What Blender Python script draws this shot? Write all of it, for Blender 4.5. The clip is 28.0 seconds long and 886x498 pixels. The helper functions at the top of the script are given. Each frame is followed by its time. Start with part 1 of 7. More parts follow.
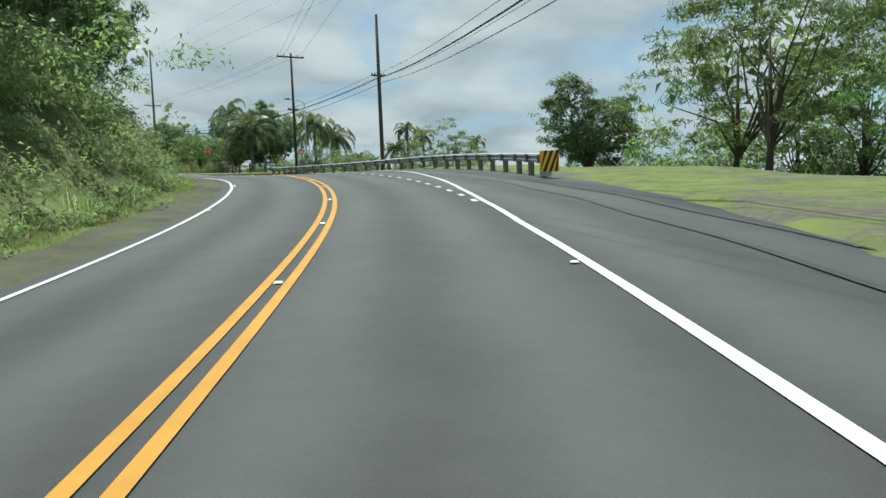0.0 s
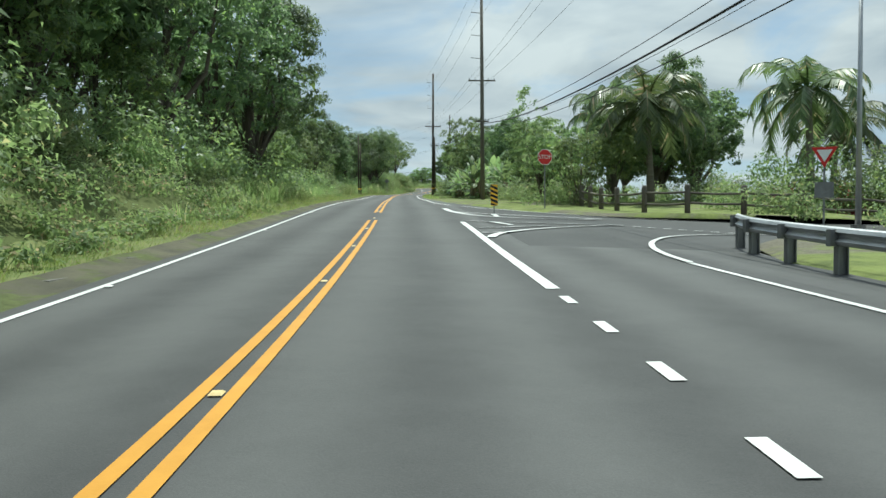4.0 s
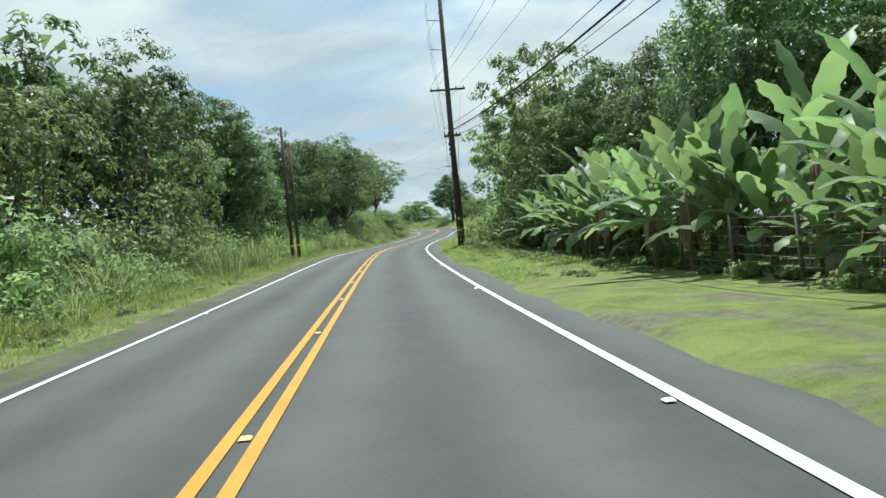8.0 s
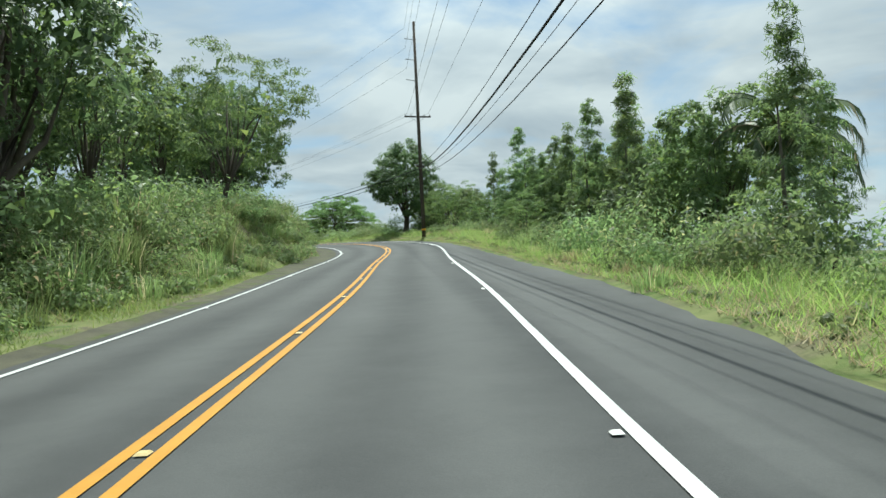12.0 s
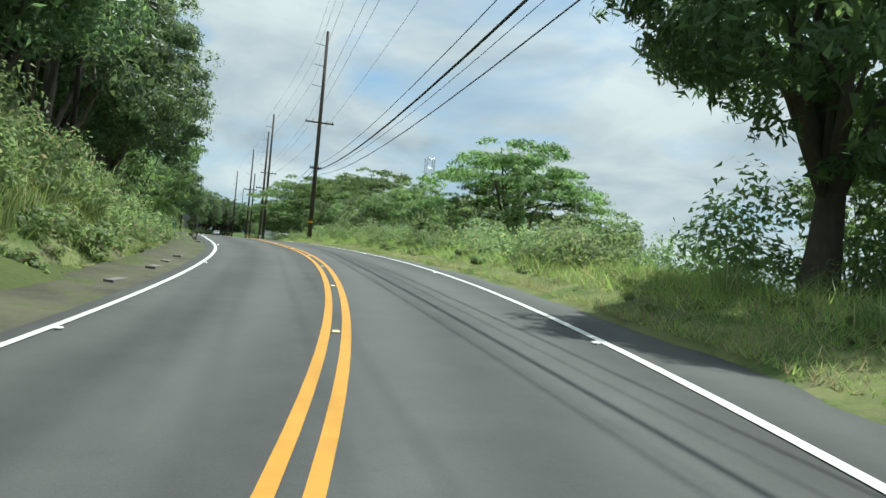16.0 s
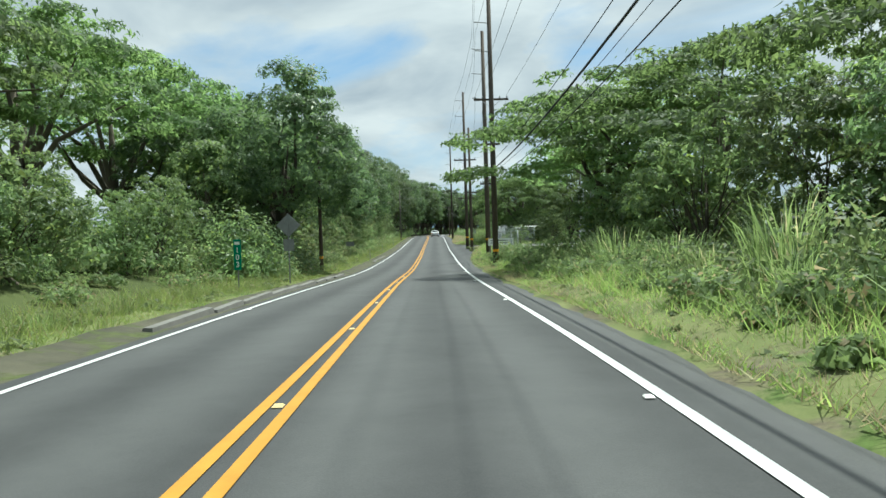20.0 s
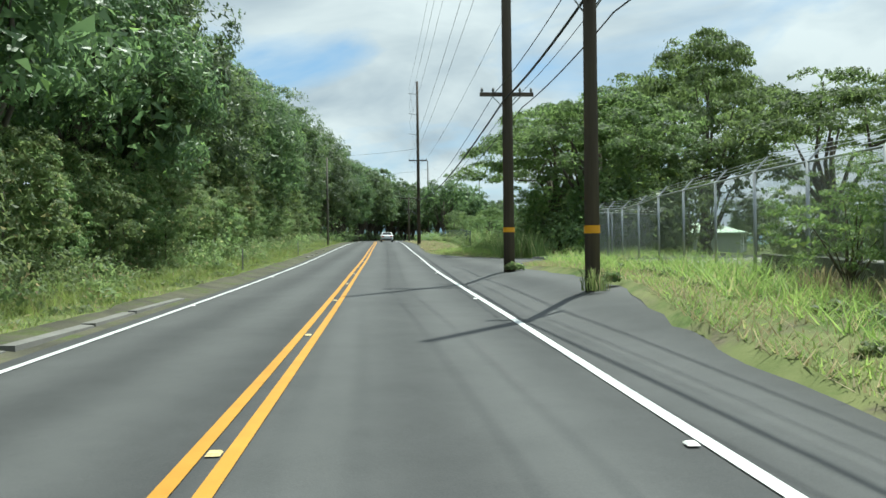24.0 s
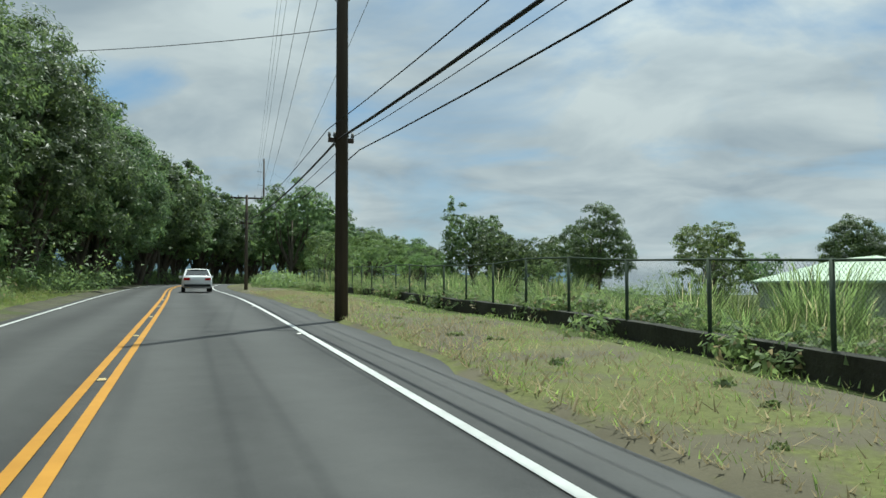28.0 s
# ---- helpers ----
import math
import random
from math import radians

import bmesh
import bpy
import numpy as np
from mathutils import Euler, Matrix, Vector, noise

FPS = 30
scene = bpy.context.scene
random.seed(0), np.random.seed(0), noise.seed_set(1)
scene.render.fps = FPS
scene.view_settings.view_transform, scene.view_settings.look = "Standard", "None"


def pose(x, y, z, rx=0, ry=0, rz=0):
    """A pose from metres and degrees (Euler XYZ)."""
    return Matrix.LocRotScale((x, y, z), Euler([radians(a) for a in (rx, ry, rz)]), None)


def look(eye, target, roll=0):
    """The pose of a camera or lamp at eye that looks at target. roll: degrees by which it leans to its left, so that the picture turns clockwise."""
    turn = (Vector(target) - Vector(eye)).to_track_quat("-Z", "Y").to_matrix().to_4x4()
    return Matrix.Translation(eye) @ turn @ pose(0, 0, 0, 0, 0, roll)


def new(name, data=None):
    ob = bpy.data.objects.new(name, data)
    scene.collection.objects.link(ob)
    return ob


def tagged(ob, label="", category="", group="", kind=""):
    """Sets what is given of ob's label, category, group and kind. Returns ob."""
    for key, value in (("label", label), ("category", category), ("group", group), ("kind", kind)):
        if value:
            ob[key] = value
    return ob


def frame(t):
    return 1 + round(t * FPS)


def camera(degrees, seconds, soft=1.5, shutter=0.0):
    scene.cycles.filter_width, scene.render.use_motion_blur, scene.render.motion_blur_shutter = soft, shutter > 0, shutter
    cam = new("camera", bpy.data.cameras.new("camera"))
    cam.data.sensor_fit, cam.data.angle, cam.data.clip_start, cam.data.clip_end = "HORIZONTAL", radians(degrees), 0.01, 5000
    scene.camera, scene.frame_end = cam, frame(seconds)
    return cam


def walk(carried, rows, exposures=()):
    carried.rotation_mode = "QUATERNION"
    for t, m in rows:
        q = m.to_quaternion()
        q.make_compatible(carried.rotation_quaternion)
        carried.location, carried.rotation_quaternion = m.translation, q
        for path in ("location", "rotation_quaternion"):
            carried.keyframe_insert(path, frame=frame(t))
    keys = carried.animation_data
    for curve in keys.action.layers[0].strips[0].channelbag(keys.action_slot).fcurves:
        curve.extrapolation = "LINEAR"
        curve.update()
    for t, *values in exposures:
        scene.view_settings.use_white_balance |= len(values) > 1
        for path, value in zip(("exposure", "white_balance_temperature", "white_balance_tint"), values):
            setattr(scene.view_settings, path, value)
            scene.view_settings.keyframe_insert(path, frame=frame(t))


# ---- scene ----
cam = camera(60.9, 28.0, soft=1.5)
PATH = [
    (0.0, 0.000, 0.000, 1.420, 86.10, 2.35, 2.61),
    (0.5, -0.769, 7.530, 1.973, 87.26, -0.56, 3.86),
    (1.0, -1.930, 14.816, 2.513, 87.46, -2.37, 6.59),
    (1.5, -3.481, 21.856, 3.049, 86.91, -3.22, 10.24),
    (2.0, -5.322, 28.742, 3.576, 86.17, -3.25, 14.26),
    (2.5, -7.458, 35.564, 4.066, 85.71, -3.02, 19.03),
    (3.0, -10.046, 42.309, 4.466, 85.71, -1.80, 24.00),
    (3.5, -13.191, 48.909, 4.762, 86.39, -0.64, 28.23),
    (4.0, -16.860, 55.354, 5.029, 87.74, 0.49, 31.52),
    (4.5, -20.894, 61.762, 5.338, 89.60, 1.46, 33.47),
    (5.0, -25.146, 68.283, 5.704, 90.80, 1.78, 33.96),
    (5.5, -29.562, 74.988, 6.117, 91.47, 1.87, 33.50),
    (6.0, -34.215, 81.836, 6.563, 91.73, 2.05, 32.53),
    (6.5, -39.185, 88.746, 7.023, 91.62, 2.65, 31.48),
    (7.0, -44.327, 95.774, 7.458, 91.16, 3.93, 30.97),
    (7.5, -49.512, 102.936, 7.837, 90.76, 5.10, 30.78),
    (8.0, -54.707, 110.173, 8.165, 90.55, 5.61, 30.67),
    (8.5, -59.849, 117.494, 8.466, 90.35, 5.50, 30.54),
    (9.0, -64.925, 124.967, 8.767, 90.08, 5.65, 30.26),
    (9.5, -70.075, 132.599, 9.105, 89.80, 5.60, 29.79),
    (10.0, -75.362, 140.340, 9.499, 89.64, 5.99, 29.04),
    (10.5, -80.503, 148.216, 9.917, 89.81, 5.92, 28.17),
    (11.0, -85.309, 156.189, 10.309, 90.27, 5.85, 27.37),
    (11.5, -89.757, 164.207, 10.669, 90.72, 4.79, 26.23),
    (12.0, -93.912, 172.239, 11.041, 91.33, 2.88, 24.68),
    (12.5, -97.923, 180.235, 11.452, 92.07, 0.73, 23.12),
    (13.0, -101.916, 188.159, 11.899, 92.85, -1.09, 22.05),
    (13.5, -106.000, 195.973, 12.371, 93.53, -2.03, 22.21),
    (14.0, -110.116, 203.703, 12.859, 93.86, -1.53, 24.64),
    (14.5, -114.164, 211.381, 13.359, 93.76, -2.99, 28.23),
    (15.0, -118.440, 218.822, 13.868, 93.03, -4.96, 32.48),
    (15.5, -123.353, 225.743, 14.367, 91.93, -5.09, 36.86),
    (16.0, -128.838, 232.093, 14.829, 90.90, -5.08, 40.58),
    (16.5, -134.661, 237.955, 15.239, 90.22, -4.76, 43.94),
    (17.0, -140.733, 243.316, 15.596, 89.70, -4.69, 47.35),
    (17.5, -147.005, 248.185, 15.901, 89.22, -3.64, 50.53),
    (18.0, -153.471, 252.611, 16.154, 88.84, -2.71, 53.16),
    (18.5, -160.165, 256.680, 16.365, 88.64, -2.05, 54.77),
    (19.0, -166.940, 260.770, 16.532, 88.32, -0.32, 56.01),
    (19.5, -173.690, 265.000, 16.633, 88.52, 1.07, 57.06),
    (20.0, -180.365, 269.278, 16.650, 88.97, 1.80, 58.04),
    (20.5, -187.071, 273.396, 16.587, 89.42, 2.09, 58.76),
    (21.0, -193.842, 277.334, 16.476, 89.73, 2.45, 58.70),
    (21.5, -200.604, 281.283, 16.336, 90.03, 2.10, 58.07),
    (22.0, -207.324, 285.295, 16.179, 89.99, 1.53, 57.20),
    (22.5, -214.009, 289.336, 16.031, 89.77, 0.94, 56.13),
    (23.0, -220.655, 293.403, 15.922, 89.52, 0.51, 55.03),
    (23.5, -227.290, 297.440, 15.876, 89.43, 0.40, 54.20),
    (24.0, -233.914, 301.425, 15.900, 89.67, 0.73, 54.19),
    (24.5, -240.469, 305.425, 15.967, 90.19, 1.57, 54.83),
    (25.0, -246.971, 309.450, 16.044, 90.92, 1.99, 55.84),
    (25.5, -253.514, 313.448, 16.123, 91.69, 1.67, 56.75),
    (26.0, -260.134, 317.467, 16.222, 92.34, 1.01, 57.27),
    (26.5, -266.835, 321.535, 16.358, 92.82, 0.29, 56.31),
    (27.0, -273.603, 325.585, 16.530, 93.30, -0.07, 53.12),
    (27.5, -280.350, 329.594, 16.714, 93.42, 0.03, 46.31),
    (28.0, -287.000, 333.592, 16.888, 92.64, 0.13, 39.94),
]
walk(cam, [(t, pose(x, y, z, rx, ry, rz)) for t, x, y, z, rx, ry, rz in PATH], [(t, e - 0.1, 6080, -5) for t, e in ((0, 0.4), (2, 0.37), (4, 0.5), (7, 0.6), (9, 0.72), (11, 0.6), (14, 0.5), (16, 0.6), (18, 0.52), (20, 0.68), (25, 0.72), (27, 0.55), (28, 0.28))])

# ---- world, sun and exposure ----
SUN_AZ, SUN_EL = radians(340), radians(66)
world = bpy.data.worlds.new("sky")
scene.world = world
world.use_nodes = True
wn, wl = world.node_tree.nodes, world.node_tree.links
wn.clear()


def wnode(kind, **kw):
    n = wn.new(kind)
    for k, v in kw.items():
        n.inputs[k].default_value = v
    return n


sky = wn.new("ShaderNodeTexSky")
sky.sky_type = "NISHITA"
sky.sun_disc = False
sky.sun_elevation = SUN_EL
sky.sun_rotation = SUN_AZ
co = wn.new("ShaderNodeTexCoord")
sep = wn.new("ShaderNodeSeparateXYZ")
wl.new(co.outputs["Generated"], sep.inputs[0])
up = wn.new("ShaderNodeMath")
up.operation = "MAXIMUM"
up.inputs[1].default_value = 0.0
wl.new(sep.outputs["Z"], up.inputs[0])
add = wn.new("ShaderNodeMath")
add.operation = "ADD"
add.inputs[1].default_value = 0.22
wl.new(up.outputs[0], add.inputs[0])
comb = wn.new("ShaderNodeCombineXYZ")
for axis in "XY":
    dv = wn.new("ShaderNodeMath")
    dv.operation = "DIVIDE"
    wl.new(sep.outputs[axis], dv.inputs[0])
    wl.new(add.outputs[0], dv.inputs[1])
    wl.new(dv.outputs[0], comb.inputs[axis])
clouds = wnode("ShaderNodeTexNoise", Scale=1.3, Detail=7.0, Roughness=0.55, Distortion=0.5)
wl.new(comb.outputs[0], clouds.inputs["Vector"])
cover = wn.new("ShaderNodeValToRGB")
cover.color_ramp.elements[0].position, cover.color_ramp.elements[0].color = 0.33, (0, 0, 0, 1)
cover.color_ramp.elements[1].position, cover.color_ramp.elements[1].color = 0.52, (1, 1, 1, 1)
wl.new(clouds.outputs["Fac"], cover.inputs[0])
shades = wnode("ShaderNodeTexNoise", Scale=1.7, Detail=5.0, Roughness=0.52, Distortion=0.4)
wl.new(comb.outputs[0], shades.inputs["Vector"])
tone = wn.new("ShaderNodeValToRGB")
tone.color_ramp.elements[0].position, tone.color_ramp.elements[0].color = 0.36, (3.15, 3.5, 4.0, 1)
tone.color_ramp.elements[1].position, tone.color_ramp.elements[1].color = 0.63, (5.35, 5.5, 5.7, 1)
wl.new(shades.outputs["Fac"], tone.inputs[0])
mixc = wn.new("ShaderNodeMix")
mixc.data_type = "RGBA"
wl.new(cover.outputs[0], mixc.inputs[0])
blue = wn.new("ShaderNodeMix")
blue.data_type = "RGBA"
blue.inputs[0].default_value = 0.55
blue.inputs[7].default_value = (2.0, 3.2, 4.9, 1)
wl.new(sky.outputs[0], blue.inputs[6])
wl.new(blue.outputs[2], mixc.inputs[6])
# thin cloud is brighter towards the sun
toward = wn.new("ShaderNodeVectorMath")
toward.operation = "DOT_PRODUCT"
toward.inputs[1].default_value = (math.sin(SUN_AZ) * math.cos(SUN_EL), math.cos(SUN_AZ) * math.cos(SUN_EL), math.sin(SUN_EL))
wl.new(co.outputs["Generated"], toward.inputs[0])
glow = wn.new("ShaderNodeMapRange")
glow.interpolation_type = "SMOOTHSTEP"
for k, v in zip(("From Min", "From Max", "To Min", "To Max"), (0.55, 1.0, 1.0, 2.2)):
    glow.inputs[k].default_value = v
wl.new(toward.outputs["Value"], glow.inputs[0])
lit = wn.new("ShaderNodeVectorMath")
lit.operation = "SCALE"
wl.new(tone.outputs[0], lit.inputs[0])
wl.new(glow.outputs[0], lit.inputs["Scale"])
wl.new(lit.outputs[0], mixc.inputs[7])
back = wnode("ShaderNodeBackground", Strength=0.1)
wl.new(mixc.outputs[2], back.inputs[0])
wout = wn.new("ShaderNodeOutputWorld")
wl.new(back.outputs[0], wout.inputs[0])

sun = new("sun", bpy.data.lights.new("sun", "SUN"))
sun.data.energy, sun.data.angle, sun.data.color = 4.6, radians(0.8), (1.0, 0.95, 0.87)
sun_dir = Vector((math.sin(SUN_AZ) * math.cos(SUN_EL), math.cos(SUN_AZ) * math.cos(SUN_EL), math.sin(SUN_EL)))
sun.matrix_world = look((0, 0, 300), tuple(Vector((0, 0, 300)) - sun_dir))

# ---- the road's line: points on the double yellow line, then stations along it ----
ALIGN = [
    (0.49, -30.05, -2.24),
    (-1.45, -0.11, -0.04),
    (-3.00, 14.61, 1.05),
    (-6.01, 28.55, 2.12),
    (-11.06, 41.88, 3.01),
    (-18.12, 54.58, 3.60),
    (-26.54, 67.37, 4.29),
    (-35.74, 80.77, 5.18),
    (-45.56, 94.88, 6.04),
    (-55.67, 109.49, 6.73),
    (-65.97, 124.27, 7.36),
    (-76.46, 139.59, 8.11),
    (-86.72, 155.37, 8.91),
    (-95.65, 171.36, 9.62),
    (-103.43, 187.39, 10.45),
    (-111.40, 203.02, 11.38),
    (-119.25, 218.31, 12.40),
    (-129.17, 231.78, 13.38),
    (-141.12, 242.84, 14.15),
    (-153.89, 251.96, 14.71),
    (-167.55, 259.76, 15.10),
    (-181.13, 268.08, 15.23),
    (-194.51, 276.17, 15.05),
    (-207.97, 284.21, 14.75),
    (-221.28, 292.38, 14.49),
    (-234.50, 300.44, 14.47),
    (-247.60, 308.44, 14.61),
    (-260.78, 316.41, 14.79),
    (-274.17, 324.62, 15.10),
    (-287.52, 332.74, 15.46),
    (-321.69, 353.53, 16.26),
    (-344.02, 366.83, 16.50),
    (-362.22, 379.27, 16.80),
    (-384.82, 399.58, 16.90),
    (-410.85, 434.89, 16.60),
    (-442.93, 502.66, 15.80),
]
BANK = [(-30, -1.6), (15, -2.3), (43, -1.7), (73, 0.4), (107, 0.2), (142, 0.4), (180, 0.8), (216, -1.1), (251, -3.0), (284, -2.6), (315, -0.8),
        (347, -0.3), (440, -0.4), (496, 0.0), (690, 0.0)]


def smooth_line(pts, start, step):
    """A natural cubic spline through pts by chord length; stations, places and unit headings."""
    ys = np.array(pts, float)
    xs = start + np.r_[0, np.cumsum(np.hypot(*np.diff(ys[:, :2], axis=0).T))]
    n, h = len(xs), np.diff(xs)
    a, b = np.eye(n), np.zeros_like(ys)
    for i in range(1, n - 1):
        a[i, i - 1 : i + 2] = h[i - 1], 2 * (h[i - 1] + h[i]), h[i]
        b[i] = 3 * ((ys[i + 1] - ys[i]) / h[i] - (ys[i] - ys[i - 1]) / h[i - 1])
    c = np.linalg.solve(a, b)
    q = np.arange(xs[0], xs[-1], step)
    i = np.clip(np.searchsorted(xs, q, side="right") - 1, 0, n - 2)
    t, hh = (q - xs[i])[:, None], h[i][:, None]
    p = ys[i] + ((ys[i + 1] - ys[i]) / hh - hh * (2 * c[i] + c[i + 1]) / 3) * t + c[i] * t**2 + (c[i + 1] - c[i]) / (3 * hh) * t**3
    g = np.gradient(p, q, axis=0)[:, :2]
    return q, p, g / np.hypot(*g.T)[:, None]


RS, RP, RT = smooth_line(ALIGN, -30.0, 0.5)
S0, S1 = RS[0], RS[-1]
RN = np.stack([RT[:, 1], -RT[:, 0]], 1)
BANK_S, BANK_A = np.array(BANK).T


def lin(a, s):
    u = np.clip((np.asarray(s, float) - S0) / 0.5, 0, len(RS) - 1.001)
    i = u.astype(int)
    f = (u - i)[..., None]
    return a[i] * (1 - f) + a[i + 1] * f


def bumpy(x, y, scale, seed=0.0):
    """Smooth unevenness from a few waves, about -1 to 1."""
    x, y = np.asarray(x) / scale, np.asarray(y) / scale
    return (np.sin(x * 1.7 + y * 0.9 + seed) + np.sin(-x * 1.1 + y * 2.3 + 2.1 * seed) + np.sin(x * 3.1 + y * 2.7 + 0.7 * seed) * 0.6) / 2.6


def ramp(v, a, b):
    t = np.clip((v - a) / (b - a), 0, 1)
    return t * t * (3 - 2 * t)


def table(s, rows):
    xs, vs = zip(*rows)
    return np.interp(s, xs, vs)


def bank(s, d):
    """The shoulder climbs towards the yard fence and its driveway."""
    return table(s, [(396, 0), (406, 0.42), (412, 0.4), (419, 0.32), (427, 0.25), (440, 0)]) * np.clip((d - 3.65) / 1.6, 0, 1)


def rise(s, d):
    """The ground's height over the road at station s, d metres to the right of the yellow line."""
    s, d = np.asarray(s, float), np.asarray(d, float)
    left = -d
    foot = table(s, [(-30, 6.2), (60, 6.0), (100, 6.5), (200, 6.5), (240, 5.2), (290, 5.0), (310, 7.0), (700, 7.0)])
    top = table(s, [(-30, 4.2), (30, 4.0), (60, 4.0), (95, 3.0), (115, 1.6), (125, 1.0), (190, 0.8), (215, 2.0), (240, 3.6), (285, 3.2), (305, 1.6), (330, 1.2), (420, 1.0), (450, 1.4), (500, 1.2), (700, 1.0)])
    wide = table(s, [(-30, 3.4), (60, 4.5), (120, 6), (200, 5.0), (250, 3.4), (290, 3.6), (320, 6), (700, 6)])
    hl = top * ramp(left, foot, foot + wide) + 0.06 * np.clip(left - foot - wide, 0, 60) - 0.05 * ramp(left, 3.6, 4.6)
    edge = table(s, [(-30, 11), (40, 13), (75, 12), (90, 17), (130, 14), (185, 9), (300, 8), (370, 9), (430, 14), (455, 9), (700, 12)])
    fall = table(s, [(-30, 2.2), (60, 2.4), (90, 1.0), (130, 0.3), (180, 0.8), (230, 2.0), (330, 2.2), (380, 0.6), (440, 0.3), (470, 0.9), (700, 1.0)])
    hr = -fall * ramp(d, edge, edge + 14) - 0.035 * np.clip(d - edge - 14, 0, 150)
    lift = 0.45 * table(s, [(110, 0), (125, 0), (240, 0), (255, 1), (290, 1), (330, 1), (345, 0.9), (400, 0.4), (414, 0.2), (420, 0), (446, 0), (453, 0.1), (500, 0.1), (700, 0.1)]) * ramp(d, 4.6, 6.5) * (1 - ramp(d, edge, edge + 5))
    h = np.where(d < 0, hl, hr + lift)
    rough = bumpy(s, d, 4.0) * 0.12 * ramp(np.abs(d), 5.0, 9.0) + bumpy(s, d, 15.0, 3.0) * 0.35 * ramp(np.abs(d), 10.0, 25.0)
    return h + rough + bank(s, d)


def base_z(s, d):
    return lin(RP, s)[..., 2] - np.clip(d, -7, 7) * np.tan(np.radians(np.interp(s, BANK_S, BANK_A)))


def spot(s, d, h=None):
    """A place by station and offset to the right; h over the road's surface, or on the ground."""
    p, t, n = lin(RP, s), lin(RT, s), lin(RN, s)
    z = base_z(s, d) + (rise(s, d) if h is None else h)
    return Vector((p[0] + n[0] * d, p[1] + n[1] * d, float(z)))


def heading(s):
    """Degrees by which the road's direction at s is turned from +y to the left."""
    t = lin(RT, s)
    return math.degrees(math.atan2(-t[0], t[1]))


def at(s, d, h=None, turn=0.0):
    p = spot(s, d, h)
    return pose(p.x, p.y, p.z, 0, 0, heading(s) + turn)


def strip(s_list, d_list, hs):
    """Vertices of a strip along the road: for each station a row of offsets, hs over the surface."""
    s, d = np.meshgrid(np.asarray(s_list, float), np.arange(len(d_list)), indexing="ij")
    dd = np.stack([np.broadcast_to(x, len(s_list)) for x in d_list], 1).astype(float)
    hh = np.stack([np.broadcast_to(x, len(s_list)) for x in hs], 1).astype(float)
    p, n = lin(RP, s), lin(RN, s)
    xy = p[..., :2] + n * dd[..., None]
    z = base_z(s, dd) + hh
    return np.concatenate([xy, z[..., None]], -1)


# ---- materials ----
def material(name):
    m = bpy.data.materials.new(name)
    m.use_nodes = True
    nt = m.node_tree
    return m, nt.nodes, nt.links, nt.nodes["Principled BSDF"]


def ramp_node(nodes, stops):
    r = nodes.new("ShaderNodeValToRGB")
    els = r.color_ramp.elements
    for i, (p, c) in enumerate(stops):
        e = els[i] if i < 2 else els.new(p)
        e.position, e.color = p, (*c, 1)
    return r


def noise_node(nodes, links, scale, detail=4.0, rough=0.55, coord="Object", distortion=0.0, stretch=None):
    tc = nodes.new("ShaderNodeTexCoord")
    n = nodes.new("ShaderNodeTexNoise")
    n.inputs["Scale"].default_value, n.inputs["Detail"].default_value = scale, detail
    n.inputs["Roughness"].default_value, n.inputs["Distortion"].default_value = rough, distortion
    if stretch:
        mp = nodes.new("ShaderNodeMapping")
        mp.inputs["Scale"].default_value = stretch
        links.new(tc.outputs[coord], mp.inputs[0])
        links.new(mp.outputs[0], n.inputs["Vector"])
    else:
        links.new(tc.outputs[coord], n.inputs["Vector"])
    return n


def mix_node(nodes, links, fac, a, b, mode="MIX"):
    m = nodes.new("ShaderNodeMix")
    m.data_type, m.blend_type = "RGBA", mode
    for sock, v in ((0, fac), (6, a), (7, b)):
        if isinstance(v, (int, float)):
            m.inputs[sock].default_value = v
        elif isinstance(v, tuple):
            m.inputs[sock].default_value = (*v, 1)
        else:
            links.new(v, m.inputs[sock])
    return m.outputs[2]


def bump_node(nodes, links, height, strength, distance, bsdf):
    b = nodes.new("ShaderNodeBump")
    b.inputs["Strength"].default_value, b.inputs["Distance"].default_value = strength, distance
    links.new(height, b.inputs["Height"])
    links.new(b.outputs[0], bsdf.inputs["Normal"])


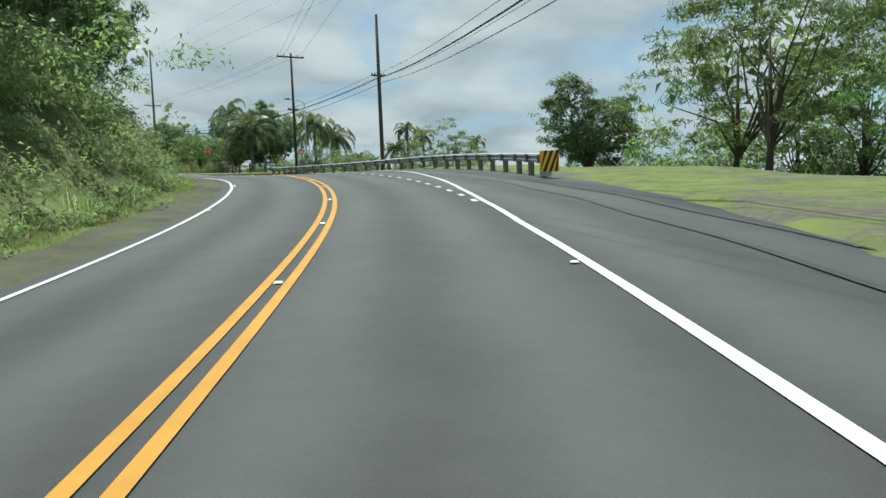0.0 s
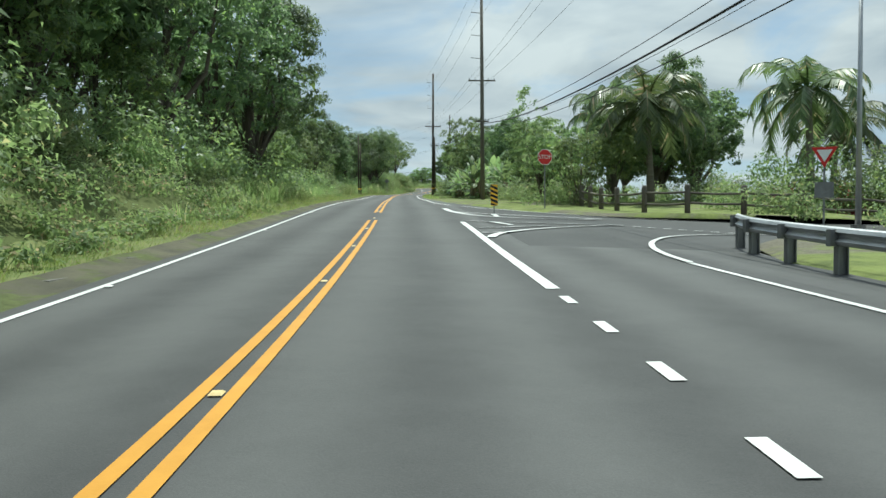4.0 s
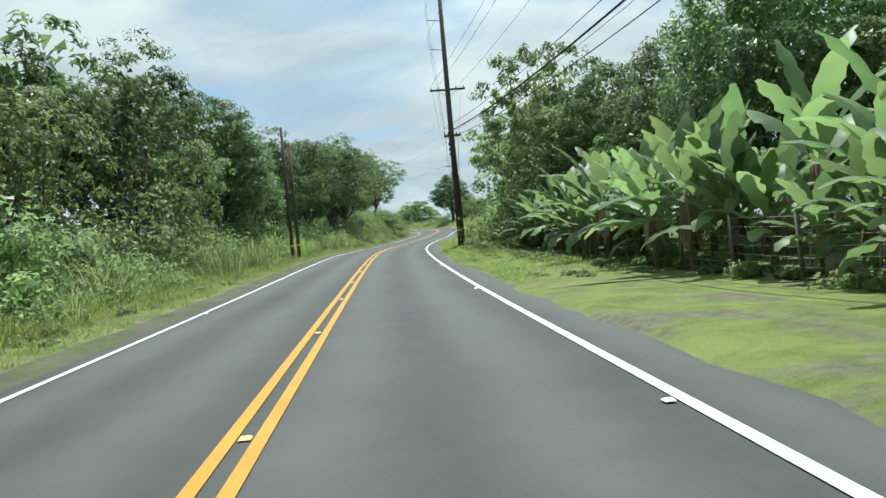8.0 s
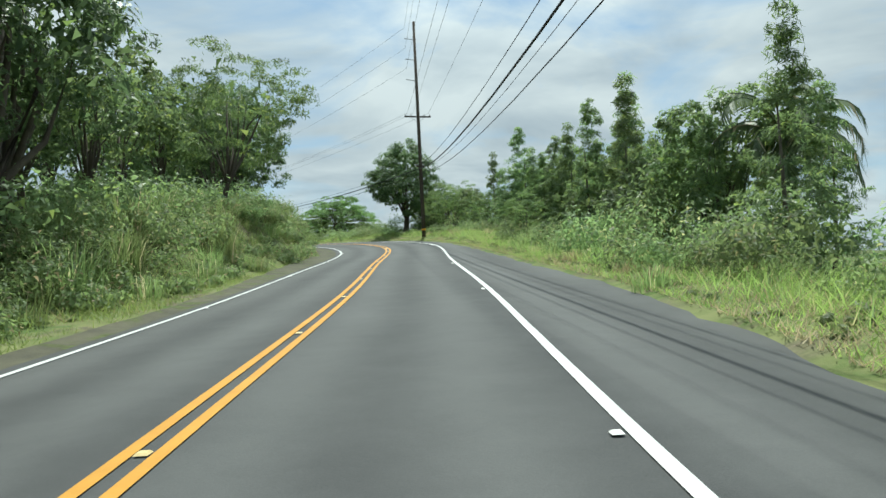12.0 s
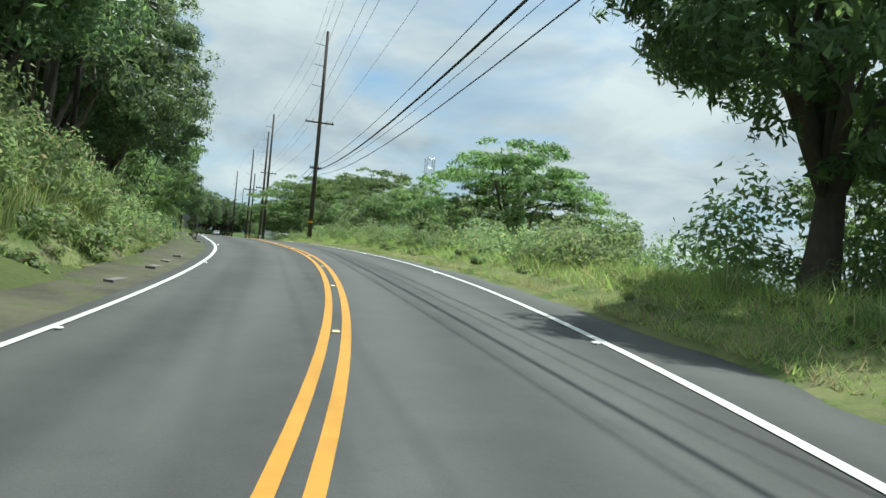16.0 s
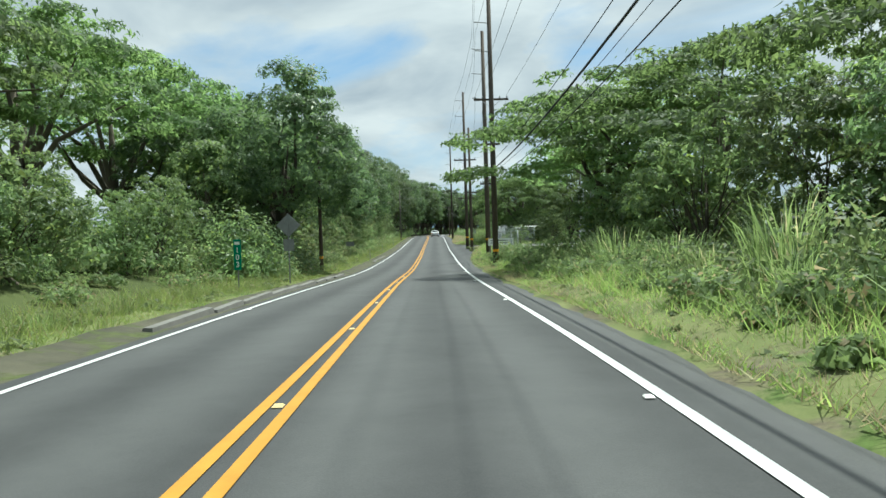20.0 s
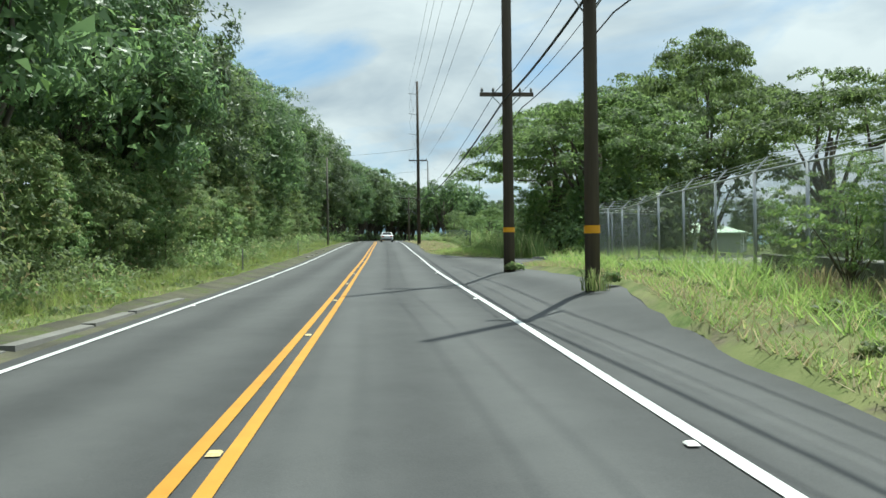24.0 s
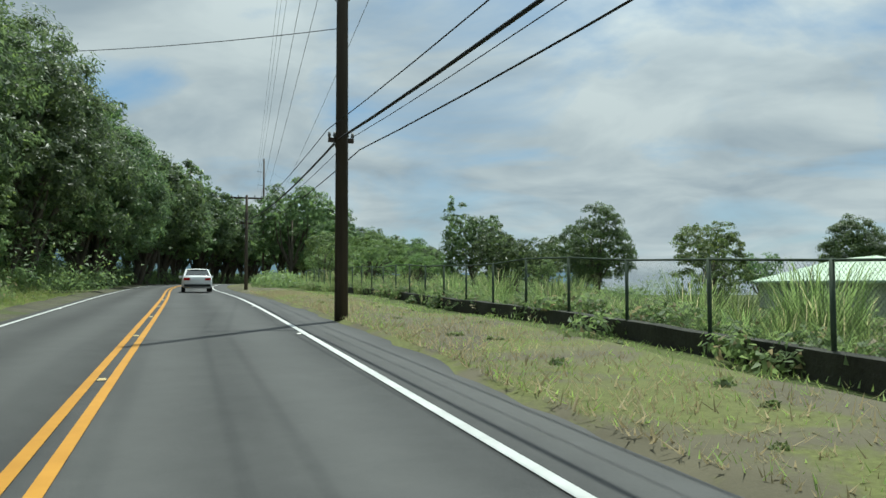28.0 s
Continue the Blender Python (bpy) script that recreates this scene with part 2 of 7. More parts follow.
def surface(name, dark, light, scale=3.0, fine=40.0, rough=0.85, metal=0.0, bump=0.3, depth=0.01, vary=0.0, stretch=None, spec=0.3):
    """A grained surface: two colours mixed by a broad and a fine noise, with fine relief."""
    m, n, l, b = material(name)
    big = noise_node(n, l, scale, 5.0, 0.6, stretch=stretch)
    small = noise_node(n, l, fine, 3.0, 0.7, stretch=stretch)
    fac = n.new("ShaderNodeMath")
    fac.operation = "MULTIPLY_ADD"
    l.new(small.outputs["Fac"], fac.inputs[0])
    fac.inputs[1].default_value = 0.45
    sc = n.new("ShaderNodeMath")
    sc.operation = "MULTIPLY_ADD"
    l.new(big.outputs["Fac"], sc.inputs[0])
    sc.inputs[1].default_value, sc.inputs[2].default_value = 1.5, -0.48
    l.new(sc.outputs[0], fac.inputs[2])
    col = mix_node(n, l, fac.outputs[0], dark, light)
    if vary:
        oi = n.new("ShaderNodeObjectInfo")
        hv = n.new("ShaderNodeHueSaturation")
        vr = n.new("ShaderNodeMapRange")
        vr.inputs["To Min"].default_value, vr.inputs["To Max"].default_value = 1 - vary, 1 + vary
        l.new(oi.outputs["Random"], vr.inputs[0])
        l.new(vr.outputs[0], hv.inputs["Value"])
        l.new(col, hv.inputs["Color"])
        col = hv.outputs[0]
    l.new(col, b.inputs["Base Color"])
    b.inputs["Roughness"].default_value, b.inputs["Metallic"].default_value = rough, metal
    b.inputs["Specular IOR Level"].default_value = spec
    if bump:
        bump_node(n, l, small.outputs["Fac"], bump, depth, b)
    return m


def foliage(name, dark, light, gloss=0.5, through_light=0.35, yellow=None, dry=0.0):
    """Leaves: colour by a broad noise, by leaf and by plant; some light comes through."""
    m, n, l, b = material(name)
    big = noise_node(n, l, 0.55, 3.0, 0.6)
    geo = n.new("ShaderNodeNewGeometry")
    add_ = n.new("ShaderNodeMath")
    add_.operation = "MULTIPLY_ADD"
    l.new(geo.outputs["Random Per Island"], add_.inputs[0])
    add_.inputs[1].default_value = 0.55
    sc = n.new("ShaderNodeMath")
    sc.operation = "MULTIPLY_ADD"
    l.new(big.outputs["Fac"], sc.inputs[0])
    sc.inputs[1].default_value, sc.inputs[2].default_value = 1.3, -0.42
    l.new(sc.outputs[0], add_.inputs[2])
    col = mix_node(n, l, add_.outputs[0], dark, light)
    if yellow:
        gt = n.new("ShaderNodeMath")
        gt.operation = "GREATER_THAN"
        gt.inputs[1].default_value = 1 - dry
        l.new(geo.outputs["Random Per Island"], gt.inputs[0])
        col = mix_node(n, l, gt.outputs[0], col, yellow)
    oi = n.new("ShaderNodeObjectInfo")
    hv = n.new("ShaderNodeHueSaturation")
    for out, sock, a, c in (("Random", "Value", 0.7, 1.3), ("Random", "Hue", 0.485, 0.512)):
        vr = n.new("ShaderNodeMapRange")
        vr.inputs["To Min"].default_value, vr.inputs["To Max"].default_value = a, c
        l.new(oi.outputs[out], vr.inputs[0])
        l.new(vr.outputs[0], hv.inputs[sock])
    hv.inputs["Saturation"].default_value = 0.87
    l.new(col, hv.inputs["Color"])
    l.new(hv.outputs[0], b.inputs["Base Color"])
    b.inputs["Roughness"].default_value = gloss
    b.inputs["Specular IOR Level"].default_value = 0.35
    tr = n.new("ShaderNodeBsdfTranslucent")
    br = n.new("ShaderNodeHueSaturation")
    br.inputs["Hue"].default_value, br.inputs["Value"].default_value, br.inputs["Saturation"].default_value = 0.488, 1.9, 1.05
    l.new(hv.outputs[0], br.inputs["Color"])
    l.new(br.outputs[0], tr.inputs["Color"])
    ms = n.new("ShaderNodeMixShader")
    ms.inputs[0].default_value = through_light
    l.new(b.outputs[0], ms.inputs[1])
    l.new(tr.outputs[0], ms.inputs[2])
    l.new(ms.outputs[0], n["Material Output"].inputs[0])
    return m


M_ASPHALT = surface("asphalt", (0.043, 0.044, 0.045), (0.074, 0.075, 0.076), 0.35, 55.0, 0.9, 0, 0.5, 0.006, stretch=(1, 1, 1))


def road_surface():
    """Asphalt whose wheel tracks are paler and whose lane middles carry a dark oil band; u is metres from the yellow line, v the station."""
    m, n, l, b = material("trafficked asphalt")
    uv = n.new("ShaderNodeUVMap")
    uv.uv_map = "lane"
    sp = n.new("ShaderNodeSeparateXYZ")
    l.new(uv.outputs[0], sp.inputs[0])
    wob = noise_node(n, l, 0.12, 2.0)
    ma = n.new("ShaderNodeMath")
    ma.operation = "MULTIPLY_ADD"
    l.new(wob.outputs["Fac"], ma.inputs[0])
    ma.inputs[1].default_value = 0.5
    l.new(sp.outputs["X"], ma.inputs[2])
    ph = n.new("ShaderNodeMath")
    ph.operation = "MULTIPLY"
    ph.inputs[1].default_value = 2 * math.pi / 1.72
    l.new(ma.outputs[0], ph.inputs[0])
    cs = n.new("ShaderNodeMath")
    cs.operation = "COSINE"
    l.new(ph.outputs[0], cs.inputs[0])
    big = noise_node(n, l, 0.22, 5.0, 0.65)
    patch = noise_node(n, l, 1.6, 6.0, 0.7)
    grit = noise_node(n, l, 70.0, 2.0, 0.8)
    acc = None
    for src, k, off_ in ((cs.outputs[0], -0.2, 0.5), (big.outputs["Fac"], 0.6, -0.3), (patch.outputs["Fac"], 0.5, -0.25), (grit.outputs["Fac"], 0.6, -0.3)):
        q = n.new("ShaderNodeMath")
        q.operation = "MULTIPLY_ADD"
        l.new(src, q.inputs[0])
        q.inputs[1].default_value, q.inputs[2].default_value = k, off_
        if acc is not None:
            ad = n.new("ShaderNodeMath")
            ad.operation = "ADD"
            l.new(acc, ad.inputs[0])
            l.new(q.outputs[0], ad.inputs[1])
            acc = ad.outputs[0]
        else:
            acc = q.outputs[0]
    rp_ = ramp_node(n, [(0.15, (0.033, 0.034, 0.035)), (0.85, (0.079, 0.08, 0.08))])
    l.new(acc, rp_.inputs[0])
    l.new(rp_.outputs[0], b.inputs["Base Color"])
    b.inputs["Roughness"].default_value = 0.82
    b.inputs["Specular IOR Level"].default_value = 0.35
    bump_node(n, l, grit.outputs["Fac"], 0.5, 0.005, b)
    return m


M_ROAD = road_surface()
M_TAR = surface("tar seam", (0.026, 0.026, 0.027), (0.05, 0.05, 0.051), 2, 40, 0.7, 0, 0.2, 0.003)
M_OLD_ASPHALT = surface("worn asphalt", (0.03, 0.029, 0.025), (0.125, 0.118, 0.075), 0.9, 40.0, 0.95, 0, 0.6, 0.012)
M_YELLOW = surface("yellow road paint", (0.38, 0.18, 0.018), (0.52, 0.26, 0.032), 2.5, 60.0, 0.7, 0, 0.3, 0.003)
M_WHITE_PAINT = surface("white road paint", (0.44, 0.45, 0.44), (0.64, 0.65, 0.64), 2.0, 50.0, 0.7, 0, 0.3, 0.003)
M_MARKER = surface("white marker", (0.75, 0.74, 0.7), (0.9, 0.9, 0.86), 9, 90, 0.35, 0, 0.1, 0.001)
M_AMBER = surface("amber marker", (0.55, 0.4, 0.16), (0.75, 0.62, 0.34), 9, 90, 0.35, 0, 0.1, 0.001)
M_GROUND = surface("soil with low growth", (0.035, 0.05, 0.014), (0.11, 0.13, 0.04), 0.25, 9.0, 1.0, 0, 0.8, 0.06)
M_LAWN = surface("mown lawn", (0.12, 0.14, 0.045), (0.2, 0.245, 0.07), 1.1, 45.0, 1.0, 0, 0.8, 0.03)
M_VERGE = surface("verge soil and grass", (0.08, 0.108, 0.03), (0.195, 0.2, 0.085), 0.9, 30.0, 1.0, 0, 0.5, 0.012)


M_DRYVERGE = surface("dry verge soil", (0.075, 0.068, 0.047), (0.15, 0.135, 0.09), 0.7, 26.0, 1.0, 0, 0.5, 0.012)


def patches(m, colour, scale, start, stop, fine=6.0):
    """Bare patches of another colour over a surface, with ragged edges."""
    n, l = m.node_tree.nodes, m.node_tree.links
    b = n["Principled BSDF"]
    old = b.inputs["Base Color"].links[0].from_socket
    a = noise_node(n, l, scale, 6.0, 0.68, distortion=0.6)
    r = ramp_node(n, [(start, (0, 0, 0)), (stop, (1, 1, 1))])
    l.new(a.outputs["Fac"], r.inputs[0])
    g = noise_node(n, l, fine, 4.0, 0.7)
    tone_ = ramp_node(n, [(0.3, tuple(0.6 * c for c in colour)), (0.7, tuple(1.25 * c for c in colour))])
    l.new(g.outputs["Fac"], tone_.inputs[0])
    l.new(mix_node(n, l, r.outputs[0], old, tone_.outputs[0]), b.inputs["Base Color"])
    return m


patches(M_LAWN, (0.1, 0.125, 0.04), 0.9, 0.46, 0.66)
patches(M_LAWN, (0.135, 0.125, 0.095), 0.28, 0.49, 0.6)
patches(M_DRYVERGE, (0.13, 0.14, 0.05), 0.5, 0.46, 0.56, 14.0)
patches(M_VERGE, (0.12, 0.105, 0.068), 0.4, 0.52, 0.64, 12.0)
patches(M_VERGE, (0.08, 0.12, 0.03), 0.65, 0.5, 0.6)
patches(M_OLD_ASPHALT, (0.075, 0.09, 0.03), 0.8, 0.52, 0.6)
M_STEEL = surface("galvanised steel", (0.3, 0.31, 0.32), (0.48, 0.49, 0.5), 2.0, 30.0, 0.45, 0.8, 0.1, 0.002)
M_POLE = surface("dark creosoted wood", (0.045, 0.036, 0.029), (0.12, 0.097, 0.078), 3.0, 14.0, 0.85, 0, 0.5, 0.01, vary=0.35, stretch=(1, 1, 0.08))
M_GREYPOLE = surface("weathered grey wood", (0.11, 0.1, 0.085), (0.22, 0.2, 0.17), 3.0, 14.0, 0.9, 0, 0.5, 0.01, stretch=(1, 1, 0.08))
M_POST = surface("weathered timber post", (0.09, 0.08, 0.065), (0.2, 0.18, 0.15), 3.0, 18.0, 0.9, 0, 0.5, 0.01, stretch=(1, 1, 0.2))
M_WIRE = surface("black cable", (0.012, 0.012, 0.013), (0.03, 0.03, 0.032), 3.0, 30.0, 0.6, 0, 0.0)
M_THINWIRE = surface("grey conductor", (0.1, 0.105, 0.11), (0.2, 0.2, 0.21), 3.0, 30.0, 0.5, 0.6, 0.0)
M_BARK = surface("tree bark", (0.05, 0.04, 0.03), (0.16, 0.14, 0.11), 2.0, 12.0, 0.95, 0, 0.8, 0.03, vary=0.2, stretch=(1, 1, 0.3))
M_PALMBARK = surface("palm trunk", (0.14, 0.12, 0.095), (0.3, 0.27, 0.22), 2.0, 10.0, 0.95, 0, 0.8, 0.02, stretch=(0.4, 0.4, 3))
M_MANGO = foliage("dark mango leaves", (0.045, 0.086, 0.034), (0.125, 0.19, 0.07), 0.42, 0.5, (0.13, 0.21, 0.05), 0.10)
M_BROAD = foliage("broad green leaves", (0.065, 0.12, 0.042), (0.175, 0.25, 0.085), 0.45, 0.52, (0.17, 0.24, 0.05), 0.12)
M_LACY = foliage("feathery light green leaves", (0.05, 0.1, 0.028), (0.14, 0.22, 0.06), 0.55, 0.52, (0.2, 0.27, 0.06), 0.1)
M_POD = foliage("umbrella tree leaves", (0.06, 0.115, 0.034), (0.155, 0.235, 0.068), 0.55, 0.62)
M_SHRUB = foliage("roadside shrub leaves", (0.08, 0.14, 0.045), (0.21, 0.285, 0.1), 0.55, 0.5, (0.3, 0.3, 0.12), 0.08)
M_VINE = foliage("mixed bank growth", (0.075, 0.13, 0.038), (0.185, 0.255, 0.085), 0.6, 0.5, (0.24, 0.2, 0.1), 0.09)
M_GRASS = foliage("green grass blades", (0.11, 0.185, 0.035), (0.28, 0.38, 0.085), 0.6, 0.4, (0.3, 0.28, 0.12), 0.12)
M_DRYGRASS = foliage("dry grass blades", (0.2, 0.17, 0.08), (0.4, 0.34, 0.19), 0.7, 0.35)
M_REED = foliage("tall cane grass", (0.085, 0.14, 0.04), (0.21, 0.29, 0.09), 0.6, 0.5, (0.36, 0.34, 0.17), 0.08)
M_PALM = foliage("palm fronds", (0.035, 0.07, 0.02), (0.13, 0.18, 0.055), 0.4, 0.3, (0.27, 0.23, 0.11), 0.08)
M_BANANA = foliage("banana leaves", (0.05, 0.105, 0.037), (0.18, 0.26, 0.085), 0.5, 0.45)
M_DEADLEAF = foliage("dead banana leaves", (0.13, 0.095, 0.05), (0.3, 0.24, 0.15), 0.8, 0.2)
M_RED = foliage("red foliage", (0.16, 0.015, 0.012), (0.36, 0.05, 0.03), 0.5, 0.3)
M_CONCRETE = surface("aged concrete", (0.13, 0.125, 0.115), (0.3, 0.29, 0.27), 0.9, 22.0, 0.95, 0, 0.4, 0.01)
M_DARKWALL = surface("dark mossy stone wall", (0.02, 0.021, 0.017), (0.085, 0.085, 0.07), 1.4, 12.0, 0.95, 0, 0.8, 0.03)
M_CURB = surface("worn asphalt kerb", (0.1, 0.098, 0.09), (0.24, 0.23, 0.21), 1.1, 25.0, 0.95, 0, 0.6, 0.015)
M_BLACK = surface("black paint", (0.012, 0.012, 0.012), (0.03, 0.03, 0.03), 3, 40, 0.5, 0, 0.05)
M_SIGNYELLOW = surface("yellow sign sheet", (0.75, 0.4, 0.02), (0.85, 0.5, 0.04), 3, 40, 0.4, 0, 0.05)
M_SIGNRED = surface("red sign sheet", (0.5, 0.02, 0.02), (0.62, 0.04, 0.035), 3, 40, 0.4, 0, 0.05)
M_SIGNWHITE = surface("white sign sheet", (0.72, 0.72, 0.72), (0.85, 0.85, 0.85), 3, 40, 0.4, 0, 0.05)
M_SIGNGREEN = surface("green sign sheet", (0.0, 0.16, 0.09), (0.005, 0.22, 0.13), 3, 40, 0.4, 0, 0.05)
M_SIGNBACK = surface("bare aluminium sign back", (0.16, 0.165, 0.165), (0.27, 0.275, 0.275), 3, 40, 0.6, 0.4, 0.05)
M_BAND = surface("orange reflective band", (0.75, 0.32, 0.02), (0.85, 0.42, 0.03), 3, 40, 0.4, 0, 0.05)


# ---- mesh tools ----
def mesh_of(name, verts, faces, mat, smooth=False):
    """verts an (n, 3) array; faces a list, or an (m, k) array."""
    me = bpy.data.meshes.new(name)
    verts = np.asarray(verts, np.float32).reshape(-1, 3)
    if isinstance(faces, np.ndarray):
        k = faces.shape[1]
        me.vertices.add(len(verts))
        me.vertices.foreach_set("co", verts.ravel())
        me.loops.add(faces.size)
        me.loops.foreach_set("vertex_index", faces.astype(np.int32).ravel())
        me.polygons.add(len(faces))
        me.polygons.foreach_set("loop_start", np.arange(0, faces.size, k, dtype=np.int32))
        me.update(calc_edges=True)
    else:
        me.from_pydata(verts.tolist(), [], faces)
        me.update()
    if smooth:
        me.polygons.foreach_set("use_smooth", np.ones(len(me.polygons), bool))
    me.materials.append(mat)
    return me


def grid_faces(rows, cols):
    i = np.arange(rows - 1)[:, None] * cols + np.arange(cols - 1)
    i = i.ravel()
    return np.stack([i, i + 1, i + cols + 1, i + cols], 1)


class Bag:
    """Vertices and faces gathered for one mesh."""

    def __init__(self):
        self.v, self.f = [], []

    def put(self, verts, faces):
        o = len(self.v)
        self.v += [tuple(p) for p in verts]
        self.f += [tuple(i + o for i in f) for f in faces]
        return self

    def box(self, x0, x1, y0, y1, z0, z1, m=None):
        c = [(x, y, z) for z in (z0, z1) for y in (y0, y1) for x in (x0, x1)]
        c = [m @ Vector(p) for p in c] if m else c
        return self.put(c, [(0, 2, 3, 1), (4, 5, 7, 6), (0, 1, 5, 4), (2, 6, 7, 3), (0, 4, 6, 2), (1, 3, 7, 5)])

    def tube(self, pts, radii, n=8, caps=True):
        pts = [Vector(p) for p in pts]
        radii = radii if hasattr(radii, "__len__") else [radii] * len(pts)
        vs, fs = [], []
        for i, p in enumerate(pts):
            t = (pts[min(i + 1, len(pts) - 1)] - pts[max(i - 1, 0)]).normalized()
            a = t.cross(Vector((0, 0, 1)) if abs(t.z) < 0.9 else Vector((1, 0, 0))).normalized()
            b = t.cross(a)
            vs += [p + (a * math.cos(2 * math.pi * k / n) + b * math.sin(2 * math.pi * k / n)) * radii[i] for k in range(n)]
        for i in range(len(pts) - 1):
            fs += [(i * n + k, i * n + (k + 1) % n, (i + 1) * n + (k + 1) % n, (i + 1) * n + k) for k in range(n)]
        if caps:
            fs += [tuple(range(n))[::-1], tuple(range((len(pts) - 1) * n, len(pts) * n))]
        return self.put(vs, fs)

    def mesh(self, name, mat, smooth=False):
        return mesh_of(name, self.v, self.f, mat, smooth)


def thing(name, m, label, category, group="", kind=""):
    """An Empty at a thing's base, to hold its parts."""
    ob = new(name)
    ob.empty_display_size = 0.2
    ob.matrix_basis = m
    return tagged(ob, label, category, group, kind)


def part(name, data, parent, label="", m=None):
    ob = new(name, data)
    ob.parent = parent
    if m is not None:
        ob.matrix_basis = m
    if label:
        tagged(ob, label)
    return ob


def solid(name, data, label, category, kind="", m=None, group=""):
    ob = new(name, data)
    if m is not None:
        ob.matrix_basis = m
    return tagged(ob, label, category, group, kind)


rng = np.random.default_rng(7)


# ---- ground: one sheet to the horizon ----
def axis(lo, hi, step):
    inner = np.arange(lo, hi, step)
    outer = step * np.cumsum(1.22 ** np.arange(1, 34))
    return np.r_[(lo - outer)[::-1], inner, hi + outer]


def station_of(x, y):
    """Nearest station and offset for arrays of places."""
    cs, cp = RS[::8], RP[::8]
    best, idx = np.full(x.shape, 1e18), np.zeros(x.shape, int)
    for i in range(len(cs)):
        d2 = (x - cp[i, 0]) ** 2 + (y - cp[i, 1]) ** 2
        m = d2 < best
        best[m], idx[m] = d2[m], i
    i0 = idx * 8
    rx, ry = x - RP[i0, 0], y - RP[i0, 1]
    along = rx * RT[i0, 0] + ry * RT[i0, 1]
    s = np.clip(RS[i0] + along, S0, S1 - 1)
    p, n = lin(RP, s), lin(RN, s)
    d = (x - p[..., 0]) * n[..., 0] + (y - p[..., 1]) * n[..., 1]
    far = np.sqrt((x - p[..., 0]) ** 2 + (y - p[..., 1]) ** 2)
    return s, np.where(d >= 0, 1, -1) * far


gx, gy = np.meshgrid(axis(-520, 90, 3.4), axis(-70, 470, 3.4), indexing="ij")
gs, gd = station_of(gx, gy)
r_at = table(gs, [(-30, 7.2), (24, 7.0), (30, 7.7), (50, 8.6), (74, 9.0), (78, 6), (100, 5.4), (160, 4.4), (190, 4.4), (212, 6.1), (240, 6.2), (270, 5.0), (400, 4.6), (410, 6.2), (421, 6.5), (426, 12), (431, 11.5), (438, 7.3), (448, 5.0), (690, 4.5)])
paved = (1 - ramp(gd, r_at + 0.2, r_at + 2.6)) * (1 - ramp(-gd, 4.2, 6.6))
side_lot = ramp(gs, 71, 77) * (1 - ramp(gs, 86 + 14 * ramp(-gd, -12, -4), 89 + 14 * ramp(-gd, -12, -4))) * ramp(gd, 2, 4)
gz = base_z(gs, gd) + rise(gs, gd) - 0.45 * np.clip(paved, 0, 1) - 0.1 * side_lot - 0.2 * ramp(gs, 421, 425) * (1 - ramp(gs, 431, 435)) * ramp(gd, 5, 8) * (1 - ramp(gd, 26, 29))
gz = np.where((gs > 73) & (gs < 103 - 10 * ramp(gd, 4, 12)) & (gd > 2), np.minimum(gz, base_z(gs, gd) + np.interp(gd, [3.3, 8, 60], [-0.05, -0.06, -1.2]) - 0.09), gz)
gz = np.where(np.abs(gd) > 160, gz - 0.02 * (np.abs(gd) - 160), gz)
solid("ground", mesh_of("ground", np.stack([gx, gy, np.maximum(gz, -60)], -1).reshape(-1, 3), grid_faces(*gx.shape)[:, ::-1], M_GROUND, True),
      "rolling green ground beside the road", "ground", "structure")

# ---- road, shoulders and verges ----
road_s = np.arange(-28, 640, 1.0)
right_edge = table(road_s, [(-28, 7.2), (0, 5.9), (7, 6.2), (12, 6.7), (20, 7.5), (26, 7.9), (30, 7.9), (42, 8.5), (52, 8.6), (60, 8.3), (66, 8.4), (72, 8.7), (74.5, 9.0), (76, 4.25), (100, 4.3), (103, 5.6), (106, 5.4), (112, 4.6), (160, 4.0), (180, 4.3),
                            (189, 4.1), (194, 4.6), (198, 5.3), (212, 6.1), (234, 5.5), (240, 5.1), (250, 4.6), (270, 4.6), (300, 4.0), (320, 4.2), (390, 4.4), (402, 4.9), (410, 6.2), (418, 6.3), (421, 6.2), (423.5, 7.0), (426, 12), (431, 11.5), (434.5, 9), (438, 7.3), (446, 4.7), (450, 4.4), (460, 4.4), (470, 4.8), (640, 4.5)])
right_edge = right_edge + 0.1 * bumpy(road_s, 0 * road_s, 2.0, 1.0)
left_edge = -3.62 + 0.03 * bumpy(road_s, 0 * road_s, 3.0, 2.0)
cols = [left_edge, -1.9, 0.0, 1.7, 3.6, 0.55 * 3.6 + 0.45 * right_edge, right_edge, right_edge + 0.06]
crown = [-0.03, 0.0, 0.02, 0.0, -0.02, -0.03, -0.05, -0.22]
rv = strip(road_s, cols, [c + bank(road_s, d) for c, d in zip(crown, cols)])
road_mesh = mesh_of("road", rv.reshape(-1, 3), grid_faces(len(road_s), len(cols))[:, ::-1], M_ROAD, True)
lane_uv = road_mesh.uv_layers.new(name="lane")
across = np.stack([np.broadcast_to(c, len(road_s)) for c in cols], 1).ravel()
on_loop = np.zeros(len(road_mesh.loops), np.int32)
road_mesh.loops.foreach_get("vertex_index", on_loop)
lane_uv.data.foreach_set("uv", np.stack([across[on_loop], np.repeat(road_s, len(cols))[on_loop]], 1).astype(np.float32).ravel())
solid("road", road_mesh, "two-lane dark grey asphalt road", "road", "structure")

